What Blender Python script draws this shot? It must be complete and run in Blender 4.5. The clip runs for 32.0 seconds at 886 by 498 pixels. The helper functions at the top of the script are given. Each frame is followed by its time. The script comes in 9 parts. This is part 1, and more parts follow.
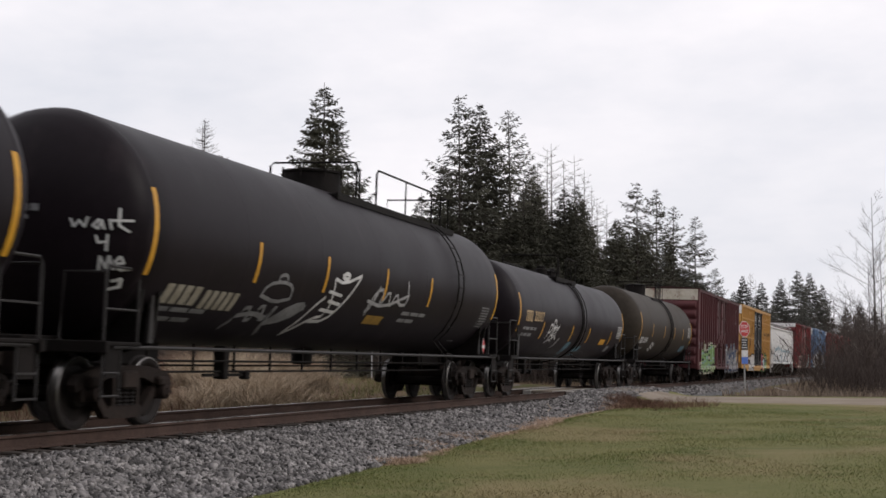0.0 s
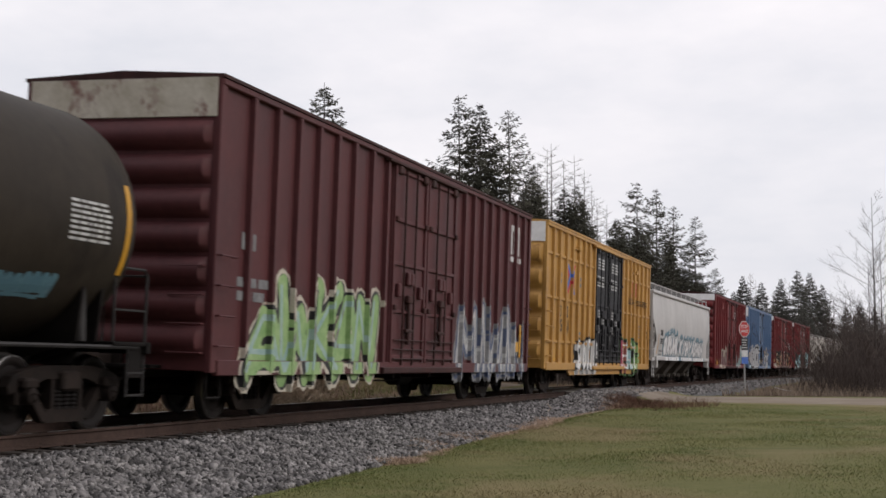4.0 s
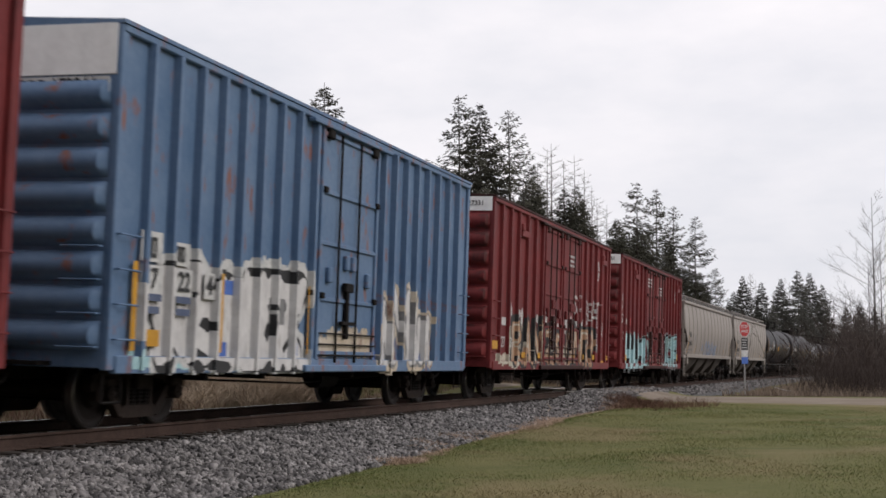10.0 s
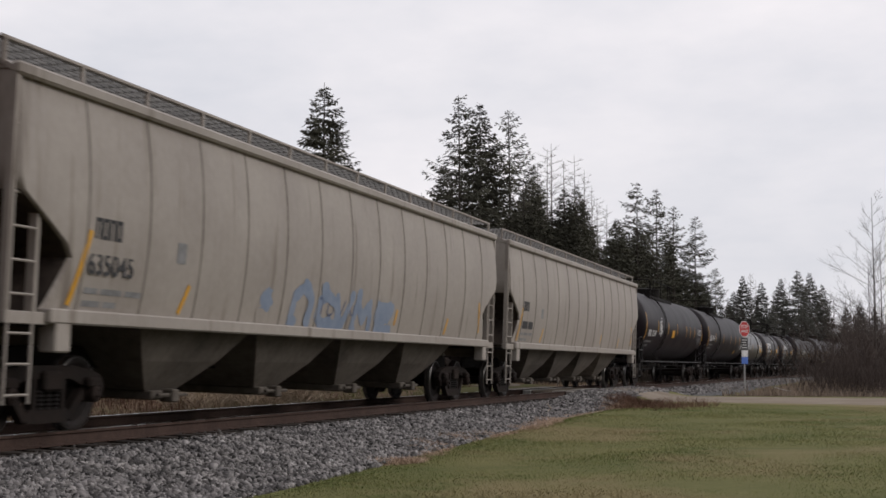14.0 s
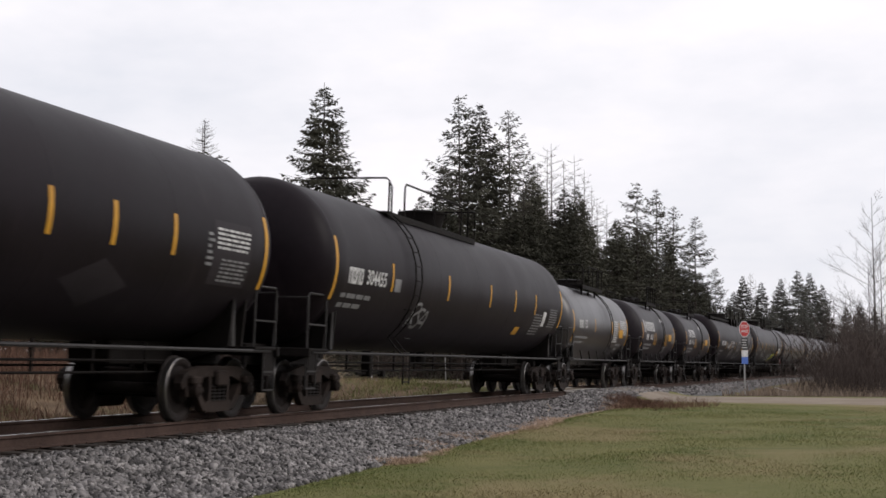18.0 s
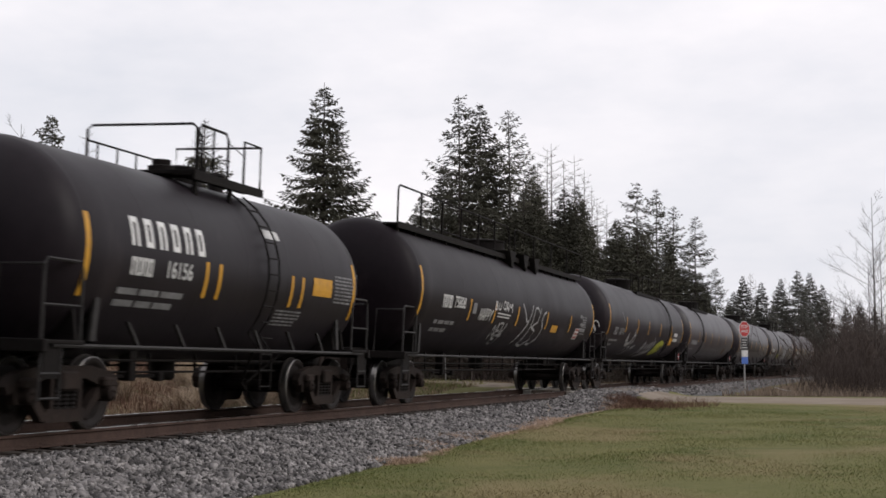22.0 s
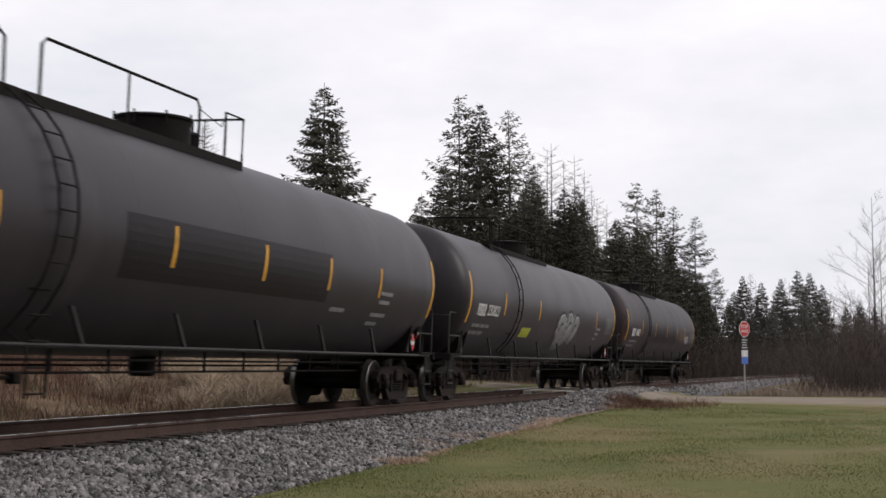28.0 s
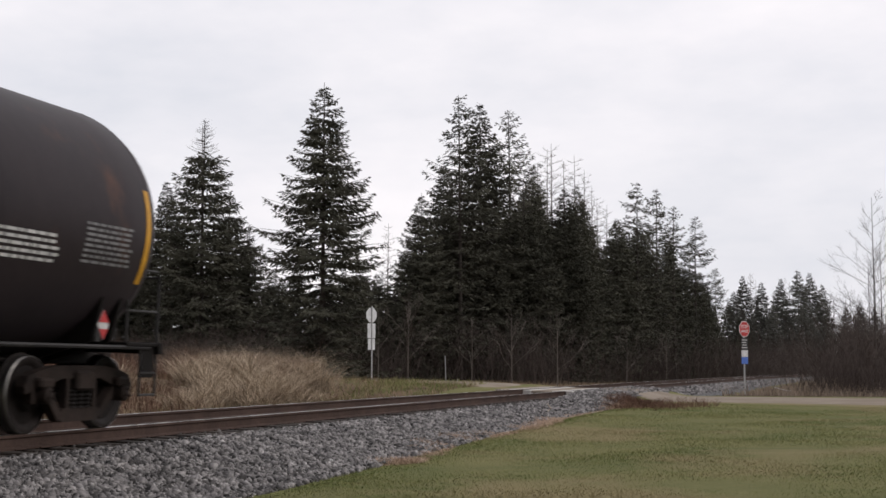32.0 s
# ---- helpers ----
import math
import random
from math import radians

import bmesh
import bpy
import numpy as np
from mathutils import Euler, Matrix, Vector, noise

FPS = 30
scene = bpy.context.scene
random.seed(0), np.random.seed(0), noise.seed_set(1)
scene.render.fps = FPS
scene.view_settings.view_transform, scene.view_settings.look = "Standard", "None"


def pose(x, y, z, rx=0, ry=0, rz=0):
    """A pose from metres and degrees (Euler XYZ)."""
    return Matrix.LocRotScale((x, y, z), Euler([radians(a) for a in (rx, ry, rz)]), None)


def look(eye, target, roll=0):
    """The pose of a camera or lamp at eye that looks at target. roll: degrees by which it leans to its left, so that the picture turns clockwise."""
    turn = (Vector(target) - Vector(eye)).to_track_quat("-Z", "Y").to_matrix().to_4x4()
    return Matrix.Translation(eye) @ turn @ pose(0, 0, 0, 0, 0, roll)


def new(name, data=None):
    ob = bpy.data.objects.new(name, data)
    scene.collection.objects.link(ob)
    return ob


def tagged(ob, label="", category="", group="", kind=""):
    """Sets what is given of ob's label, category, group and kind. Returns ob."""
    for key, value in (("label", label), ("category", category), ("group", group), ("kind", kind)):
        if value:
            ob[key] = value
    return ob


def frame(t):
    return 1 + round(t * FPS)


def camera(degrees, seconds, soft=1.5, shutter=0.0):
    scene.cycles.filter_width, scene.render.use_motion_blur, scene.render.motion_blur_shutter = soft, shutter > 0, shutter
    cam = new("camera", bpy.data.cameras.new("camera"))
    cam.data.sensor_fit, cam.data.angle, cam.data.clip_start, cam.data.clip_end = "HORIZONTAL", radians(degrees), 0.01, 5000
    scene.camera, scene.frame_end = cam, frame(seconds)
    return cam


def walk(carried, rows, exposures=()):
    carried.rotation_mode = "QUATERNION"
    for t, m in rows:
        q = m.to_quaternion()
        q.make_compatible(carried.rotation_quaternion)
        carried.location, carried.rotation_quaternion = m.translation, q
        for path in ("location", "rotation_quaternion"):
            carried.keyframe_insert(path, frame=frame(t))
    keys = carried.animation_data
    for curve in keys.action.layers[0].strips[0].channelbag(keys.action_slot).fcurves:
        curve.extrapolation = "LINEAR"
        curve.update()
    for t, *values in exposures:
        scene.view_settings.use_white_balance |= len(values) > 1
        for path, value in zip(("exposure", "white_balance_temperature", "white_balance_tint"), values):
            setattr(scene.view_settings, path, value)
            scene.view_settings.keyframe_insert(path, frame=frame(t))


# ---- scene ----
cam = camera(35.14, 32.0, soft=1.6, shutter=0.2)
EYE = (9.976, 0.0, 0.745)
YAW, PITCH = 0.27785, 0.08439
AIM = Vector((-math.sin(YAW) * math.cos(PITCH), math.cos(YAW) * math.cos(PITCH), math.sin(PITCH)))
STAND = look(EYE, Vector(EYE) + AIM * 10)
walk(cam, [(0.0, STAND), (32.0, STAND)], exposures=[(t, e, 6500, 13) for t, e in ((0.0, 0.04), (2.0, -0.02), (3.0, 0.0), (6.0, -0.06), (7.0, -0.14), (8.0, -0.10), (9.0, 0.10), (10.0, 0.01), (12.0, 0.09), (13.0, 0.07), (14.0, -0.12), (17.0, 0.08), (19.0, 0.12), (20.0, 0.04), (22.0, 0.04), (24.0, 0.12), (29.0, 0.07), (31.0, 0.08), (32.0, 0.0))])

# ---- daylight: a bright overcast sky with a weak, wide sun behind the cloud ----
SUN_ELEV, SUN_TURN = radians(34), radians(82)
world = bpy.data.worlds.new("overcast_sky")
scene.world = world
world.use_nodes = True
wn, wl = world.node_tree.nodes, world.node_tree.links
wn.clear()


def wnode(kind, **values):
    n = wn.new(kind)
    for key, value in values.items():
        n.inputs[key].default_value = value
    return n


w_sky = wn.new("ShaderNodeTexSky")
w_sky.sky_type, w_sky.sun_disc = "NISHITA", False
w_sky.sun_elevation, w_sky.sun_rotation = SUN_ELEV, SUN_TURN
w_sky.dust_density = 3.0
w_dim = wn.new("ShaderNodeVectorMath")
w_dim.operation = "SCALE"
w_dim.inputs["Scale"].default_value = 0.10
w_co = wn.new("ShaderNodeTexCoord")
w_map = wn.new("ShaderNodeMapping")
w_map.inputs["Scale"].default_value = (1.0, 1.0, 2.6)
w_n1 = wnode("ShaderNodeTexNoise", Scale=2.6, Detail=5.0, Roughness=0.55)
w_n2 = wnode("ShaderNodeTexNoise", Scale=7.5, Detail=6.0, Roughness=0.6)
w_add = wn.new("ShaderNodeMath")
w_add.operation = "MULTIPLY_ADD"
w_add.inputs[1].default_value = 0.35
w_ramp = wn.new("ShaderNodeValToRGB")
w_ramp.color_ramp.elements[0].position, w_ramp.color_ramp.elements[0].color = 0.46, (0.765, 0.79, 0.84, 1)
w_ramp.color_ramp.elements[1].position, w_ramp.color_ramp.elements[1].color = 0.86, (1.05, 1.025, 1.035, 1)
w_mix = wn.new("ShaderNodeMix")
w_mix.data_type = "RGBA"
w_mix.inputs["Factor"].default_value = 0.93
w_bg = wnode("ShaderNodeBackground", Strength=1.0)
w_out = wn.new("ShaderNodeOutputWorld")
wl.new(w_co.outputs["Generated"], w_map.inputs["Vector"])
wl.new(w_map.outputs["Vector"], w_n1.inputs["Vector"])
wl.new(w_map.outputs["Vector"], w_n2.inputs["Vector"])
wl.new(w_n2.outputs["Fac"], w_add.inputs[0])
wl.new(w_n1.outputs["Fac"], w_add.inputs[2])
wl.new(w_add.outputs[0], w_ramp.inputs["Fac"])
wl.new(w_sky.outputs["Color"], w_dim.inputs[0])
wl.new(w_dim.outputs["Vector"], w_mix.inputs["A"])
wl.new(w_ramp.outputs["Color"], w_mix.inputs["B"])
wl.new(w_mix.outputs["Result"], w_bg.inputs["Color"])
wl.new(w_bg.outputs["Background"], w_out.inputs["Surface"])

sun = new("sun", bpy.data.lights.new("sun", "SUN"))
sun.data.energy, sun.data.angle, sun.data.color = 1.15, radians(28), (1.0, 0.96, 0.9)
sun.matrix_world = look((0, 0, 60), (60 * math.sin(SUN_TURN) * -math.cos(SUN_ELEV), 60 * -math.cos(SUN_TURN) * math.cos(SUN_ELEV), 60 - 60 * math.sin(SUN_ELEV)))


# ---- materials ----
def paint(name, low, high, rough=0.6, metal=0.0, scale=1.5, fine=14.0, stretch=(1, 1, 1), bump=0.15, bump_scale=40.0, spots=None, spot_at=0.62,
          spot_scale=2.5, spot_stretch=None, vary=0.0, island=0.0, wax=0.4, dust=0.0):
    """A node material: two colours mixed by coarse and fine noise, an optional stain colour, relief, and a change from piece to piece."""
    m = bpy.data.materials.new(name)
    m.use_nodes = True
    nodes, links = m.node_tree.nodes, m.node_tree.links
    shader = nodes["Principled BSDF"]
    co = nodes.new("ShaderNodeTexCoord")
    mp = nodes.new("ShaderNodeMapping")
    mp.inputs["Scale"].default_value = stretch
    links.new(co.outputs["Object"], mp.inputs["Vector"])

    def grain(sc, detail, vec=None):
        n = nodes.new("ShaderNodeTexNoise")
        n.inputs["Scale"].default_value, n.inputs["Detail"].default_value = sc, detail
        n.inputs["Roughness"].default_value = 0.6
        links.new((vec or mp).outputs["Vector"], n.inputs["Vector"])
        return n

    coarse, thin = grain(scale, 4.0), grain(fine, 3.0)
    blend = nodes.new("ShaderNodeMath")
    blend.operation = "MULTIPLY_ADD"
    blend.inputs[1].default_value = 0.45
    links.new(thin.outputs["Fac"], blend.inputs[0])
    links.new(coarse.outputs["Fac"], blend.inputs[2])
    ramp = nodes.new("ShaderNodeValToRGB")
    ramp.color_ramp.elements[0].position, ramp.color_ramp.elements[0].color = 0.48, (*low, 1)
    ramp.color_ramp.elements[1].position, ramp.color_ramp.elements[1].color = 0.95, (*high, 1)
    links.new(blend.outputs[0], ramp.inputs["Fac"])
    colour = ramp.outputs["Color"]
    if spots:
        vec = mp
        if spot_stretch:
            vec = nodes.new("ShaderNodeMapping")
            vec.inputs["Scale"].default_value = spot_stretch
            links.new(co.outputs["Object"], vec.inputs["Vector"])
        stain = grain(spot_scale, 6.0, vec)
        edge = nodes.new("ShaderNodeValToRGB")
        edge.color_ramp.elements[0].position, edge.color_ramp.elements[1].position = spot_at, spot_at + 0.1
        links.new(stain.outputs["Fac"], edge.inputs["Fac"])
        mix = nodes.new("ShaderNodeMix")
        mix.data_type = "RGBA"
        links.new(edge.outputs["Color"], mix.inputs["Factor"])
        links.new(colour, mix.inputs["A"])
        mix.inputs["B"].default_value = (*spots, 1)
        colour = mix.outputs["Result"]
    if vary or island:
        source = nodes.new("ShaderNodeNewGeometry" if island else "ShaderNodeObjectInfo")
        hsv = nodes.new("ShaderNodeHueSaturation")
        span = nodes.new("ShaderNodeMapRange")
        span.inputs["To Min"].default_value, span.inputs["To Max"].default_value = 1 - (vary or island), 1 + (vary or island)
        links.new(source.outputs["Random Per Island" if island else "Random"], span.inputs["Value"])
        links.new(span.outputs["Result"], hsv.inputs["Value"])
        links.new(colour, hsv.inputs["Color"])
        colour = hsv.outputs["Color"]
    links.new(colour, shader.inputs["Base Color"])
    shader.inputs["Metallic"].default_value = metal
    shader.inputs["Specular IOR Level"].default_value = wax
    if dust:
        shader.inputs["Sheen Weight"].default_value, shader.inputs["Sheen Roughness"].default_value = dust, 0.45
        shader.inputs["Sheen Tint"].default_value = (0.95, 0.86, 0.92, 1)
    rr = nodes.new("ShaderNodeMapRange")
    rr.inputs["To Min"].default_value, rr.inputs["To Max"].default_value = max(0.05, rough - 0.1), min(1.0, rough + 0.1)
    links.new(coarse.outputs["Fac"], rr.inputs["Value"])
    links.new(rr.outputs["Result"], shader.inputs["Roughness"])
    if bump:
        hill = grain(bump_scale, 3.0)
        b = nodes.new("ShaderNodeBump")
        b.inputs["Strength"].default_value, b.inputs["Distance"].default_value = bump, 0.02
        links.new(hill.outputs["Fac"], b.inputs["Height"])
        links.new(b.outputs["Normal"], shader.inputs["Normal"])
    return m


M = {
    "tank_black": paint("tank_black", (0.0059, 0.0038, 0.0054), (0.0118, 0.0082, 0.0109), 0.46, scale=0.5, fine=7, bump=0.03, bump_scale=9, spots=(0.0172, 0.0122, 0.0148), spot_at=0.60, spot_scale=1.3, spot_stretch=(1, 1.2, 0.35), wax=0.09, dust=0.012),
    "tank_grey": paint("tank_grey", (0.0129, 0.0098, 0.0134), (0.0246, 0.0191, 0.0243), 0.44, scale=0.45, fine=6, bump=0.03, bump_scale=9, spots=(0.0320, 0.0251, 0.0290), spot_at=0.6, spot_scale=1.1, spot_stretch=(1, 1.2, 0.35), wax=0.3, dust=0.03),
    "tank_olive": paint("tank_olive", (0.022, 0.0172, 0.0130), (0.042, 0.0335, 0.0258), 0.58, scale=0.5, fine=6, bump=0.05, bump_scale=9, spots=(0.018, 0.0142, 0.0118), spot_at=0.6, spot_scale=1.1, spot_stretch=(1, 1.0, 0.4), wax=0.10),
    "tank_sheen": paint("tank_sheen", (0.0120, 0.0102, 0.0122), (0.0240, 0.0208, 0.0232), 0.36, scale=0.5, fine=6, bump=0.03, bump_scale=9, spots=(0.034, 0.0292, 0.0305), spot_at=0.6, spot_scale=1.0, spot_stretch=(1, 1.1, 0.4), wax=0.60),
    "tank_dark": paint("tank_dark", (0.0080, 0.0058, 0.0078), (0.0157, 0.0118, 0.0150), 0.45, scale=0.5, fine=6, bump=0.03, bump_scale=9, spots=(0.0222, 0.0169, 0.0196), spot_at=0.6, spot_scale=1.2, spot_stretch=(1, 1.2, 0.35), wax=0.13, dust=0.012),
    "tank_rusty": paint("tank_rusty", (0.0150, 0.0108, 0.0130), (0.029, 0.0215, 0.0240), 0.48, scale=0.5, fine=6, bump=0.04, bump_scale=9, spots=(0.070, 0.033, 0.023), spot_at=0.575, spot_scale=0.8, spot_stretch=(1, 1.0, 0.6), wax=0.12, dust=0.03),
    "box_red": paint("box_red", (0.104, 0.0142, 0.0160), (0.190, 0.0285, 0.0295), 0.6, scale=0.7, fine=9, bump=0.08, bump_scale=20, spots=(0.066, 0.0165, 0.0168), spot_at=0.58, spot_scale=1.7, spot_stretch=(1, 2.6, 0.25), wax=0.25),
    "hardware": paint("hardware", (0.022, 0.0105, 0.010), (0.062, 0.024, 0.022), 0.7, scale=1.4, fine=12, bump=0.1, bump_scale=30, wax=0.2),
    "box_maroon": paint("box_maroon", (0.060, 0.0165, 0.0190), (0.098, 0.0280, 0.0300), 0.6, scale=0.7, fine=9, bump=0.08, bump_scale=20, spots=(0.125, 0.058, 0.054), spot_at=0.66, spot_scale=1.8, spot_stretch=(1, 2.2, 0.3), wax=0.28),
    "box_yellow": paint("box_yellow", (0.34, 0.174, 0.038), (0.49, 0.27, 0.068), 0.55, scale=0.7, fine=9, bump=0.06, bump_scale=20, spots=(0.24, 0.120, 0.034), spot_at=0.57, spot_scale=1.6, spot_stretch=(1, 2.2, 0.28)),
    "box_blue": paint("box_blue", (0.070, 0.132, 0.240), (0.145, 0.218, 0.335), 0.6, scale=0.6, fine=9, bump=0.06, bump_scale=20, spots=(0.22, 0.100, 0.080), spot_at=0.575, spot_scale=3.0, spot_stretch=(1, 1.4, 0.6), wax=0.25),
    "door_black": paint("door_black", (0.0075, 0.0072, 0.0088), (0.0155, 0.0145, 0.0168), 0.5, scale=1.0, bump=0.05, wax=0.15),
    "hop_white": paint("hop_white", (0.355, 0.343, 0.332), (0.50, 0.487, 0.475), 0.5, scale=0.6, fine=8, bump=0.05, bump_scale=8, spots=(0.27, 0.245, 0.228), spot_at=0.60, spot_scale=1.4, spot_stretch=(1, 2.0, 0.25)),
    "hop_grey": paint("hop_grey", (0.245, 0.216, 0.192), (0.325, 0.294, 0.264), 0.55, scale=0.6, fine=8, bump=0.05, bump_scale=8, spots=(0.185, 0.158, 0.136), spot_at=0.58, spot_scale=1.4, spot_stretch=(1, 2.0, 0.25), wax=0.25),
    "seam_grey": paint("seam_grey", (0.13, 0.112, 0.097), (0.225, 0.202, 0.18), 0.65, scale=1.2, fine=9, bump=0.05, bump_scale=12, wax=0.2),
    # hopper bays and gates: dark brown, with underside shade put into the colour
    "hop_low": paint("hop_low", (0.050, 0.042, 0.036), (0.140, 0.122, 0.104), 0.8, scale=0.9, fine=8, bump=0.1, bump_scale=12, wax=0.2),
    "under": paint("under", (0.0048, 0.0039, 0.0038), (0.0138, 0.0112, 0.0104), 0.75, scale=2.0, fine=18, bump=0.2, bump_scale=50, wax=0.12),
    "worn_grey": paint("worn_grey", (0.012, 0.0108, 0.011), (0.038, 0.035, 0.0345), 0.6, scale=2.0, fine=18, bump=0.1, bump_scale=50, wax=0.25),
    "faded_patch": paint("faded_patch", (0.020, 0.0165, 0.0195), (0.030, 0.025, 0.029), 0.55, scale=1.5, bump=0.0, wax=0.12),
    "bogie_iron": paint("bogie_iron", (0.0092, 0.0069, 0.0063), (0.0290, 0.0205, 0.0172), 0.8, scale=3.0, fine=22, bump=0.25, bump_scale=60, vary=0.3, wax=0.15),
    "wheel_iron": paint("wheel_iron", (0.0080, 0.0062, 0.0060), (0.020, 0.0155, 0.0145), 0.65, scale=3.0, fine=20, bump=0.15, vary=0.2, wax=0.15),
    "wheel_rim": paint("wheel_rim", (0.14, 0.132, 0.128), (0.27, 0.26, 0.25), 0.34, metal=0.9, scale=4, bump=0.0),
    "rail_iron": paint("rail_iron", (0.036, 0.023, 0.0185), (0.080, 0.052, 0.043), 0.85, scale=1.2, fine=16, bump=0.2, bump_scale=60, wax=0.15),
    "rail_top": paint("rail_top", (0.62, 0.62, 0.61), (0.82, 0.82, 0.81), 0.28, metal=1.0, scale=0.6, bump=0.0),
    "tie_wood": paint("tie_wood", (0.018, 0.0145, 0.0125), (0.06, 0.047, 0.039), 0.9, scale=2.0, fine=24, stretch=(0.4, 2, 2), bump=0.5, bump_scale=26, vary=0.3),
    "stone": paint("stone", (0.052, 0.049, 0.051), (0.252, 0.238, 0.231), 0.9, scale=2.5, fine=30, bump=0.2, bump_scale=70, island=0.86, wax=0.22),
    "stone_piece": paint("stone_piece", (0.052, 0.049, 0.051), (0.252, 0.238, 0.231), 0.9, scale=2.5, fine=30, bump=0.2, bump_scale=70, vary=0.8, wax=0.22),
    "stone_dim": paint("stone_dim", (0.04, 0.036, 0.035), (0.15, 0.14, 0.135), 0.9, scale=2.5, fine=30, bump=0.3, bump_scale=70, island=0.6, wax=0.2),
    # ballast bed: shade of the gaps between stones is put into its dark colour
    "bed_stone": paint("bed_stone", (0.022, 0.021, 0.023), (0.17, 0.165, 0.165), 0.95, scale=14.0, fine=45, bump=1.0, bump_scale=30, wax=0.2),
    "thatch": paint("thatch", (0.060, 0.040, 0.027), (0.17, 0.12, 0.075), 0.95, scale=0.9, fine=9, bump=0.6, bump_scale=20, spots=(0.060, 0.062, 0.022), spot_at=0.56, spot_scale=0.5, wax=0.08),
    # hopper end slopes: rusty brown, darkened to hold the recess's shade
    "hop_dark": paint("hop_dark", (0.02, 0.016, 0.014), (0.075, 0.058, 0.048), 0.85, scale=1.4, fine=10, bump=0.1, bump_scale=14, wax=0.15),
    "salmon_paint": paint("salmon_paint", (0.22, 0.065, 0.055), (0.36, 0.15, 0.13), 0.65, scale=4, bump=0.0),
    # far brush: twigs paled, with the haze of distance put into the colour
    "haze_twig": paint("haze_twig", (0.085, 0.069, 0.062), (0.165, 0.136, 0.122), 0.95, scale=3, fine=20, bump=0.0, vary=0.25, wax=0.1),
    "cinder": paint("cinder", (0.018, 0.0145, 0.0125), (0.06, 0.05, 0.044), 0.95, scale=1.2, fine=25, bump=0.5, bump_scale=50),
    "yellow": paint("yellow", (0.42, 0.20, 0.008), (0.60, 0.31, 0.02), 0.5, scale=6, bump=0.0),
    "lime": paint("lime", (0.26, 0.29, 0.02), (0.40, 0.42, 0.05), 0.6, scale=3, bump=0.0),
    "white_paint": paint("white_paint", (0.38, 0.38, 0.38), (0.62, 0.62, 0.61), 0.6, scale=5, bump=0.0),
    "pale_spray": paint("pale_spray", (0.2, 0.2, 0.205), (0.38, 0.38, 0.385), 0.6, scale=5, bump=0.0),
    "sand_dull": paint("sand_dull", (0.20, 0.175, 0.13), (0.36, 0.33, 0.27), 0.65, scale=4, bump=0.0),
    "gold_print": paint("gold_print", (0.30, 0.20, 0.09), (0.46, 0.34, 0.2), 0.65, scale=4, bump=0.0),
    "yellow_dull": paint("yellow_dull", (0.20, 0.11, 0.012), (0.32, 0.19, 0.03), 0.6, scale=4, bump=0.0),
    "cap_white": paint("cap_white", (0.74, 0.735, 0.73), (0.86, 0.86, 0.855), 0.55, scale=4, bump=0.0, spots=(0.52, 0.44, 0.40), spot_at=0.66, spot_scale=2.5),
    "fresh_white": paint("fresh_white", (0.58, 0.58, 0.58), (0.76, 0.76, 0.755), 0.6, scale=5, bump=0.0),
    "grey_paint": paint("grey_paint", (0.11, 0.11, 0.115), (0.23, 0.23, 0.235), 0.6, scale=5, bump=0.0),
    "black_paint": paint("black_paint", (0.012, 0.012, 0.014), (0.03, 0.03, 0.032), 0.6, scale=5, bump=0.0),
    "red_paint": paint("red_paint", (0.32, 0.014, 0.018), (0.46, 0.034, 0.034), 0.5, scale=5, bump=0.0),
    "pink_paint": paint("pink_paint", (0.42, 0.06, 0.13), (0.56, 0.14, 0.2), 0.6, scale=4, bump=0.0),
    "blue_paint": paint("blue_paint", (0.04, 0.10, 0.36), (0.08, 0.17, 0.50), 0.6, scale=5, bump=0.0),
    "teal_paint": paint("teal_paint", (0.055, 0.135, 0.185), (0.115, 0.225, 0.275), 0.6, scale=3, bump=0.0, spots=(0.16, 0.235, 0.27), spot_at=0.58, spot_scale=2.4),
    "sky_paint": paint("sky_paint", (0.26, 0.45, 0.49), (0.44, 0.62, 0.65), 0.65, scale=3, bump=0.0, spots=(0.20, 0.24, 0.25), spot_at=0.6, spot_scale=2.2, spot_stretch=(1, 2.0, 0.6)),
    "mint_paint": paint("mint_paint", (0.20, 0.33, 0.32), (0.38, 0.49, 0.46), 0.65, scale=3, bump=0.0, spots=(0.17, 0.14, 0.13), spot_at=0.57, spot_scale=2.2, spot_stretch=(1, 2.2, 0.7)),
    "green_paint": paint("green_paint", (0.16, 0.30, 0.10), (0.34, 0.47, 0.22), 0.6, scale=4, bump=0.0),
    "cream_paint": paint("cream_paint", (0.40, 0.36, 0.28), (0.60, 0.56, 0.48), 0.65, scale=3, bump=0.0, spots=(0.20, 0.10, 0.085), spot_at=0.56, spot_scale=2.2, spot_stretch=(1, 2.2, 0.7)),
    "tan_paint": paint("tan_paint", (0.30, 0.17, 0.10), (0.47, 0.30, 0.19), 0.7, scale=2, bump=0.0, spots=(0.115, 0.04, 0.034), spot_at=0.54, spot_scale=1.8, spot_stretch=(1, 2.4, 0.5)),
    "sand_paint": paint("sand_paint", (0.40, 0.31, 0.21), (0.62, 0.56, 0.47), 0.7, scale=1.2, bump=0.0, spots=(0.17, 0.07, 0.055), spot_at=0.57, spot_scale=2.0, spot_stretch=(1, 2.2, 0.6)),
    "alu": paint("alu", (0.46, 0.47, 0.48), (0.60, 0.61, 0.615), 0.45, metal=0.1, scale=5, bump=0.02),
    "galv": paint("galv", (0.30, 0.30, 0.30), (0.46, 0.46, 0.46), 0.5, metal=0.5, scale=6, bump=0.05),
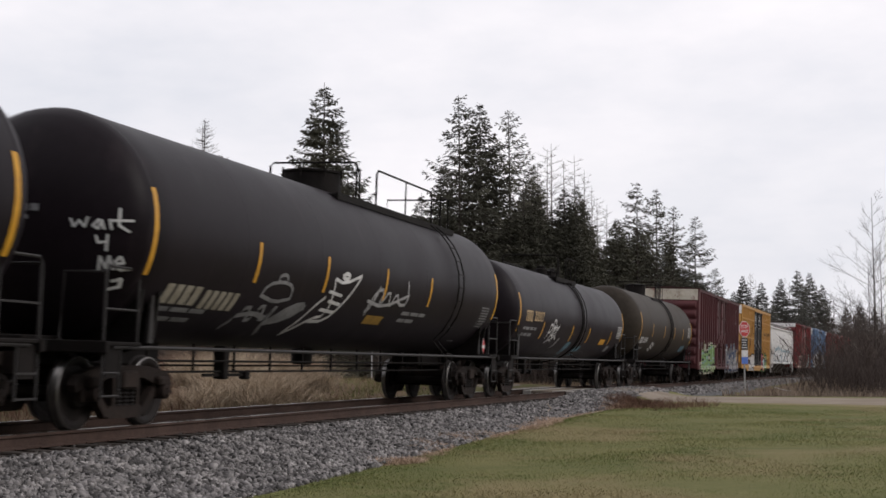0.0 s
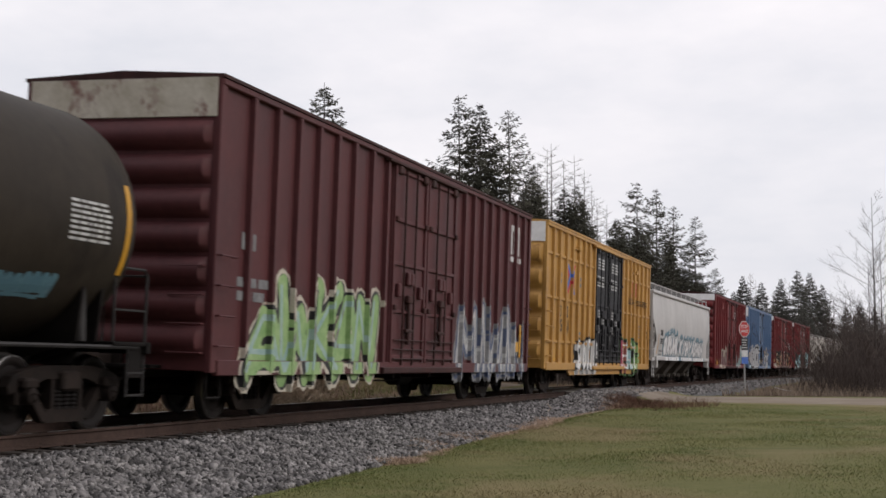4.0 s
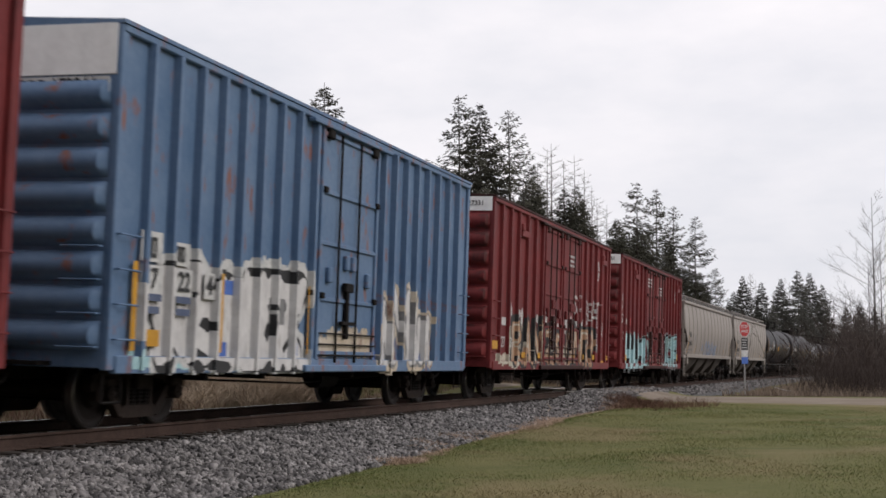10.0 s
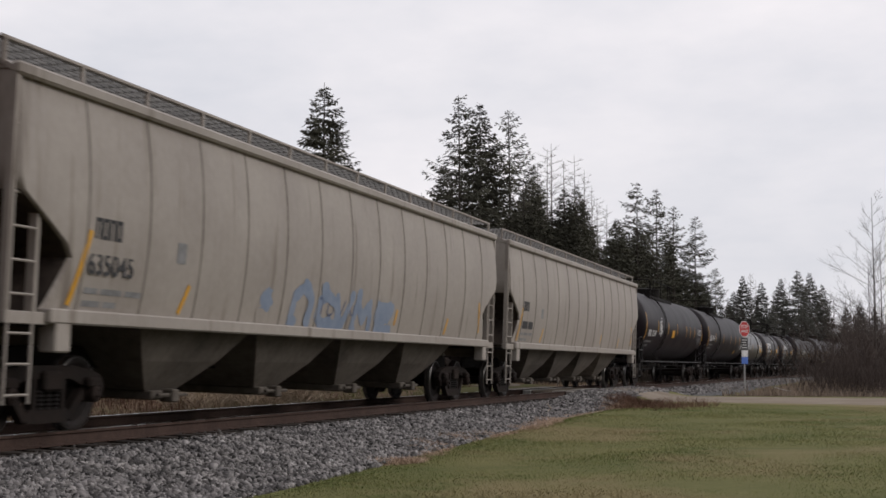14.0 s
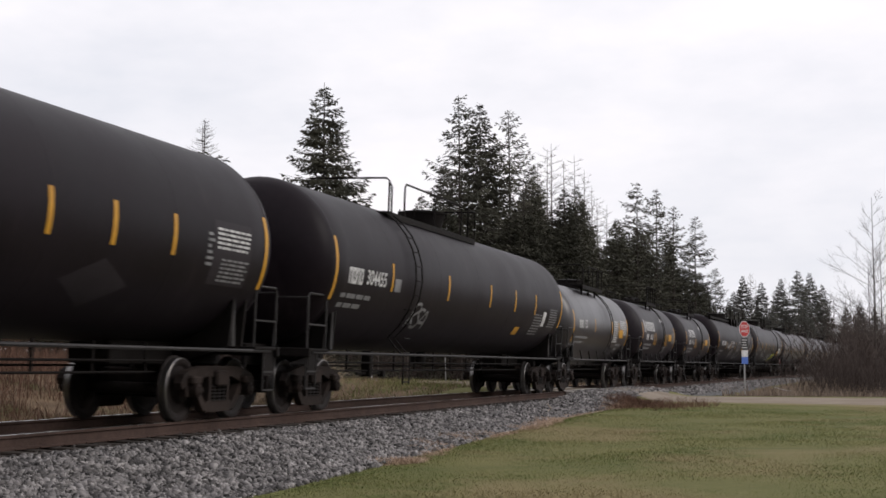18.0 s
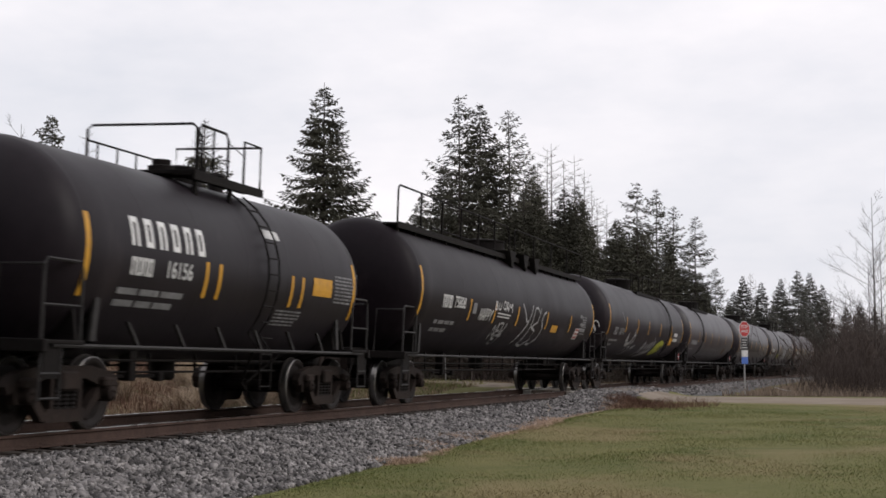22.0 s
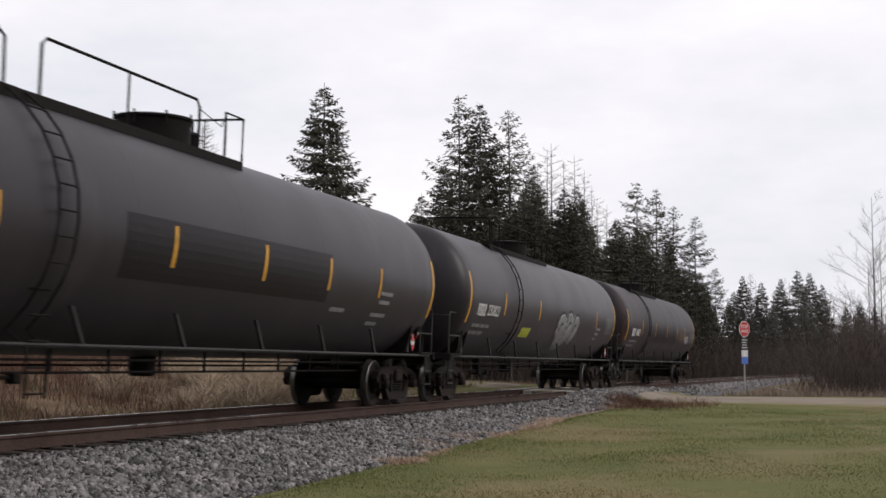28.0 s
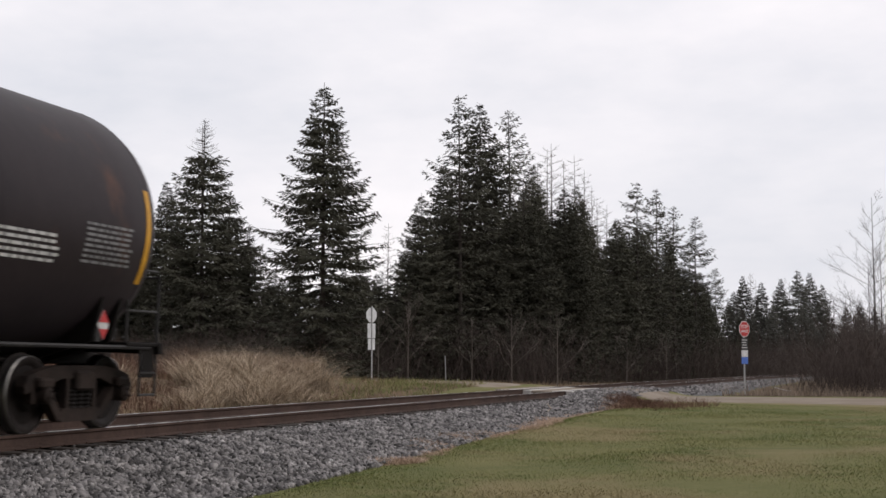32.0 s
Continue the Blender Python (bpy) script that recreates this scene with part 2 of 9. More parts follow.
    "grating": paint("grating", (0.10, 0.10, 0.10), (0.20, 0.195, 0.19), 0.6, scale=3, bump=0.2, bump_scale=70),
    "bark": paint("bark", (0.022, 0.018, 0.015), (0.062, 0.050, 0.042), 0.95, scale=4, fine=22, stretch=(1, 1, 0.3), bump=0.5, bump_scale=24, vary=0.2),
    "twig": paint("twig", (0.040, 0.032, 0.029), (0.100, 0.083, 0.074), 0.95, scale=3, fine=20, bump=0.0, vary=0.3),
    "brush_twig": paint("brush_twig", (0.040, 0.031, 0.028), (0.098, 0.079, 0.070), 0.95, scale=3, fine=20, bump=0.0, vary=0.35, wax=0.08),
    "larch_twig": paint("larch_twig", (0.085, 0.072, 0.062), (0.165, 0.14, 0.122), 0.95, scale=3, fine=20, bump=0.0, vary=0.15),
    "needles": paint("needles", (0.041, 0.041, 0.031), (0.094, 0.091, 0.069), 0.85, scale=0.5, fine=4, bump=0.0, vary=0.3, wax=0.10),
    # far spruces: the haze of distance is put into this paler colour
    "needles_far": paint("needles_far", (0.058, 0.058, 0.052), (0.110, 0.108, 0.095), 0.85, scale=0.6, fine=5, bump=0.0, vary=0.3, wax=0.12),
    "lawn": paint("lawn", (0.096, 0.104, 0.040), (0.158, 0.146, 0.066), 0.95, scale=0.5, fine=7, bump=0.0, spots=(0.180, 0.150, 0.078), spot_at=0.50, spot_scale=0.20, wax=0.05),
    "blade": paint("blade", (0.104, 0.140, 0.046), (0.222, 0.214, 0.092), 0.85, scale=0.5, fine=4, bump=0.0, island=0.27, wax=0.08, spots=(0.240, 0.202, 0.106), spot_at=0.50, spot_scale=0.20),
    "straw": paint("straw", (0.190, 0.140, 0.098), (0.52, 0.425, 0.315), 0.9, scale=0.5, fine=3, bump=0.0, island=0.45, wax=0.1, spots=(0.170, 0.112, 0.080), spot_at=0.58, spot_scale=0.45),
    "straw_dull": paint("straw_dull", (0.16, 0.11, 0.07), (0.36, 0.275, 0.185), 0.92, scale=0.8, fine=4, bump=0.0, island=0.35, wax=0.1, spots=(0.11, 0.105, 0.04), spot_at=0.58, spot_scale=0.5),
    "edge_straw": paint("edge_straw", (0.31, 0.215, 0.155), (0.54, 0.41, 0.315), 0.9, scale=0.6, fine=4, bump=0.0, island=0.3, wax=0.1),
    "weed_pale": paint("weed_pale", (0.13, 0.10, 0.078), (0.29, 0.235, 0.185), 0.95, scale=0.6, fine=4, bump=0.0, island=0.35, wax=0.1),
    "weed": paint("weed", (0.062, 0.034, 0.025), (0.175, 0.105, 0.076), 0.95, scale=0.6, fine=4, bump=0.0, island=0.45, wax=0.08),
    "gravel_road": paint("gravel_road", (0.185, 0.153, 0.122), (0.280, 0.240, 0.200), 0.95, scale=0.5, fine=18, bump=0.15, bump_scale=60, wax=0.0),
    "plank": paint("plank", (0.30, 0.285, 0.26), (0.50, 0.475, 0.44), 0.85, scale=1.5, fine=20, bump=0.2, bump_scale=40),
    "pale_white": paint("pale_white", (0.46, 0.45, 0.45), (0.66, 0.65, 0.645), 0.6, scale=2.5, fine=9, bump=0.0, spots=(0.36, 0.34, 0.33), spot_at=0.60, spot_scale=2.4, spot_stretch=(1, 2.0, 0.6)),
    "faded_blue": paint("faded_blue", (0.13, 0.175, 0.26), (0.22, 0.262, 0.335), 0.6, scale=3, bump=0.0),
    "blue_dull": paint("blue_dull", (0.045, 0.065, 0.13), (0.10, 0.125, 0.20), 0.65, scale=4, bump=0.0),
    "rust_panel": paint("rust_panel", (0.07, 0.038, 0.018), (0.14, 0.082, 0.040), 0.65, scale=3, bump=0.0),
    "green_deep": paint("green_deep", (0.05, 0.15, 0.05), (0.13, 0.26, 0.10), 0.6, scale=4, bump=0.0),
    "faded_red": paint("faded_red", (0.115, 0.040, 0.038), (0.18, 0.082, 0.076), 0.65, scale=3, bump=0.0),
    "faded_mauve": paint("faded_mauve", (0.17, 0.088, 0.088), (0.30, 0.20, 0.195), 0.65, scale=2.5, bump=0.0, spots=(0.36, 0.31, 0.27), spot_at=0.58, spot_scale=2.0, spot_stretch=(1, 2.2, 0.5)),
}


# ---- mesh helpers ----
class Geo:
    """Vertices and faces gathered for one mesh."""

    def __init__(self):
        self.v, self.f = [], []

    def add(self, verts, faces):
        n = len(self.v)
        self.v.extend(tuple(p) for p in verts)
        self.f.extend(tuple(i + n for i in q) for q in faces)
        return self

    def box(self, x0, x1, y0, y1, z0, z1, b=0.0):
        b = min(b, (x1 - x0) * 0.45, (y1 - y0) * 0.45, (z1 - z0) * 0.45)
        if b <= 0:
            vs = [(x, y, z) for z in (z0, z1) for y in (y0, y1) for x in (x0, x1)]
            return self.add(vs, [(0, 2, 3, 1), (4, 5, 7, 6), (0, 1, 5, 4), (2, 6, 7, 3), (0, 4, 6, 2), (1, 3, 7, 5)])
        loops = []
        for z, e in ((z0, b), (z0 + b, 0), (z1 - b, 0), (z1, b)):
            a = e if e else 0
            X0, X1, Y0, Y1, c = x0 + a, x1 - a, y0 + a, y1 - a, b if not e else b * 0.4
            loops.append([(X0 + c, Y0, z), (X1 - c, Y0, z), (X1, Y0 + c, z), (X1, Y1 - c, z), (X1 - c, Y1, z), (X0 + c, Y1, z), (X0, Y1 - c, z), (X0, Y0 + c, z)])
        return self.skin(loops, caps=True)

    def skin(self, loops, caps=False, closed=True):
        n, m = len(self.v), len(loops[0])
        for lp in loops:
            self.v.extend(tuple(p) for p in lp)
        for i in range(len(loops) - 1):
            for j in range(m if closed else m - 1):
                k = (j + 1) % m
                self.f.append((n + i * m + j, n + i * m + k, n + (i + 1) * m + k, n + (i + 1) * m + j))
        if caps:
            self.f.append(tuple(n + j for j in reversed(range(m))))
            self.f.append(tuple(n + (len(loops) - 1) * m + j for j in range(m)))
        return self

    def rod(self, points, r, seg=6, r1=None):
        pts = [Vector(p) for p in points]
        r1 = r if r1 is None else r1
        loops = []
        for i, p in enumerate(pts):
            d = (pts[min(i + 1, len(pts) - 1)] - pts[max(i - 1, 0)]).normalized()
            up = Vector((0, 0, 1)) if abs(d.z) < 0.9 else Vector((1, 0, 0))
            a = d.cross(up).normalized()
            c = a.cross(d)
            rr = r + (r1 - r) * i / max(1, len(pts) - 1)
            loops.append([p + (a * math.cos(q) + c * math.sin(q)) * rr for q in (2 * math.pi * j / seg for j in range(seg))])
        return self.skin(loops, caps=True)

    def lathe(self, profile, centre, axis="y", seg=40, a0=0.0, a1=None):
        """profile: rows of (along the axis, radius), turned about the axis through centre."""
        full = a1 is None
        a1 = a0 + 2 * math.pi if full else a1
        loops = []
        for t, r in profile:
            lp = []
            for j in range(seg if full else seg + 1):
                q = a0 + (a1 - a0) * j / seg
                c, s = r * math.cos(q), r * math.sin(q)
                o = (c, t, s) if axis == "y" else ((t, c, s) if axis == "x" else (c, s, t))
                lp.append((centre[0] + o[0], centre[1] + o[1], centre[2] + o[2]))
            loops.append(lp)
        return self.skin(loops, caps=False, closed=full)

    def prism(self, outline, y0, y1):
        """outline of (x, z), drawn out along y."""
        return self.skin([[(x, y, z) for x, z in outline] for y in (y0, y1)], caps=True)

    def slab(self, outline, x0, x1):
        """outline of (y, z), drawn out along x."""
        return self.skin([[(x, y, z) for y, z in outline] for x in (x0, x1)], caps=True)

    def mesh(self, name, material, smooth=False):
        me = bpy.data.meshes.new(name)
        me.from_pydata(self.v, [], self.f)
        bm = bmesh.new()
        bm.from_mesh(me)
        bmesh.ops.recalc_face_normals(bm, faces=bm.faces)
        bm.to_mesh(me)
        bm.free()
        me.materials.append(material)
        if smooth:
            me.polygons.foreach_set("use_smooth", [True] * len(me.polygons))
            me.set_sharp_from_angle(angle=radians(38))
        return me


def part(name, geo, material, parent=None, label="", smooth=False):
    """One mesh object from a Geo (or a ready mesh) under a thing or a part."""
    data = geo.mesh(name, M[material], smooth) if isinstance(geo, Geo) else geo
    ob = new(name, data)
    if parent is not None:
        ob.parent = parent
    if label:
        ob["label"] = label
    return ob


def thing(name, label, category, group="", kind=""):
    ob = new(name)
    ob.empty_display_size = 0.2
    return tagged(ob, label, category, group, kind)


def raw_mesh(name, verts, faces, material):
    """A large mesh straight from number arrays."""
    me = bpy.data.meshes.new(name)
    verts, faces = np.asarray(verts, dtype=np.float32), np.asarray(faces, dtype=np.int32)
    n, m, k = len(verts), len(faces), faces.shape[1]
    me.vertices.add(n)
    me.vertices.foreach_set("co", verts.ravel())
    me.loops.add(m * k)
    me.loops.foreach_set("vertex_index", faces.ravel())
    me.polygons.add(m)
    me.polygons.foreach_set("loop_start", np.arange(0, m * k, k, dtype=np.int32))
    me.update(calc_edges=True)
    me.validate()
    me.materials.append(M[material])
    return me


# ---- the track's line: one wide curve, canted towards its inside ----
BEND, CANT = 0.00044226, 0.03425
GAUGE = 0.7175


def at_track(s, w=0.0, z=0.0):
    th = BEND * s
    x, y = (1 - math.cos(th)) / BEND, math.sin(th) / BEND
    ww, zz = w * math.cos(CANT) + z * math.sin(CANT), z * math.cos(CANT) - w * math.sin(CANT)
    return Vector((x + ww * math.cos(th), y - ww * math.sin(th), zz))


def track_pose(s):
    p = at_track(s)
    return pose(p.x, p.y, p.z, 0, math.degrees(CANT), -math.degrees(BEND * s))


def smooth_step(a, b, x):
    t = np.clip((x - a) / (b - a), 0, 1)
    return t * t * (3 - 2 * t)


def ground_height(X, Y):
    """The lie of the land: ballast shoulder, lawn, road ramp, ditch and the grassy bank behind the track."""
    X, Y = np.asarray(X, float), np.asarray(Y, float)
    w = X - BEND * Y * Y / 2
    road = smooth_step(38, 44.5, Y) * (1 - smooth_step(52.5, 58, Y))
    # near side
    toe = -0.66 + 0.2 * smooth_step(14, 30, Y)
    lawn = -0.74 + 0.34 * smooth_step(8, 40, Y) + 0.05 * np.sin(X * 0.31 + 1) * np.sin(Y * 0.23)
    lawn = lawn + (-0.33 - lawn) * road - 0.35 * smooth_step(56, 62, Y) * (1 - smooth_step(75, 100, Y))
    shoulder = -0.23 - 0.034 * w + (toe + 0.23) * np.clip((w - 1.45) / 1.75, 0, 1)
    shoulder = shoulder + (np.maximum(shoulder, -0.03 - 0.05 * np.clip(w - 1.5, 0, 5)) - shoulder) * road
    near = shoulder + (lawn - shoulder) * smooth_step(2.9, 3.9, w)
    # far side
    bank = 1.05 * smooth_step(-5.0, -13.0, w) * (1 - 0.62 * smooth_step(36, 58, Y)) - 0.45
    far_sh = -0.18 - 0.034 * w - 0.33 * np.clip((-w - 1.45) / 1.6, 0, 1)
    far_sh = far_sh + (-0.02 - far_sh) * road * (w < -0.9)
    far = far_sh + (bank - far_sh) * smooth_step(-2.9, -4.6, w)
    far = far + (0.05 + 0.02 * np.clip(-w, 0, 14) - far) * road * smooth_step(-1.3, -2.0, w)
    z = np.where(w > 0, near, far)
    under = np.abs(w) < 1.5
    return np.where(under, -0.235 - 0.034 * w, z)


# ---- ground, road, track ----
def axis(lo, fine_lo, fine_hi, hi, step, grow=1.25):
    out = list(np.arange(fine_lo, fine_hi + 1e-6, step))
    d, x = step, fine_hi
    while x < hi:
        d *= grow
        x += d
        out.append(x)
    d, x = step, fine_lo
    while x > lo:
        d *= grow
        x -= d
        out.insert(0, x)
    return np.array(out)


gx, gy = axis(-1500, -16, 16, 1500, 0.33), axis(-400, 4, 66, 2500, 0.5)
GX, GY = np.meshgrid(gx, gy)
GZ = ground_height(GX, GY)
rows_n, cols_n = GX.shape
idx = np.arange(rows_n * cols_n).reshape(rows_n, cols_n)
quads = np.stack([idx[:-1, :-1], idx[:-1, 1:], idx[1:, 1:], idx[1:, :-1]], -1).reshape(-1, 4)
ground = new("ground", raw_mesh("ground", np.stack([GX, GY, GZ], -1).reshape(-1, 3), quads, "lawn"))
ground.data.polygons.foreach_set("use_smooth", [True] * len(ground.data.polygons))
tagged(ground, "lawn of short worn autumn grass running down to the ballast", "ground", kind="structure")


def strip(name, material, s0, s1, w0, w1, lift, step=0.5, across=6, wave=0.0, thick=0.0):
    """A sheet that lies on the ground along the track."""
    ss, ww = np.arange(s0, s1 + 1e-6, step), np.linspace(w0, w1, across + 1)
    S, W = np.meshgrid(ss, ww, indexing="ij")
    if wave:
        edge = np.array([wave * noise.noise((s * 0.6, 3.1, 0)) + 0.5 * wave * noise.noise((s * 2.3, 1.1, 0)) for s in ss])
        W = W + edge[:, None] * np.linspace(0, 1, across + 1)[None, :]
    X, Y = W + BEND * S * S / 2, S
    Z = ground_height(X, Y) + lift
    n, m = X.shape
    ix = np.arange(n * m).reshape(n, m)
    return new(name, raw_mesh(name, np.stack([X, Y, Z], -1).reshape(-1, 3), np.stack([ix[:-1, :-1], ix[:-1, 1:], ix[1:, 1:], ix[1:, :-1]], -1).reshape(-1, 4), material))


ballast = tagged(strip("ballast_bed", "bed_stone", -20, 260, -1.42, 3.25, 0.02, wave=0.35, across=14), "bed of crushed grey granite ballast under the track", "ballast", kind="structure")

bed = tagged(strip("track_bed", "cinder", -20, 260, -1.35, 1.30, 0.026, across=4, wave=0.16), "dark oily cinders between the ties", "track bed", kind="structure")

thatch = tagged(strip("bank_turf", "thatch", -10, 120, -30, -1.35, 0.012, step=1.0, across=28, wave=0.1), "brown thatch of dead grass on the bank behind the track", "turf", kind="structure")

ditch = tagged(strip("ditch_turf", "thatch", 56, 150, 3.4, 22, 0.012, step=1.0, across=18, wave=0.3), "brown dead turf in the ditch past the road", "turf", kind="structure")

# the gravel road that crosses the track
road_geo = Geo()
lo_line = []
for i in range(60):
    x = 1.6 + i * 0.6
    y0, y1 = 45.3 - 0.36 * (x - 1.6), 52.2 - 0.20 * (x - 1.6)
    lo_line.append([(x, y0 + (y1 - y0) * j / 6, float(ground_height(x, y0 + (y1 - y0) * j / 6)) + 0.04 * math.sin(math.pi * j / 6) ** 0.5 + (0.025 if 0 < j < 6 else -0.03)) for j in range(7)])
road_geo.skin(lo_line, closed=False)
far_line = []
for i in range(40):
    x = -0.95 - i * 0.6
    y0 = 45.0 - (x + 1.5) * (1.45 if x > -6 else 1.45 - 0.045 * (-6 - x))
    y1 = y0 + 6.6 - 1.6 * min(1.0, i / 8)
    far_line.append([(x, y0 + (y1 - y0) * j / 6, float(ground_height(x, y0 + (y1 - y0) * j / 6)) + 0.04 * math.sin(math.pi * j / 6) ** 0.5 + (0.025 if 0 < j < 6 else -0.03)) for j in range(7)])
road_geo.skin(far_line, closed=False)
road = tagged(part("road", road_geo, "gravel_road", None, "", True), "pale gravel road that crosses the railway track", "road", kind="structure")

# rails: one long bar each, of the real section, with a bright worn head
railway = thing("railway_track", "single railway track of rusty rails on wooden ties, bending away", "railway track")
SECTION = ((-0.07, -0.172), (0.07, -0.172), (0.07, -0.160), (0.012, -0.140), (0.009, -0.045), (0.036, -0.032), (0.036, -0.004), (0.030, 0.0), (-0.030, 0.0), (-0.036, -0.004), (-0.036, -0.032), (-0.009, -0.045), (-0.012, -0.140), (-0.07, -0.160))
for side in (-1, 1):
    g = Geo()
    g.skin([[at_track(s, side * (GAUGE + 0.036) + x, z) for x, z in SECTION] for s in [-40 + 4 * i for i in range(90)]], caps=True)
    rail = part("rail", g, "rail_iron", railway, "rusty brown rail")
    h = Geo()
    h.skin([[at_track(s, side * (GAUGE + 0.036) + x, z) for x, z in ((-0.026, 0.0015), (0.026, 0.0015))] for s in [-40 + 4 * i for i in range(90)]], closed=False)
    part("rail_head", h, "rail_top", rail, "polished bright running surface")

tie_geo = Geo().box(-1.3, 1.3, -0.11, 0.11, -0.345, -0.172, 0.015)
tie_mesh = tie_geo.mesh("tie", M["tie_wood"])
tie_rng = random.Random(5)
for i in range(260):
    s = -12 + i * 0.52
    if 44.6 < s < 52.6:
        continue
    t = part("tie", tie_mesh, "tie_wood", railway)
    t.matrix_basis = track_pose(s + tie_rng.uniform(-0.03, 0.03)) @ pose(tie_rng.uniform(-0.05, 0.05), 0, tie_rng.uniform(-0.012, 0.006), 0, 0, tie_rng.uniform(-1.0, 1.0))
tie_plate = Geo().box(-0.09, 0.09, -0.1, 0.1, -0.17, -0.155, 0.004)
plate_mesh = tie_plate.mesh("tie_plate", M["rail_iron"])
for i in range(70):
    s = 8 + i * 0.52
    if s > 44:
        break
    for side in (-1, 1):
        part("tie_plate", plate_mesh, "rail_iron", railway).matrix_basis = track_pose(s) @ pose(side * (GAUGE + 0.036), 0, -0.002)

# crossing deck: planks between and beside the rails
crossing = thing("crossing_deck", "pale timber crossing deck laid between and beside the rails", "crossing deck")
for w0, w1 in ((-1.08, -0.82), (-0.62, -0.36), (0.36, 0.62), (0.82, 1.08)):
    for j in range(3):
        g = Geo().box(w0, w1, -1.17, 1.17, -0.16, -0.012, 0.012)
        part("plank", g, "plank", crossing).matrix_basis = track_pose(46.3 + j * 2.36)
for w0, w1 in ((-1.6, -1.09), (-0.35, 0.35), (1.09, 1.75)):
    g = Geo().box(w0, w1, -3.5, 3.5, -0.22, -0.022, 0.02)
    part("road_infill", g, "gravel_road", road).matrix_basis = track_pose(48.7)


# ---- stones of the ballast ----
def stones(count, seed, s0, s1, w0, w1, size, dens_near=True):
    """Many small broken stones on the shoulder, each an eight-cornered lump of its own size and turn."""
    r = np.random.RandomState(seed)
    u = r.rand(count)
    S = s0 + (s1 - s0) * (u ** 1.6 if dens_near else u)
    W = w0 + (w1 - w0) * r.rand(count)
    X, Y = W + BEND * S * S / 2, S
    Z = ground_height(X, Y) + 0.006 + 0.035 * r.rand(count) ** 2
    base = np.array([(-1, -1, -.7), (1, -1, -.6), (1, 1, -.7), (-1, 1, -.6), (-.7, -.8, .7), (.8, -.6, .6), (.6, .8, .75), (-.8, .6, .55)])
    fc = np.array([(0, 3, 2, 1), (4, 5, 6, 7), (0, 1, 5, 4), (1, 2, 6, 5), (2, 3, 7, 6), (3, 0, 4, 7)])
    v = base[None] * (1 + 0.45 * (r.rand(count, 8, 3) - 0.5))
    v = v * (size * (0.55 + 0.9 * r.rand(count, 1, 1) ** 1.5)) * (0.7 + 0.6 * r.rand(count, 1, 3))
    q = r.randn(count, 4)
    q /= np.linalg.norm(q, axis=1, keepdims=True)
    a, b, c, d = q.T
    R = np.stack([np.stack([1 - 2 * (c * c + d * d), 2 * (b * c - a * d), 2 * (b * d + a * c)], -1), np.stack([2 * (b * c + a * d), 1 - 2 * (b * b + d * d), 2 * (c * d - a * b)], -1), np.stack([2 * (b * d - a * c), 2 * (c * d + a * b), 1 - 2 * (b * b + c * c)], -1)], 1)
    v = np.einsum("nij,nkj->nki", R, v) + np.stack([X, Y, Z], -1)[:, None, :]
    f = fc[None] + 8 * np.arange(count)[:, None, None]
    return v.reshape(-1, 3), f.reshape(-1, 4)


v, f = stones(58000, 3, 9.0, 30.0, 1.20, 3.35, 0.0265)
tagged(new("ballast_stones", raw_mesh("ballast_stones", v, f, "stone")), "loose broken grey granite stones covering the shoulder beside the rail", "stones", kind="stuff")
v, f = stones(22000, 4, 28.0, 60.0, 1.20, 3.1, 0.030, False)
tagged(new("ballast_stones", raw_mesh("ballast_stones", v, f, "stone")), "loose broken grey granite stones further along the track", "stones", kind="stuff")
v, f = stones(3000, 6, 10.0, 60.0, -1.2, 1.2, 0.032, False)
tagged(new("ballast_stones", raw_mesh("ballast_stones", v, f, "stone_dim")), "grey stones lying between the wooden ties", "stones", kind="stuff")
v, f = stones(9000, 8, 52.0, 130.0, 1.1, 2.7, 0.045, False)
tagged(new("ballast_stones", raw_mesh("ballast_stones", v, f, "stone")), "grey ballast stones beyond the crossing", "stones", kind="stuff")


# the nearest stones, one by one
LUMPS = []
for k in range(6):
    v, f = stones(1, 50 + k, 0, 1, 2, 2, 0.036)
    v = v - v.mean(0)
    LUMPS.append(raw_mesh("stone", v, f, "stone_piece"))
stone_rng = random.Random(77)
for i in range(300):
    s = 10.6 + 6.0 * stone_rng.random() ** 1.3
    w = stone_rng.uniform(1.5, 3.1)
    x = w + BEND * s * s / 2
    k = stone_rng.uniform(0.75, 1.3)
    ob = part("stone", stone_rng.choice(LUMPS), "stone_piece", ballast)
    ob.matrix_basis = Matrix.Translation((x, s, float(ground_height(x, s)) + 0.035)) @ pose(0, 0, 0, stone_rng.uniform(-40, 40), stone_rng.uniform(-40, 40), stone_rng.uniform(0, 360)) @ Matrix.Scale(k, 4)


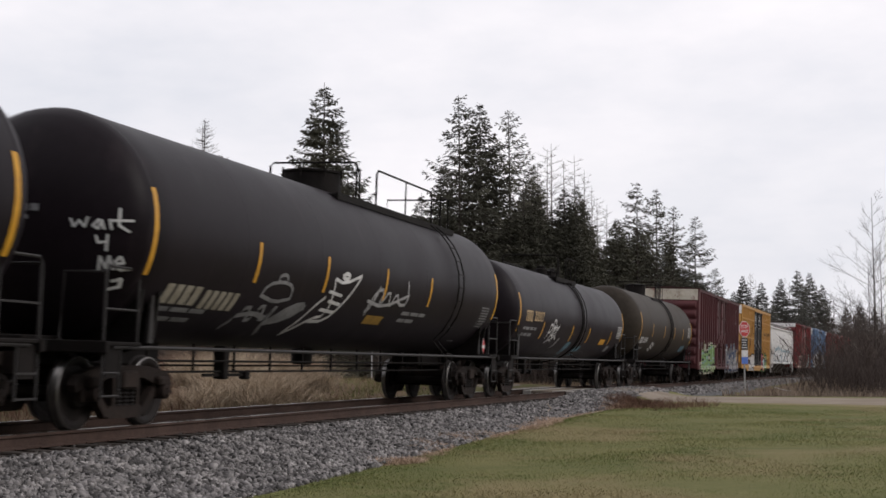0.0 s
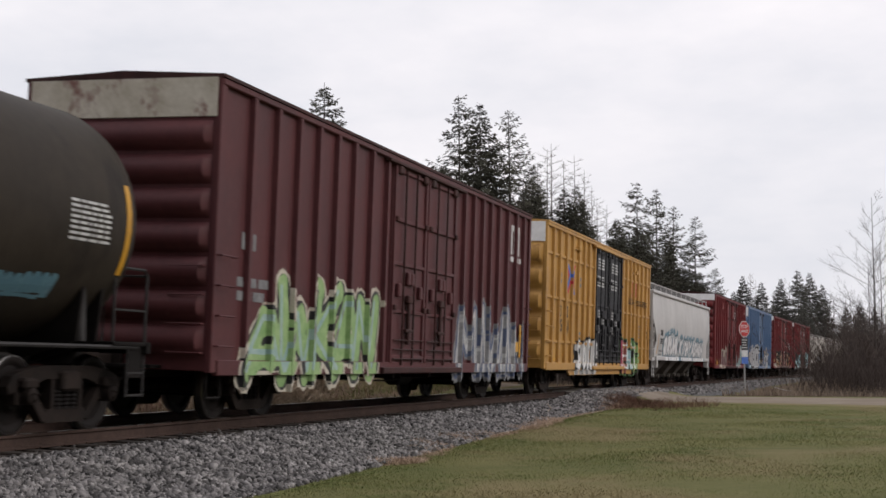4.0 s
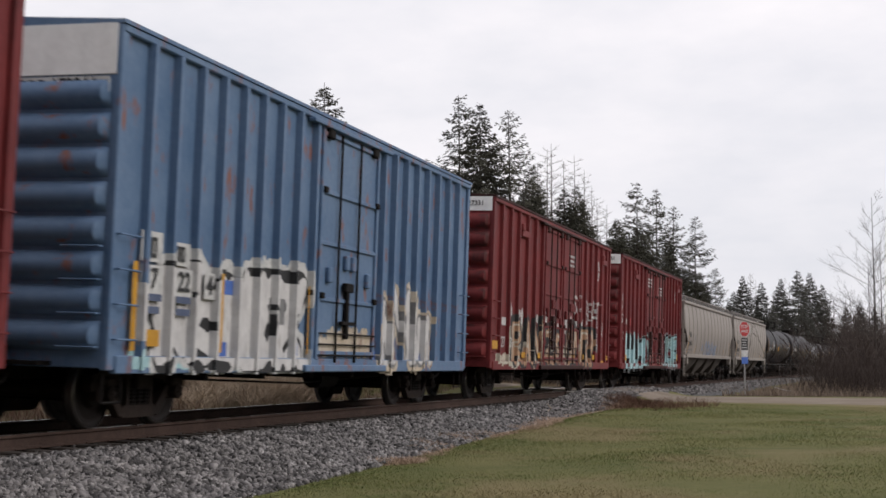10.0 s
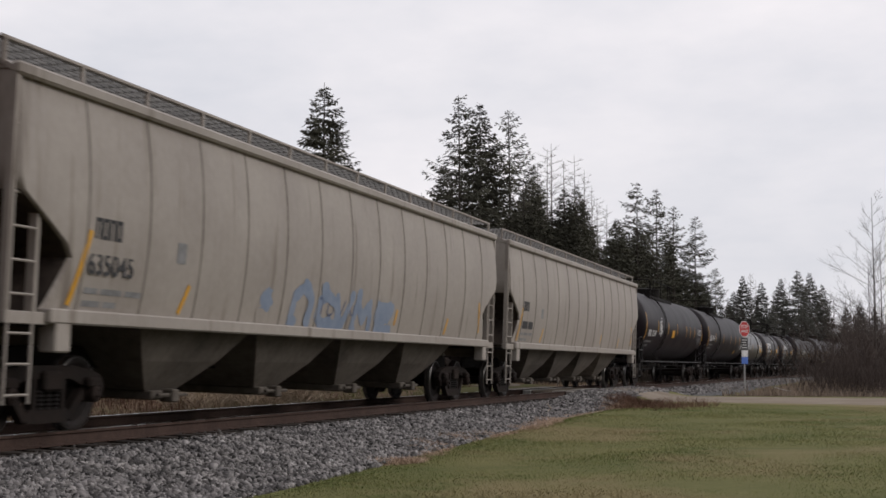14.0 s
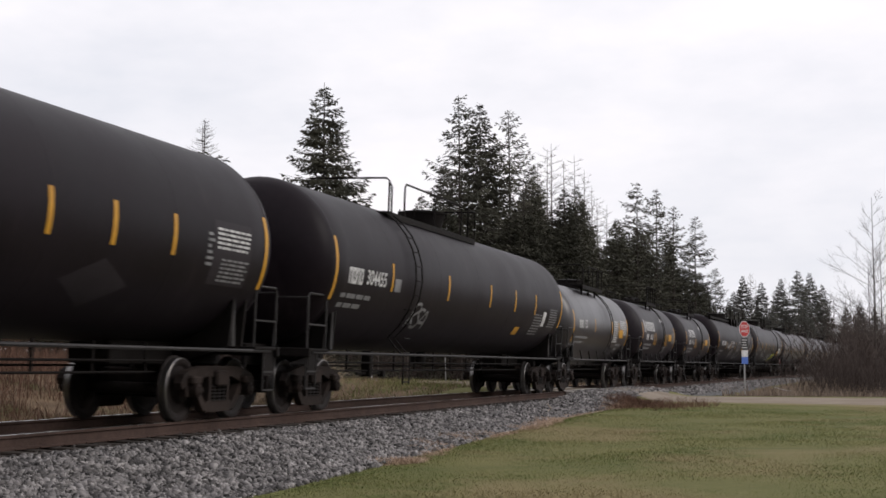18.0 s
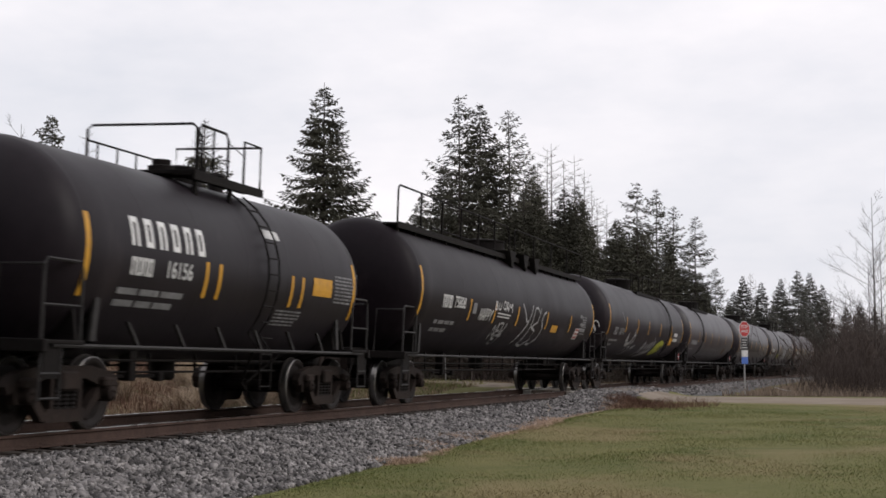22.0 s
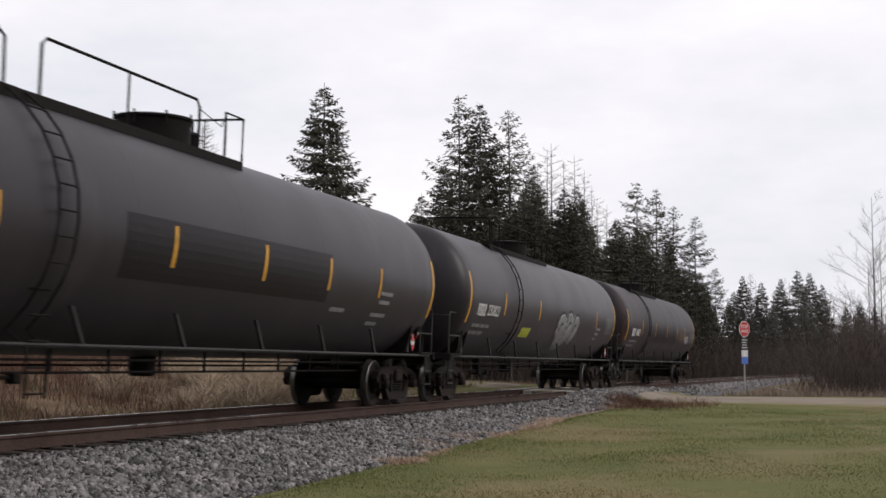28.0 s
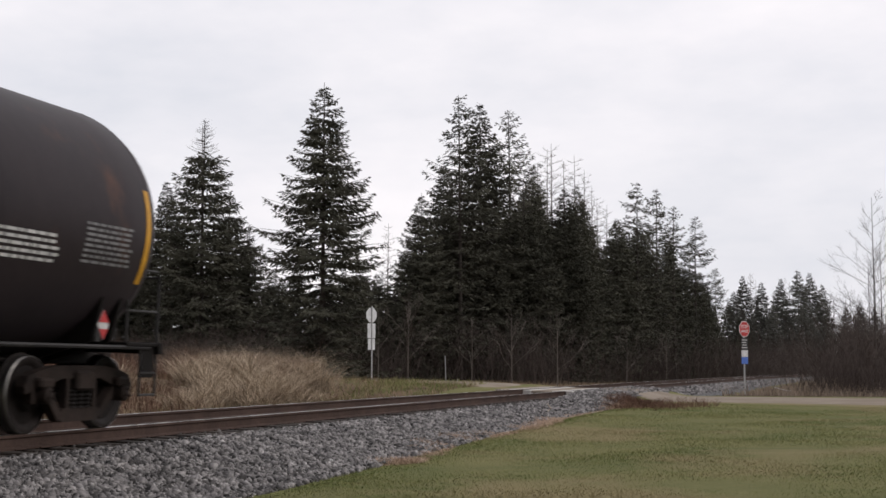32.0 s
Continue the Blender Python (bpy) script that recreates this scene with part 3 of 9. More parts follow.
# ---- grass ----
def blades(name, count, seed, where, height, width, lean, material, label, segs=2):
    """Single bent blades: where(r, n) gives their X and Y."""
    r = np.random.RandomState(seed)
    X, Y, H = where(r, count)
    n = len(X)
    Z = ground_height(X, Y) - 0.01
    hgt = height * (0.45 + 0.8 * r.rand(n)) * H
    az = r.rand(n) * 2 * np.pi
    dx, dy = np.cos(az), np.sin(az)
    bend = lean * (0.3 + r.rand(n)) * hgt
    wd = width * (0.6 + 0.8 * r.rand(n))
    la = r.rand(n) * 2 * np.pi
    lx, ly = np.cos(la), np.sin(la)
    vs = []
    for k in range(segs + 1):
        t = k / segs
        ww = wd * (1 - t) ** 0.7 * 0.5
        cx, cy, cz = X + lx * bend * t * t, Y + ly * bend * t * t, Z + hgt * (t - min(0.7, 0.25 * lean) * t * t)
        vs.append(np.stack([cx - dx * ww, cy - dy * ww, cz], -1))
        vs.append(np.stack([cx + dx * ww, cy + dy * ww, cz], -1))
    V = np.stack(vs, 1)
    m = V.shape[1]
    F = np.array([(2 * k, 2 * k + 1, 2 * k + 3, 2 * k + 2) for k in range(segs)])
    Fa = F[None] + m * np.arange(n)[:, None, None]
    return tagged(new(name, raw_mesh(name, V.reshape(-1, 3), Fa.reshape(-1, 4), material)), label, "grass", kind="stuff")


def patchy(x, y, sc, seed=0.0):
    return np.array([noise.noise((a * sc, b * sc, seed)) for a, b in zip(x, y)])


def lawn_near(r, n):
    Y = 9 + 36 * r.rand(n) ** 1.6
    X = 2.9 + 9.7 * r.rand(n)
    keep = (X - BEND * Y * Y / 2 > 3.05 + 0.3 * np.sin(Y * 1.7)) & (X < 10.7 + Y * 0.045) & (Y < 44.4 - 0.36 * (X - 1.6))
    X, Y = X[keep], Y[keep]
    return X, Y, np.clip(0.95 + 0.8 * patchy(X, Y, 0.5, 4.0), 0.4, 1.6)


def lawn_edge(r, n):
    Y = 10 + 30 * r.rand(n)
    X = 3.25 + 0.4 * np.abs(r.randn(n)) + 0.25 * np.sin(Y * 0.9)
    return X + BEND * Y * Y / 2, Y, np.ones(n)


def dry_edge(r, n):
    cy = 19.5 + 24 * r.rand(46)
    cx = 3.05 + 0.3 * r.rand(46) + 0.2 * np.sin(cy * 0.7) + BEND * cy * cy / 2
    return tussocks(r, n, (cx, cy, 0.45 + 0.75 * r.rand(46)), 1, 0.42)


def weed_bank(r, n):
    Y = 8 + 44 * r.rand(n) ** 1.2
    X = -3.4 - 11 * r.rand(n)
    keep = (patchy(X, Y, 0.3, 5.0) > -0.05) & ((Y < 41) | (X < -7)) & (r.rand(n) < np.clip((22.0 - 1.93 * X - Y) / 4 + 0.5, 0.12, 1))
    return X[keep], Y[keep], (0.6 + 0.8 * r.rand(keep.sum())) * (0.7 + 0.5 * (X[keep] < -9))


def ditch_green(r, n):
    Y = 14 + 34 * r.rand(n)
    X = -2.0 - 3.8 * r.rand(n)
    keep = patchy(X, Y, 0.4, 9.0) > -0.05
    return X[keep], Y[keep], 0.5 + 0.6 * r.rand(keep.sum())


def weed_corner(r, n):
    Y = 41.4 + 1.7 * r.randn(n)
    X = 3.0 + 1.3 * np.abs(r.randn(n)) + 0.25 * (44 - Y) * r.rand(n)
    keep = (Y < 44.3 - 0.36 * (X - 1.6)) & (Y > 36.5) & (X < 6.5)
    X, Y = X[keep], Y[keep]
    return X, Y, np.clip(0.75 + 1.5 * patchy(X, Y, 0.9, 2.0), 0.15, 1.4)


def weed_far(r, n):
    Y = 57 + 60 * r.rand(n) ** 1.3
    X = 8.6 - 0.058 * Y + 14 * r.rand(n) ** 1.3
    keep = (X - BEND * Y * Y / 2 > 3.8) & (r.rand(n) < 0.25 + 0.75 * (X - BEND * Y * Y / 2 > 5.4))
    return X[keep], Y[keep], 0.5 + 0.8 * r.rand(keep.sum())


def verge_front(r, n):
    Y = 39 + 26 * r.rand(n)
    X = -1.75 - 17 * r.rand(n) ** 1.3
    keep = (Y < 44.6 - (X + 1.5) * 1.2) & (Y > 37 - (X + 1.5) * 0.3)
    return X[keep], Y[keep], 0.5 + 0.7 * r.rand(keep.sum())


def tussocks(r, n, spots, per, spread):
    """Blades gathered round the given tuft centres."""
    cx, cy, ch = spots
    pick = r.randint(0, len(cx), n)
    rad = spread * np.sqrt(r.rand(n))
    a = r.rand(n) * 2 * np.pi
    return cx[pick] + rad * np.cos(a), cy[pick] + rad * np.sin(a), ch[pick] * (1.15 - 0.5 * rad / spread)


def bank_tufts(r, n):
    cy = 24 + 36 * r.rand(620)
    cx = -4.2 - 9.5 * r.rand(620)
    keep = (patchy(cx, cy, 0.28) > -0.3) & ((cy < 40) | (cx < -5.0 - 0.5 * (cy - 40))) & (r.rand(620) < np.clip((cy - 22.0 + 1.93 * cx) / 4 + 0.5, 0.03, 1))
    return tussocks(r, n, (cx[keep], cy[keep], 0.25 + 1.15 * r.rand(keep.sum()) ** 2.0), 1, 0.40)


def low_thatch(r, n):
    Y = 22 + 34 * r.rand(n)
    X = -4.0 - 10 * r.rand(n)
    keep = ((Y < 41) | (X < -5.0 - 0.5 * (Y - 40))) & (r.rand(n) < np.clip((Y - 22.0 + 1.93 * X) / 4 + 0.5, 0.15, 1))
    return X[keep], Y[keep], 0.5 + 0.6 * r.rand(keep.sum())


def shrub_rim(r, n):
    cy = 24 + 36 * r.rand(140)
    cx = -13.2 - 5.0 * r.rand(140)
    return tussocks(r, n, (cx, cy, 0.5 + 0.8 * r.rand(140)), 1, 0.7)


def verge_left(r, n):
    Y = 46 + 30 * r.rand(n)
    X = -3.5 - 16 * r.rand(n)
    keep = (Y > 51.6 - (X + 1.5) * 1.35)
    return X[keep], Y[keep], np.ones(keep.sum())


blades("lawn_grass", 330000, 1, lawn_near, 0.040, 0.012, 0.9, "blade", "short mown green grass going brown in patches", 1)
blades("edge_grass", 9000, 2, lawn_edge, 0.07, 0.010, 1.4, "blade", "longer green grass along the edge of the stones")
blades("edge_straw", 26000, 3, dry_edge, 0.14, 0.012, 1.1, "edge_straw", "dry straw-coloured grass along the edge of the stones")
blades("bank_grass", 60000, 4, bank_tufts, 1.25, 0.015, 1.15, "straw", "clumps of tall dry straw-coloured grass on the bank", 3)
blades("bank_thatch", 20000, 14, low_thatch, 0.34, 0.02, 1.1, "straw_dull", "low tangle of flattened dead grass on the bank", 2)
blades("rim_weeds", 16000, 15, shrub_rim, 1.25, 0.016, 0.4, "weed", "reddish brown dead weeds along the top of the bank", 3)
blades("ditch_grass", 13000, 9, ditch_green, 0.34, 0.014, 0.8, "blade", "green grass low in the ditch beside the track")
blades("bank_weeds", 34000, 5, weed_bank, 0.7, 0.016, 0.6, "weed", "brown dead weeds and stalks on the bank", 3)
blades("corner_weeds", 6000, 6, weed_corner, 0.22, 0.014, 0.8, "weed", "reddish brown dead weeds beside the crossing", 3)
blades("far_weeds", 12000, 7, weed_far, 0.55, 0.026, 0.6, "weed_pale", "pale brown dead weeds in the ditch past the road", 3)
blades("verge_grass", 12000, 8, verge_left, 0.22, 0.022, 0.7, "blade", "green and yellow grass verge by the far road")
blades("verge_grass", 9000, 18, verge_front, 0.24, 0.02, 0.8, "blade", "green and yellow grass between the track and the far road")
blades("verge_straw", 8000, 19, verge_front, 0.30, 0.02, 0.8, "straw_dull", "dead grass between the track and the far road")


# ---- trees ----
def conifer_mesh(seed, tall, spread, bare_from=1.0, droop=0.2, gap=0.0, fat=1.0, first=0.04, step=0.5, power=0.92, waist=0.66, boughs=7, fine=0.040):
    """Trunk and crown of one spruce: layered, nearly level boughs set with narrow needle sprays."""
    r = random.Random(seed)
    trunk, twigs = Geo(), Geo()
    sway = r.uniform(-0.12, 0.12)
    trunk.rod([(sway * math.sin(3 * t), sway * t, tall * t) for t in (0, 0.25, 0.5, 0.75, 1.0)], 0.009 * tall + 0.02, 7, 0.012)
    V, F = [], []

    def spray(p, da, reach, drop, wide):
        ex, ey, ez = math.cos(da) * reach, math.sin(da) * reach, -reach * drop
        roll = r.uniform(0, math.pi)
        wx, wy, wz = -math.sin(da) * wide * math.cos(roll), math.cos(da) * wide * math.cos(roll), wide * math.sin(roll)
        i = len(V)
        V.extend((p, (p[0] + ex * 0.45 + wx, p[1] + ey * 0.45 + wy, p[2] + ez * 0.4 + wz), (p[0] + ex, p[1] + ey, p[2] + ez), (p[0] + ex * 0.45 - wx, p[1] + ey * 0.45 - wy, p[2] + ez * 0.4 - wz)))
        F.append((i, i + 1, i + 2, i + 3))

    z = tall * first
    while z < tall * 0.99:
        h = z / tall
        shape = min(1.15 * (1 - h) ** power, waist + 0.05 * math.sin(z * 2.0))
        lean_out = r.uniform(0.86, 1.1)
        tip = min(1.0, 0.4 + 4.0 * (1 - h))
        n = boughs if h < 0.85 else 5
        for k in range(n):
            if r.random() < gap:
                continue
            L = spread * shape * lean_out * r.uniform(0.62, 1.1) + 0.10 * tip
            az = 2 * math.pi * (k + r.uniform(-0.4, 0.4)) / n + z * 2.1
            rise = 0.50 * (h - 0.5) + r.uniform(-0.10, 0.10)
            zb = z + r.uniform(-0.3, 0.3) * step
            ca, sa = math.cos(az), math.sin(az)

            def spine(t, L=L, ca=ca, sa=sa, rise=rise, z=zb):
                d = L * t
                return ca * d, sa * d, z + rise * d - droop * d * t + 0.26 * d * t * t * t
            twigs.rod([spine(0), spine(0.5), spine(1.0)], 0.014 + 0.007 * L, 3, 0.004)
            if h > bare_from:
                for q in range(4):
                    p = Vector(spine(r.uniform(0.3, 0.95)))
                    twigs.rod([p, p + Vector((r.uniform(-.3, .3), r.uniform(-.3, .3), r.uniform(-.05, .25)))], 0.007, 3, 0.003)
                continue
            # side shoots, longest in the middle of the bough, each set with sprays
            shoots = int(L * 7 * fat) + 3
            for q in range(shoots):
                t = 0.12 + 0.88 * (q + r.random()) / shoots
                side = 1 if q % 2 else -1
                span = (0.16 + 0.30 * L * (1 - t) * min(1, t * 2.6)) * r.uniform(0.6, 1.25)
                da = az + side * r.uniform(0.55, 1.1)
                sag = r.uniform(-0.05, 0.45)
                p = spine(t)
                m = max(2, int(span / 0.11) + 1)
                for j in range(m):
                    f = (j + r.random() * 0.6) / m
                    o = (p[0] + math.cos(da) * span * f, p[1] + math.sin(da) * span * f, p[2] - sag * span * f)
                    spray(o, da + r.uniform(-0.9, 0.9), r.uniform(0.16, 0.34) * tip, sag + r.uniform(-0.3, 0.5), fine * r.uniform(0.7, 1.4))
            for q in range(3):
                spray(spine(1.0 - 0.05 * q), az + r.uniform(-0.5, 0.5), r.uniform(0.15, 0.3) * tip, r.uniform(-0.5, 0.2), fine * 0.8)
        z += step * r.uniform(0.75, 1.25) * (1 - 0.5 * h)
    for q in range(int(tall * 3)):
        hz = tall * r.uniform(0.55, 1.0)
        if hz / tall < bare_from:
            spray((0, 0, hz), r.uniform(0, 6.28), r.uniform(0.1, 0.3), r.uniform(-1.0, 0.1), fine)
    return trunk.mesh("trunk", M["bark"], True), twigs.mesh("bough_work", M["bark"]), V, F


def conifer(name, label, at, top, proto, turn, needle="needles"):
    tall = top - at.z + 0.25
    trunk, twigs, crown, base = proto
    ob = thing(name, label, "tree", "conifers behind the track")
    part("trunk", trunk, "bark", ob)
    part("bough_work", twigs, "bark", ob)
    part("crown", crown, needle, ob)
    k = tall / base
    ob.matrix_basis = Matrix.Translation(at) @ pose(0, 0, 0, 0, 0, turn)
    ob.scale = (k, k, k)
    return ob


def proto_conifer(seed, tall, spread, needle="needles", **more):
    trunk, twigs, V, F = conifer_mesh(seed, tall, spread, **more)
    return trunk, twigs, raw_mesh("crown", V, F, needle), tall


def bare_mesh(seed, tall, limbs, spread, material, up=0.7, thin=1.0, levels=3):
    """A leafless tree: a tapered trunk, limbs and twigs."""
    r = random.Random(seed)
    g, t = Geo(), Geo()
    t.rod([(0, 0, 0), (0.05 * r.uniform(-1, 1), 0.05 * r.uniform(-1, 1), tall * 0.5), (0.1 * r.uniform(-1, 1), 0, tall)], 0.010 * tall * thin, 6, 0.01)

    def grow(p, d, L, rad, level):
        q = p + d * L * 0.5 + Vector((r.uniform(-.08, .08), r.uniform(-.08, .08), r.uniform(-.02, .08))) * L
        e = q + (d + Vector((r.uniform(-.25, .25), r.uniform(-.25, .25), 0.18))).normalized() * L * 0.5
        g.rod([p, q, e], rad, 3, rad * 0.4)
        if level <= 0:
            return
        for k in range(4 if level > 1 else 3):
            f = r.uniform(0.25, 0.95)
            b = p.lerp(q, f * 2) if f < 0.5 else q.lerp(e, f * 2 - 1)
            nd = (d + Vector((r.uniform(-1, 1), r.uniform(-1, 1), r.uniform(-0.2, 0.8))) * 0.9).normalized()
            grow(b, nd, L * r.uniform(0.35, 0.6), rad * 0.5, level - 1)
    for k in range(limbs):
        h = 0.18 + 0.8 * (k + r.random()) / limbs
        az = k * 2.4 + r.uniform(-.5, .5)
        d = Vector((math.cos(az), math.sin(az), up * r.uniform(0.4, 1.3))).normalized()
        grow(Vector((0, 0, tall * h)), d, spread * (1.15 - h) * r.uniform(0.7, 1.2), 0.0022 * tall * thin * (1.3 - h) + 0.006, levels - 1)
    return t.mesh("trunk", M[material], True), g.mesh("bare_crown", M[material])


def bare_tree(name, label, at, top, proto, turn, material="twig", lean=0.0):
    tall = top - at.z
    trunk, branches, base = proto
    ob = thing(name, label, "tree", "leafless trees")
    part("trunk", trunk, material, ob)
    part("bare_crown", branches, material, ob)
    k = tall / base
    ob.matrix_basis = Matrix.Translation(at) @ pose(0, 0, 0, lean, 0, turn)
    ob.scale = (k, k, k)
    return ob


SPRUCE = [proto_conifer(11, 15.0, 4.7, fat=1.75, step=0.50), proto_conifer(12, 15.0, 4.0, fat=1.4, step=0.44), proto_conifer(13, 14.0, 4.6, bare_from=0.86, fat=1.4, step=0.44), proto_conifer(14, 12.0, 3.6, droop=0.26, fat=1.2, step=0.42)]
PINE = [proto_conifer(21, 15.0, 3.7, gap=0.25, first=0.12, step=0.60, droop=0.1, power=0.75, waist=0.6, boughs=6), proto_conifer(22, 15.0, 3.3, gap=0.35, first=0.15, step=0.64, droop=0.05, power=0.7, waist=0.62, boughs=6)]
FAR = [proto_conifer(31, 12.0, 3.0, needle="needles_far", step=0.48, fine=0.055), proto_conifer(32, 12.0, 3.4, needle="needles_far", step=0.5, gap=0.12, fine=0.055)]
LARCH = [(*bare_mesh(41, 14.0, 64, 2.4, "larch_twig", 0.25, 0.8, 3), 14.0), (*bare_mesh(42, 13.0, 58, 2.2, "larch_twig", 0.2, 0.8, 3), 13.0)]
BARE = [(*bare_mesh(51, 10.0, 22, 4.0, "twig", 0.9, 0.6, 4), 10.0), (*bare_mesh(52, 9.0, 20, 3.6, "twig", 1.0, 0.55, 4), 9.0)]
PALE = [(*bare_mesh(53, 5.0, 12, 2.8, "larch_twig", 1.0, 0.8, 4), 5.0), (*bare_mesh(54, 4.5, 10, 2.6, "larch_twig", 0.8, 0.8, 4), 4.5)]


def land(x, y):
    return Vector((x, y, float(ground_height(x, y)) - 0.05))


TREE_RNG = random.Random(9)
for x, y, tall, kind in ((-42.0, 84.0, 17.8, 3), (-29.1, 76.2, 11.7, 1), (-25.2, 73.1, 14.7, 2), (-26.2, 79.1, 11.2, 3), (-15.7, 67.5, 15.3, 0), (-23.0, 82.1, 7.2, 1), (-19.1, 83.2, 7.2, 3), (-14.3, 80.4, 11.0, 0), (-14.1, 84.6, 13.3, 1), (-12.4, 87.2, 17.6, 1), (-8.3, 94.6, 12.8, 1), (-8.2, 98.8, 13.5, 1), (-6.7, 107.6, 12.0, 3), (-11.2, 97.9, 15.0, 1)):
    conifer("spruce_tree", "dark green spruce with hanging boughs at the edge of the wood", land(x, y), tall, SPRUCE[kind], TREE_RNG.uniform(0, 360))
for x, y, tall, kind in ((-12.6, 83.0, 17.4, 0), (-11.7, 92.6, 18.1, 1), (-5.5, 110.0, 15.1, 0), (-4.6, 115.4, 15.2, 0), (-2.6, 127.4, 14.1, 1), (-13.3, 95.3, 16.7, 0), (-3.6, 118.8, 14.1, 1), (-31.8, 79.6, 9.7, 1), (-2.1, 142.1, 10.4, 1)):
    conifer("pine_tree", "tall thin conifer with an open ragged crown", land(x, y), tall, PINE[kind], TREE_RNG.uniform(0, 360))
for x, y, tall, kind in ((-1.9, 178.6, 11.9, 0), (0.0, 184.3, 11.4, 1), (2.0, 195.3, 12.5, 0), (4.0, 206.3, 14.4, 1), (5.5, 211.9, 14.3, 0), (7.1, 217.6, 12.9, 1), (-1.2, 152.8, 8.6, 1), (1.9, 174.5, 8.3, 0), (10.7, 275.8, 12.0, 1), (13.3, 281.7, 12.8, 0), (16.1, 287.7, 12.4, 1), (-3.4, 175.1, 8.7, 0), (-2.6, 186.7, 8.3, 1), (-2.3, 198.2, 7.7, 0), (-1.9, 209.8, 9.7, 1), (0.7, 180.4, 7.5, 0), (1.8, 192.1, 9.4, 1), (2.4, 203.7, 8.8, 0), (3.1, 215.4, 8.2, 1), (5.0, 185.8, 8.5, 0), (5.8, 197.4, 8.0, 1), (7.3, 209.3, 10.0, 0)):
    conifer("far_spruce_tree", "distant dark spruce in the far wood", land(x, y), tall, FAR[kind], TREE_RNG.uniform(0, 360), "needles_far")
for x, y, tall, kind in ((-40.6, 86.4, 17.3, 1), (-25.0, 106.5, 12.3, 1), (-10.7, 102.3, 17.5, 0), (-9.8, 106.7, 17.2, 1), (-9.1, 113.1, 14.6, 0), (-1.4, 186.0, 13.1, 0), (-26.9, 83.1, 9.6, 1), (-26.6, 75.9, 15.2, 0), (-12.1, 103.9, 16.3, 1), (-11.3, 103.1, 17.2, 0), (-10.4, 105.5, 16.6, 1), (-9.3, 107.8, 16.2, 0), (-8.9, 109.0, 15.0, 1), (-8.1, 111.3, 13.8, 0), (-12.1, 100.8, 15.4, 1)):
    bare_tree("larch_tree", "bare pale larch without needles", land(x, y), tall, LARCH[kind], TREE_RNG.uniform(0, 360), "larch_twig")
for x, y, tall, kind in ((-48.0, 89.5, 18.6, 0), (11.6, 75.3, 9.5, 0), (10.6, 244.6, 13.6, 1), (8.7, 238.8, 12.4, 0), (11.7, 99.3, 7.7, 1), (12.2, 83.8, 7.9, 1), (2.4, 216.2, 13.5, 0), (-1.0, 189.3, 12.3, 1), (5.5, 227.5, 14.1, 0), (0.7, 200.1, 11.0, 1)):
    bare_tree("bare_tree", "leafless grey-brown tree with fine twigs", land(x, y), tall, BARE[kind], TREE_RNG.uniform(0, 360))
for x, y, tall, kind in ((-6.1, 80.7, 3.9, 0), (-3.7, 91.8, 3.5, 1), (-12.4, 71.6, 4.7, 0), (-13.6, 70.2, 3.9, 1), (-9.9, 75.5, 3.4, 1), (-8.2, 78.0, 3.7, 0), (-1.9, 98.5, 3.1, 1)):
    bare_tree("bare_sapling", "small pale bare tree in front of the dark wood", land(x, y), tall, PALE[kind], TREE_RNG.uniform(0, 360), "larch_twig")
for x, y, tall, kind in ((-24.4, 80.5, 5.0, 2), (-25.4, 83.4, 6.6, 3), (-23.4, 79.6, 6.4, 2), (-25.6, 86.2, 6.3, 1), (-21.0, 75.7, 4.0, 0), (-23.6, 83.2, 4.4, 3), (-22.6, 84.3, 5.2, 3), (-20.5, 80.8, 6.4, 1), (-22.7, 86.6, 6.0, 2), (-21.8, 87.4, 7.0, 1), (-18.5, 79.3, 5.1, 1), (-20.3, 85.5, 7.4, 3), (-16.9, 77.8, 5.6, 3), (-20.3, 89.8, 6.9, 0), (-16.4, 79.2, 6.2, 2), (-18.8, 88.9, 5.7, 2), (-15.4, 78.5, 5.0, 2), (-17.0, 86.6, 9.0, 2), (-14.5, 79.6, 7.3, 3), (-16.5, 87.2, 8.7, 0)):
    conifer("spruce_tree", "young dark spruce filling the wood behind the track", land(x, y), tall, SPRUCE[kind], TREE_RNG.uniform(0, 360))
for x, y, tall, kind in ((-14.6, 83.5, 8.4, 1), (-17.0, 93.6, 9.2, 0), (-14.2, 86.0, 10.3, 2), (-15.3, 91.6, 11.1, 1), (-13.3, 85.5, 9.0, 2), (-14.8, 92.3, 11.5, 3), (-13.4, 90.8, 9.9, 3), (-14.4, 96.5, 10.2, 1), (-11.7, 86.4, 9.7, 2), (-14.3, 98.9, 10.6, 0), (-10.9, 89.2, 9.3, 2), (-12.4, 96.3, 12.4, 1), (-10.1, 89.9, 12.4, 2), (-12.7, 103.3, 14.2, 0), (-10.0, 93.5, 12.2, 3), (-11.7, 103.0, 12.6, 2), (-9.1, 94.0, 11.6, 2), (-10.5, 104.2, 12.2, 2), (-8.3, 95.1, 11.3, 0), (-10.4, 109.0, 13.0, 3)):
    conifer("spruce_tree", "young dark spruce filling the wood behind the track", land(x, y), tall, SPRUCE[kind], TREE_RNG.uniform(0, 360))
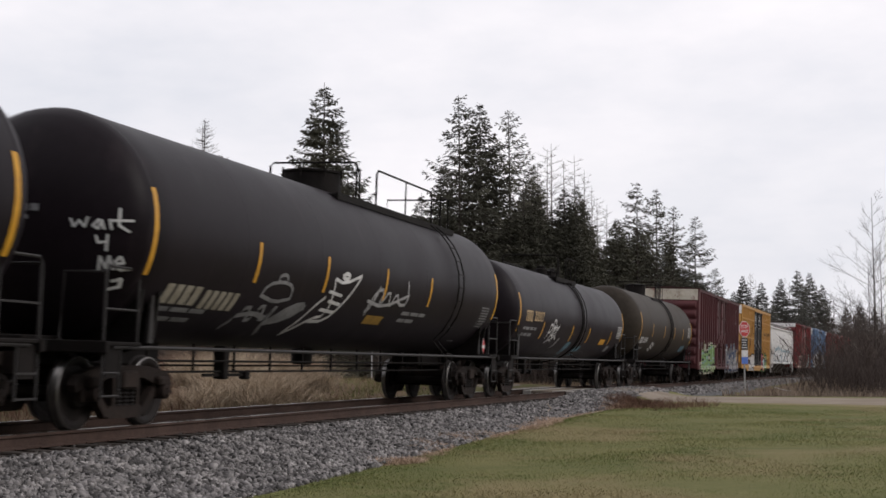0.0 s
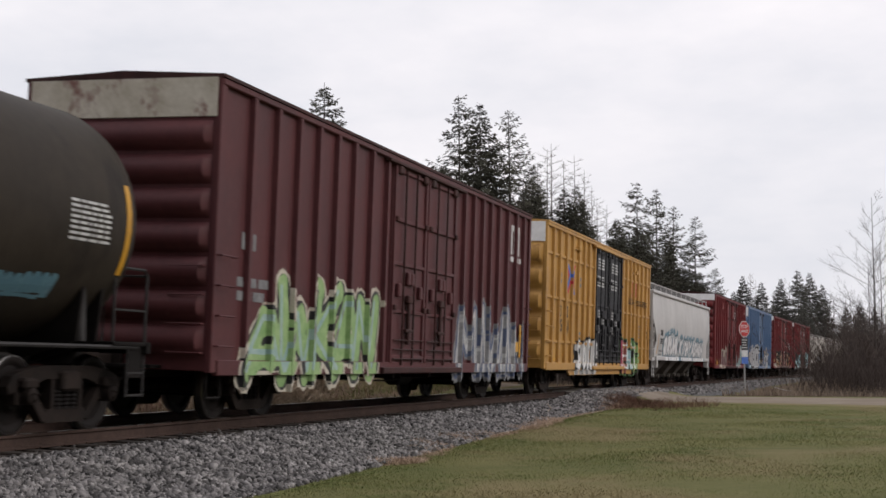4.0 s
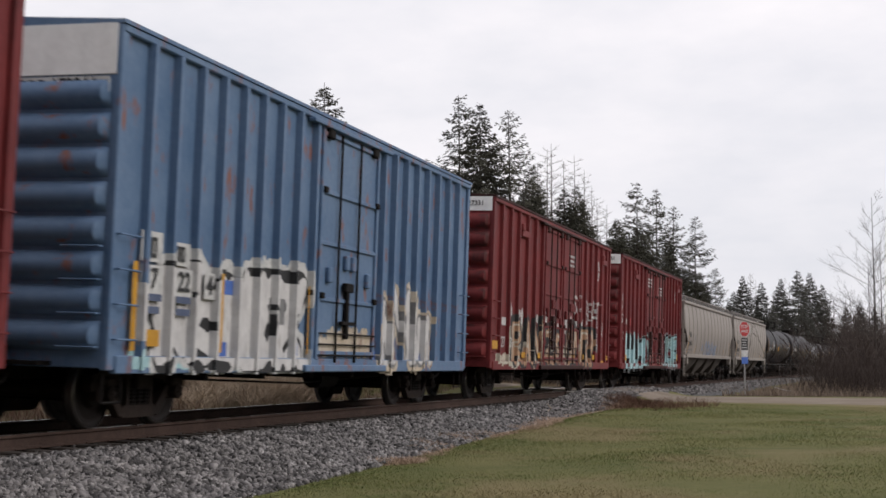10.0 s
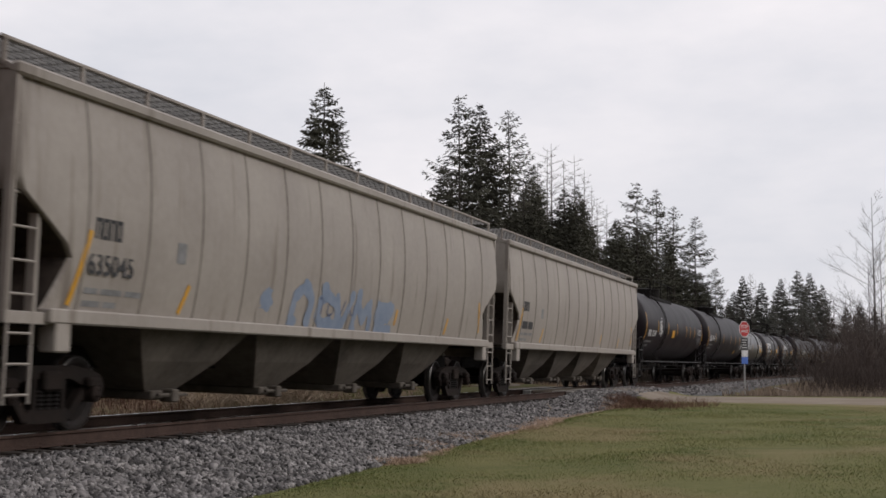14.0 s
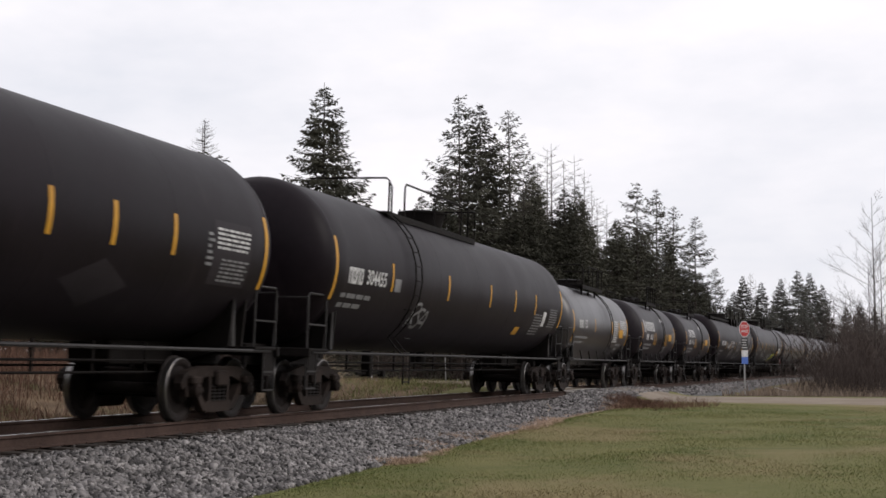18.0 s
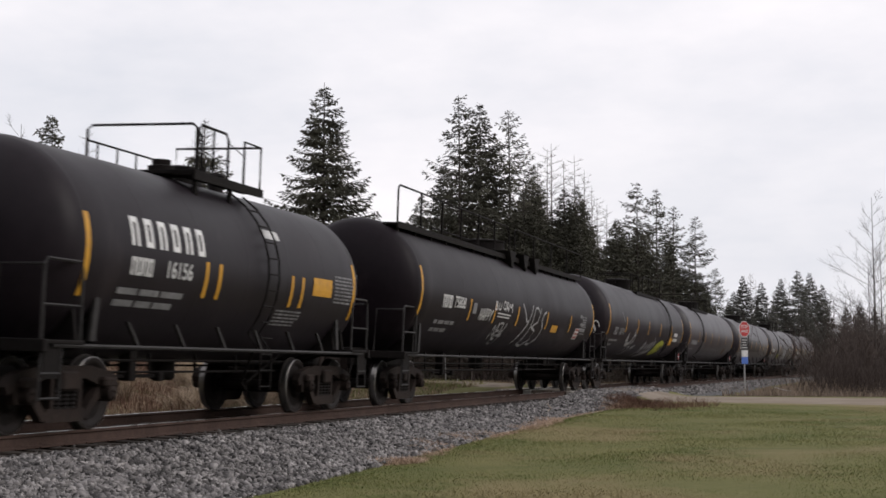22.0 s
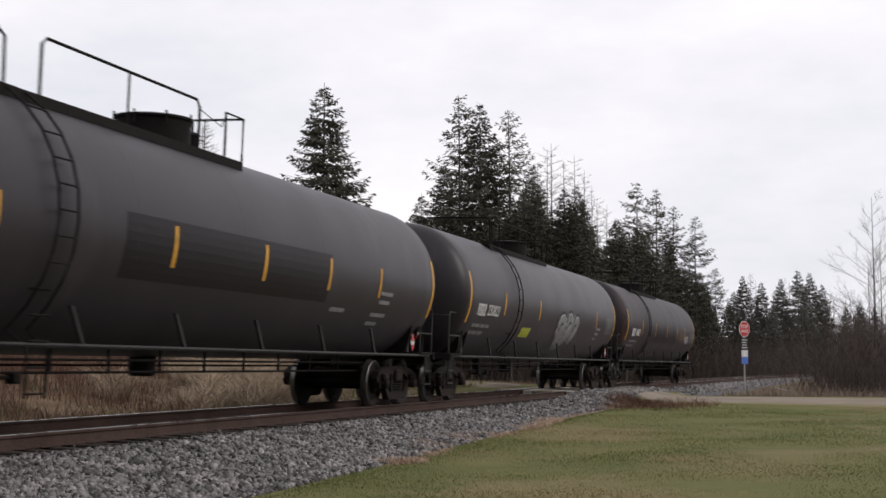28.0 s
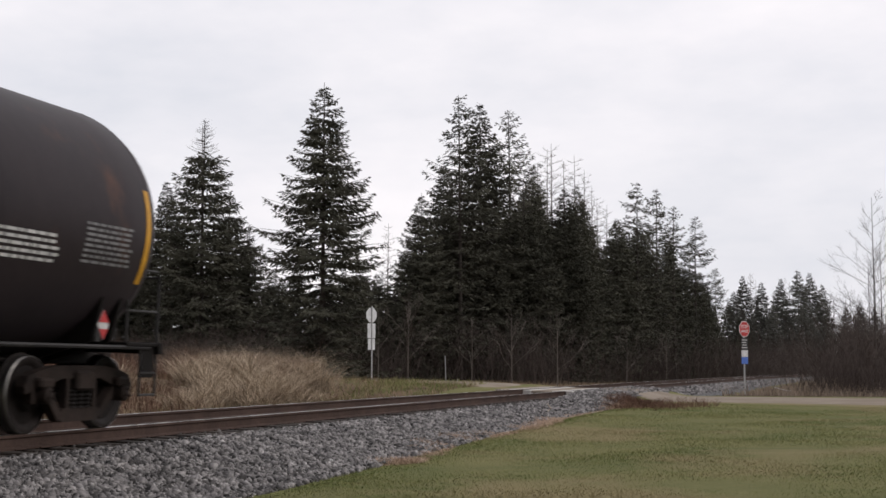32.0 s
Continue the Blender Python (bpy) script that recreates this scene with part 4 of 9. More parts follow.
for x, y, tall, kind in ((-8.6, 103.1, 12.9, 3), (-9.6, 112.7, 11.5, 1), (-7.7, 103.3, 9.8, 2), (-8.9, 113.0, 10.3, 3), (-7.3, 111.0, 12.2, 0), (-8.1, 118.0, 11.0, 2), (-7.0, 114.8, 11.8, 3), (-7.5, 125.1, 13.0, 0), (-6.0, 113.8, 11.9, 3), (-6.9, 126.9, 12.6, 3), (-5.4, 122.2, 9.1, 3), (-5.6, 132.0, 12.3, 1), (-4.5, 124.4, 10.5, 3), (-4.9, 131.8, 8.0, 0), (-3.9, 128.0, 10.1, 1), (-4.0, 138.3, 10.1, 0), (-2.6, 130.6, 9.2, 1), (-3.0, 140.2, 8.9, 1), (-1.7, 133.9, 6.3, 1), (-1.6, 142.7, 4.2, 3)):
    conifer("spruce_tree", "young dark spruce filling the wood behind the track", land(x, y), tall, SPRUCE[kind], TREE_RNG.uniform(0, 360))
for x, y, tall, kind in ((0.2, 139.1, 3.5, 1), (0.1, 147.9, 6.4, 2), (-33.6, 82.1, 8.7, 0), (-32.4, 82.2, 7.0, 1), (-28.6, 77.4, 8.7, 1), (-28.9, 80.0, 9.1, 3), (-27.6, 80.0, 7.2, 0), (-25.6, 78.6, 8.4, 2), (-24.8, 78.8, 9.2, 2), (-41.9, 77.3, 8.1, 0), (-41.7, 79.5, 7.7, 2), (-39.0, 77.9, 8.4, 3), (-37.8, 78.6, 9.5, 1), (-36.5, 78.7, 8.9, 3), (-35.1, 78.5, 8.2, 1), (-36.1, 82.3, 7.8, 2), (-34.1, 80.6, 8.4, 1), (-34.1, 82.0, 9.7, 0)):
    conifer("spruce_tree", "young dark spruce filling the wood behind the track", land(x, y), tall, SPRUCE[kind], TREE_RNG.uniform(0, 360))



def brush_mesh(seed, wide, tall, stems, material, thin=0.012):
    r = random.Random(seed)
    g = Geo()
    for i in range(stems):
        p = Vector((r.gauss(0, wide * 0.42), r.gauss(0, wide * 0.3), 0))
        d = Vector((r.uniform(-.5, .5), r.uniform(-.5, .5), 1)).normalized()
        L = tall * r.uniform(0.45, 1.05)
        q, e = p + d * L * 0.5, p + d * L * 0.55 + (d + Vector((r.uniform(-.5, .5), r.uniform(-.5, .5), -0.1))).normalized() * L * 0.45
        g.rod([p, q, e], thin, 3, 0.004)
        for k in range(6):
            b = p.lerp(q, r.uniform(0.4, 1)) if k < 3 else q.lerp(e, r.uniform(0.1, 0.9))
            g.rod([b, b + Vector((r.uniform(-.5, .5), r.uniform(-.5, .5), r.uniform(0.05, 0.6))) * (0.25 * L)], thin * 0.55, 3, 0.003)
    return g.mesh("brush", M[material])
BRUSH = [brush_mesh(61, 3.0, 3.0, 80, "brush_twig", 0.009), brush_mesh(62, 3.4, 3.0, 90, "brush_twig", 0.009), brush_mesh(63, 2.6, 3.0, 80, "brush_twig", 0.009)]
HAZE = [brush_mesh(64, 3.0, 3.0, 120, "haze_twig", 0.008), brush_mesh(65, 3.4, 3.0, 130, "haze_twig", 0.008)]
for x, y, tall in ((-21.6, 73.4, 1.2), (-18.2, 68.4, 3.6), (-18.4, 71.0, 2.0), (-17.8, 71.1, 2.0), (-18.2, 73.7, 4.6), (-17.0, 73.5, 2.0), (-18.1, 78.5, 1.2), (-15.8, 75.6, 1.2), (-14.4, 73.8, 2.0), (-13.5, 72.5, 2.8), (-14.7, 79.9, 3.6), (-13.8, 79.3, 1.2), (-13.6, 83.0, 2.8), (-11.7, 78.9, 4.6), (-11.6, 81.5, 2.0), (-11.5, 85.9, 4.6), (-10.8, 87.0, 3.6), (-9.0, 83.8, 2.8), (-8.0, 81.8, 3.6), (-7.2, 83.2, 2.0), (-7.2, 86.9, 3.6), (-7.4, 93.8, 1.2), (-7.0, 95.3, 2.0), (-6.0, 95.5, 1.2), (-5.0, 97.6, 2.8), (-4.4, 100.7, 2.0), (-4.9, 108.3, 4.6), (-3.4, 105.7, 3.6), (-2.6, 111.0, 2.8), (-2.5, 119.1, 4.6), (-1.0, 120.0, 4.6), (0.0, 121.8, 1.2)):
    ob = tagged(new("brush_clump", TREE_RNG.choice(HAZE if x > 14 and y > 60 else BRUSH)), "tangle of leafless grey-brown brush at the edge of the wood", "bush", "brush at the edge of the wood")
    ob.matrix_basis = Matrix.Translation(land(x, y)) @ pose(0, 0, 0, 0, 0, TREE_RNG.uniform(0, 360))
    ob.scale = (tall / 3.0 * 1.15, tall / 3.0 * 1.15, tall / 3.0)
for x, y, tall in ((-28.0, 67.6, 2.8), (-25.1, 63.5, 2.9), (-23.9, 62.5, 2.7), (-22.8, 61.4, 2.5), (-25.7, 68.3, 3.2), (-23.5, 65.2, 2.6), (-24.1, 67.7, 3.5), (-22.2, 65.3, 2.7), (-20.7, 63.3, 2.7), (-23.8, 71.2, 2.5), (-22.7, 70.3, 2.5), (-17.9, 61.2, 3.1), (-21.4, 70.3, 3.3), (-17.7, 63.4, 2.8), (-17.7, 64.8, 2.1), (-1.7, 137.7, 4.7), (-2.1, 146.9, 4.4), (-1.9, 149.0, 4.8), (-0.5, 138.8, 3.2), (1.2, 121.5, 2.8), (-0.4, 150.6, 3.7), (0.2, 150.1, 3.4), (1.1, 138.7, 4.7), (1.9, 135.6, 4.5), (0.8, 163.5, 4.2), (0.3, 175.4, 6.2), (0.7, 177.2, 4.4), (1.1, 183.3, 4.4), (2.9, 153.9, 4.3), (3.6, 158.3, 4.2), (3.5, 171.0, 5.7), (3.3, 192.9, 4.2)):
    ob = tagged(new("brush_clump", TREE_RNG.choice(HAZE if x > 14 and y > 60 else BRUSH)), "tangle of leafless grey-brown brush at the edge of the wood", "bush", "brush at the edge of the wood")
    ob.matrix_basis = Matrix.Translation(land(x, y)) @ pose(0, 0, 0, 0, 0, TREE_RNG.uniform(0, 360))
    ob.scale = (tall / 3.0 * 1.15, tall / 3.0 * 1.15, tall / 3.0)
for x, y, tall in ((4.2, 174.5, 5.6), (4.6, 180.1, 5.6), (4.6, 207.5, 4.6), (4.9, 226.4, 5.6), (6.0, 193.9, 5.8), (5.7, 226.6, 7.2), (6.9, 235.2, 6.2), (7.2, 219.1, 5.3), (7.9, 248.8, 11.5), (8.9, 239.6, 8.2), (9.4, 245.0, 9.0), (9.8, 265.3, 12.3), (10.6, 251.3, 10.3), (11.6, 275.2, 9.7), (12.5, 279.6, 8.5), (13.7, 305.1, 12.0), (15.2, 314.3, 14.5), (15.6, 316.9, 10.9), (16.7, 303.7, 14.1), (18.4, 332.5, 12.3), (18.4, 310.1, 9.1), (0.9, 116.0, 2.9), (1.0, 123.6, 2.2), (1.3, 126.7, 3.8), (1.8, 127.8, 3.4), (1.8, 134.2, 2.1), (2.1, 138.3, 3.2), (2.4, 139.8, 2.5), (2.6, 147.5, 3.5), (2.9, 152.8, 3.5), (3.4, 155.9, 3.5), (3.9, 162.7, 3.3)):
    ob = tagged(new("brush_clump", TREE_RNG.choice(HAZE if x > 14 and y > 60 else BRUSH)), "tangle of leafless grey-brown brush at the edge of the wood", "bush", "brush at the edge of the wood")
    ob.matrix_basis = Matrix.Translation(land(x, y)) @ pose(0, 0, 0, 0, 0, TREE_RNG.uniform(0, 360))
    ob.scale = (tall / 3.0 * 1.15, tall / 3.0 * 1.15, tall / 3.0)
for x, y, tall in ((3.9, 167.9, 4.0), (4.6, 171.4, 3.7), (5.0, 178.1, 3.2), (5.4, 185.8, 3.7), (5.9, 193.5, 3.2), (6.8, 199.5, 3.0), (7.3, 206.9, 2.7), (8.4, 218.2, 2.1), (8.8, 221.0, 2.1), (9.7, 231.4, 3.2), (11.0, 243.4, 3.4), (11.8, 247.9, 3.5), (12.2, 257.1, 3.1), (13.9, 270.0, 3.5), (14.9, 283.0, 2.6), (15.7, 287.4, 2.9), (17.7, 302.7, 2.3), (9.9, 74.5, 3.7), (10.3, 103.3, 3.0), (10.6, 101.1, 2.6), (10.9, 98.7, 4.4), (11.0, 75.3, 3.5), (11.6, 96.9, 3.7), (11.9, 97.2, 4.0), (11.7, 76.8, 3.2), (12.7, 101.6, 3.0), (12.9, 97.7, 3.1), (12.4, 73.3, 3.5), (12.6, 71.1, 3.6), (12.7, 70.0, 3.1), (14.2, 98.6, 2.7), (13.6, 78.4, 3.4)):
    ob = tagged(new("brush_clump", TREE_RNG.choice(HAZE if x > 14 and y > 60 else BRUSH)), "tangle of leafless grey-brown brush at the edge of the wood", "bush", "brush at the edge of the wood")
    ob.matrix_basis = Matrix.Translation(land(x, y)) @ pose(0, 0, 0, 0, 0, TREE_RNG.uniform(0, 360))
    ob.scale = (tall / 3.0 * 1.15, tall / 3.0 * 1.15, tall / 3.0)
for x, y, tall in ((11.5, 113.6, 4.1), (11.5, 84.2, 4.9), (12.6, 113.9, 5.4), (12.4, 89.3, 6.0), (13.5, 111.4, 5.1), (13.2, 90.2, 5.9), (14.2, 106.2, 4.9), (14.0, 90.8, 6.2)):
    ob = tagged(new("brush_clump", TREE_RNG.choice(HAZE if x > 14 and y > 60 else BRUSH)), "tangle of leafless grey-brown brush at the edge of the wood", "bush", "brush at the edge of the wood")
    ob.matrix_basis = Matrix.Translation(land(x, y)) @ pose(0, 0, 0, 0, 0, TREE_RNG.uniform(0, 360))
    ob.scale = (tall / 3.0 * 1.15, tall / 3.0 * 1.15, tall / 3.0)



# ---- plain dark unseen screens, added behind the camera on both sides of the track ----
def light_screen(path):
    """path: rows of (x, y, height), joined by an uneven wall two metres thick."""
    fine = []
    for (xa, ya, ha), (xb, yb, hb) in zip(path[:-1], path[1:]):
        n = max(2, int(math.hypot(xb - xa, yb - ya) / 2.5))
        fine += [(xa + (xb - xa) * k / n, ya + (yb - ya) * k / n, ha + (hb - ha) * k / n) for k in range(n)]
    fine.append(path[-1])
    g = Geo()
    g.skin([[(x, y, -1.0), (x, y, h * (1 + 0.18 * noise.noise((x * 0.3, y * 0.3, 1.0)))), (x * 1.05, y - 2.0, h * 0.95), (x * 1.05, y - 2.0, -1.0)] for x, y, h in fine], caps=True)
    tagged(part("backdrop", g, "needles"), "plain dark unseen screen added to hold back sky light", "backdrop", kind="structure")


# the screens block low sky light, so faces turned towards them stay darker
light_screen([(6.5, -30, 22), (30, -32, 21), (52, -20, 15), (72, 10, 9), (84, 60, 8), (86, 120, 8)])
light_screen([(-7, -30, 21), (-14, -18, 20), (-24, -8, 19), (-38, 8, 18)])


# ---- bogies ----
WHEEL_R, AXLE_GAP = 0.457, 0.889


def wheelset_parts():
    wheel = Geo()
    for sgn in (-1, 1):
        prof = [(0.10, 0.09), (0.10, 0.17), (0.03, 0.21), (0.02, 0.34), (0.055, 0.38), (0.06, 0.43), (0.052, WHEEL_R), (-0.045, WHEEL_R + 0.006), (-0.055, WHEEL_R + 0.030), (-0.075, WHEEL_R + 0.026), (-0.078, 0.40), (-0.03, 0.34), (-0.045, 0.2), (-0.09, 0.16), (-0.09, 0.08)]
        wheel.lathe([(sgn * (GAUGE + 0.036 + t), r) for t, r in prof], (0, 0, 0), "x", 36)
    wheel.lathe([(-0.80, 0.0), (-0.80, 0.085), (0.80, 0.085), (0.80, 0.0)], (0, 0, 0), "x", 14)
    rim = Geo()
    for sgn in (-1, 1):
        rim.lathe([(sgn * (GAUGE + 0.036 + 0.0600), 0.442), (sgn * (GAUGE + 0.036 + 0.056), WHEEL_R - 0.004), (sgn * (GAUGE + 0.036 + 0.050), WHEEL_R + 0.0015), (sgn * (GAUGE + 0.036 - 0.04), WHEEL_R + 0.0075)], (0, 0, 0), "x", 36)
    cap = Geo()
    for sgn in (-1, 1):
        cap.lathe([(sgn * 0.80, 0.10), (sgn * 1.10, 0.10), (sgn * 1.12, 0.075), (sgn * 1.13, 0.0)], (0, 0, 0), "x", 16)
        for k in range(3):
            a = k * 2.094
            cap.rod([(sgn * 1.11, 0.05 * math.cos(a), 0.05 * math.sin(a)), (sgn * 1.145, 0.05 * math.cos(a), 0.05 * math.sin(a))], 0.016, 6)
    return wheel.mesh("wheelset", M["wheel_iron"], True), rim.mesh("tread", M["wheel_rim"], True), cap.mesh("bearing_cap", M["bogie_iron"], True)


WHEELSET = wheelset_parts()


def frame_outline(sgn):
    """Cast side frame of a freight bogie, with its window and two triangular holes left open between the members."""
    g = Geo()
    x0, x1 = sgn * 0.93 - 0.06, sgn * 0.93 + 0.06
    g.slab([(-1.24, 0.56), (-1.16, 0.68), (-0.98, 0.735), (-0.55, 0.80), (0.55, 0.80), (0.98, 0.735), (1.16, 0.68), (1.24, 0.56), (1.20, 0.47), (1.06, 0.52), (0.72, 0.57), (0.45, 0.645), (-0.45, 0.645), (-0.72, 0.57), (-1.06, 0.52), (-1.20, 0.47)], x0, x1)
    g.slab([(-0.44, 0.13), (0.44, 0.13), (0.42, 0.29), (-0.42, 0.29)], x0, x1)
    for q in (-1, 1):
        g.slab([(q * 0.80, 0.60), (q * 0.95, 0.60), (q * 0.50, 0.14), (q * 0.38, 0.20)], x0 - 0.001, x1 + 0.001)
        g.slab([(q * 0.27, 0.26), (q * 0.345, 0.26), (q * 0.345, 0.66), (q * 0.27, 0.66)], x0 - 0.002, x1 + 0.002)
        g.slab([(q * 0.73, 0.38), (q * 0.79, 0.38), (q * 0.80, 0.60), (q * 0.73, 0.60)], x0 + 0.002, x1 - 0.002)
        g.slab([(q * 0.99, 0.36), (q * 1.07, 0.36), (q * 1.10, 0.60), (q * 0.99, 0.60)], x0 + 0.002, x1 - 0.002)
        g.box(sgn * 0.97 - 0.12, sgn * 0.97 + 0.12, q * AXLE_GAP - 0.15, q * AXLE_GAP + 0.15, 0.53, 0.66, 0.03)
    return g.mesh("side_frame", M["bogie_iron"])


FRAME_MESHES = [frame_outline(-1), frame_outline(1)]
SPRING_MESH = Geo().lathe([(0.29 + k * 0.0125, 0.062 + 0.016 * (0.5 + 0.5 * math.cos(k * math.pi / 2))) for k in range(21)], (0, 0, 0), "z", 10).mesh("spring", M["under"], True)
BOLSTER_MESH = Geo().box(-1.06, 1.06, -0.2, 0.2, 0.50, 0.74, 0.03).box(-0.3, 0.3, -0.3, 0.3, 0.72, 0.84, 0.03).mesh("bolster", M["bogie_iron"])
BEAM_MESHES = [Geo().box(-0.86, 0.86, q * 0.52 - 0.03, q * 0.52 + 0.03, 0.32, 0.44, 0.01).box(-0.80, -0.70, q * 0.51 - 0.07, q * 0.51 + 0.07, 0.30, 0.62).box(0.70, 0.80, q * 0.51 - 0.07, q * 0.51 + 0.07, 0.30, 0.62).mesh("brake_beam", M["under"]) for q in (-1, 1)]
WHEELSETS = ([], [])


def bogie(car, y):
    b = part("bogie", BOLSTER_MESH, "bogie_iron", car, "rusty brown cast bogie with two axles")
    b.location = (0, y, 0)
    for m in FRAME_MESHES:
        part("side_frame", m, "bogie_iron", b)
    for sx in (-0.94, 0.94):
        for y_ in (-0.17, 0.0, 0.17):
            part("spring", SPRING_MESH, "under", b).location = (sx, y_, 0)
    for m in BEAM_MESHES:
        part("brake_beam", m, "under", b)
    for k, q in enumerate((-1, 1)):
        w = part("wheelset", JOINED_WHEELSET, "wheel_iron", b, "dark wheels with a bright worn rim")
        w.location = (0, q * AXLE_GAP, WHEEL_R)
        WHEELSETS[k].append(w)
    return b


def joined(name, meshes):
    """Several meshes with their materials as one."""
    bm = bmesh.new()
    out = bpy.data.meshes.new(name)
    for i, me in enumerate(meshes):
        n = len(bm.faces)
        bm.from_mesh(me)
        bm.faces.ensure_lookup_table()
        for fc in bm.faces[n:]:
            fc.material_index = i
        out.materials.append(me.materials[0])
    bm.to_mesh(out)
    bm.free()
    return out


JOINED_WHEELSET = joined("wheelset", WHEELSET)


def coupler(car, y, way):
    g = Geo().box(-0.09, 0.09, min(y, y + way * 0.62), max(y, y + way * 0.62), 0.76, 0.94, 0.02)
    g.box(-0.16, 0.14, min(y + way * 0.58, y + way * 0.86), max(y + way * 0.58, y + way * 0.86), 0.70, 1.0, 0.05)
    g.box(-0.24, 0.24, min(y, y + way * 0.06), max(y, y + way * 0.06), 0.66, 1.04, 0.02)
    c = part("coupler", g, "bogie_iron", car, "rusty knuckle coupler")
    h = Geo().rod([(0.32, y, 0.85), (0.33, y + way * 0.2, 0.60), (0.25, y + way * 0.5, 0.47), (0.12, y + way * 0.85, 0.55)], 0.022, 6)
    part("brake_hose", h, "under", c)


# ---- lettering and paint on the cars ----
TEXTS = {}


def letters(text, size, material):
    """Built-in lettering as a flat mesh standing upright in the y-z plane, facing +x."""
    key = (text, size, material)
    if key not in TEXTS:
        c = bpy.data.curves.new("lettering", "FONT")
        c.body, c.size, c.align_x, c.align_y = text, size, "LEFT", "CENTER"
        c.offset = size * 0.018
        ob = bpy.data.objects.new("lettering", c)
        scene.collection.objects.link(ob)
        me = bpy.data.meshes.new_from_object(ob.evaluated_get(bpy.context.evaluated_depsgraph_get()))
        bpy.data.objects.remove(ob)
        me.transform(Matrix(((0, 0, 1, 0), (1, 0, 0, 0), (0, 1, 0, 0), (0, 0, 0, 1))))
        me.materials.clear()
        me.materials.append(M[material])
        TEXTS[key] = me
    return TEXTS[key]


class Skin:
    """The outer side of a car: gives x for a height, so that paint follows flat and round sides alike."""

    def __init__(self, flat=None, radius=None, mid=None):
        self.flat, self.radius, self.mid = flat, radius, mid
        self.ribs, self.sill = [], None

    def spans(self, geo, rows, lift):
        """Paint between rows of (z, y0, y1); it climbs over the ribs of the side."""
        for (za, a0, a1), (zb, b0, b1) in zip(rows[:-1], rows[1:]):
            xa, xb = self.x(za) + lift, self.x(zb) + lift
            geo.add([(xa, a0, za), (xa, a1, za), (xb, b1, zb), (xb, b0, zb)], [(0, 1, 2, 3)])
            for r0, r1, e in self.ribs:
                c0, c1, d0, d1 = max(a0, r0), min(a1, r1), max(b0, r0), min(b1, r1)
                if c1 > c0 and d1 > d0:
                    geo.add([(xa + e, c0, za), (xa + e, c1, za), (xb + e, d1, zb), (xb + e, d0, zb)], [(0, 1, 2, 3)])
                    if e > 0.05 and a0 < r0 - 0.02 and b0 < r0 - 0.02:
                        geo.add([(xa, r0 - 0.027, za), (xa + e, r0 - 0.011, za), (xb + e, r0 - 0.011, zb), (xb, r0 - 0.027, zb)], [(0, 1, 2, 3)])
            if self.sill and za < self.sill[1] and zb > self.sill[0]:
                e = self.sill[2]
                zc, zd = max(za, self.sill[0]), min(zb, self.sill[1])
                geo.add([(xa + e, a0, zc), (xa + e, a1, zc), (xa + e, b1, zd), (xa + e, b0, zd)], [(0, 1, 2, 3)])

    def x(self, z):
        if self.flat is not None:
            return self.flat
        return math.sqrt(max(0.0, self.radius ** 2 - (z - self.mid) ** 2))

    def patch(self, geo, y0, y1, z0, z1, lift=0.005, skew=0.0):
        n = 1 if self.flat is not None else max(2, int(abs(z1 - z0) / 0.12) + 1)
        lp = []
        for i in range(n + 1):
            z = z0 + (z1 - z0) * i / n
            x = self.x(z) + lift
            o = skew * (z - z0)
            lp.append([(x, y0 + o, z), (x, y1 + o, z)])
        return geo.skin(lp, closed=False)

    def stroke(self, geo, pts, width, lift=0.007):
        """A painted line through points (y, z)."""
        fine = []
        for (ya, za), (yb, zb) in zip(pts[:-1], pts[1:]):
            n = max(1, int(math.hypot(yb - ya, zb - za) / 0.14))
            fine += [(ya + (yb - ya) * i / n, za + (zb - za) * i / n) for i in range(n)]
        fine.append(pts[-1])
        lp = []
        for i, (y, z) in enumerate(fine):
            a, b = fine[max(0, i - 1)], fine[min(len(fine) - 1, i + 1)]
            d = math.hypot(b[0] - a[0], b[1] - a[1]) or 1
            ny, nz = -(b[1] - a[1]) / d * width / 2, (b[0] - a[0]) / d * width / 2
            lp.append([(self.x(z - nz) + lift, y - ny, z - nz), (self.x(z + nz) + lift, y + ny, z + nz)])
        return geo.skin(lp, closed=False)

    def blob(self, geo, y, z, ry, rz, seed, lift=0.006, n=18, rough=0.25):
        r = random.Random(seed)
        ring = []
        for i in range(n):
            a = 2 * math.pi * i / n
            k = 1 + rough * r.uniform(-1, 1)
            ring.append((y + ry * k * math.cos(a), z + rz * k * math.sin(a)))
        vs = [(self.x(z) + lift, y, z)]
        for f in (0.35, 0.7, 1.0):
            vs += [(self.x(z + (b - z) * f) + lift, y + (a - y) * f, z + (b - z) * f) for a, b in ring]
        fs = [(0, 1 + i, 1 + (i + 1) % n) for i in range(n)]
        for q in range(2):
            fs += [(1 + q * n + i, 1 + (q + 1) * n + i, 1 + (q + 1) * n + (i + 1) % n, 1 + q * n + (i + 1) % n) for i in range(n)]
        return geo.add(vs, fs)


def stripes(car, skin, ys, z0, z1, width=0.10, material="yellow"):
    for y in ys:
        g = Geo()
        skin.patch(g, y - width / 2, y + width / 2, z0, z1)
        part("reflective_strip", g, material, car, "yellow reflective strip" if material == "yellow" else "")


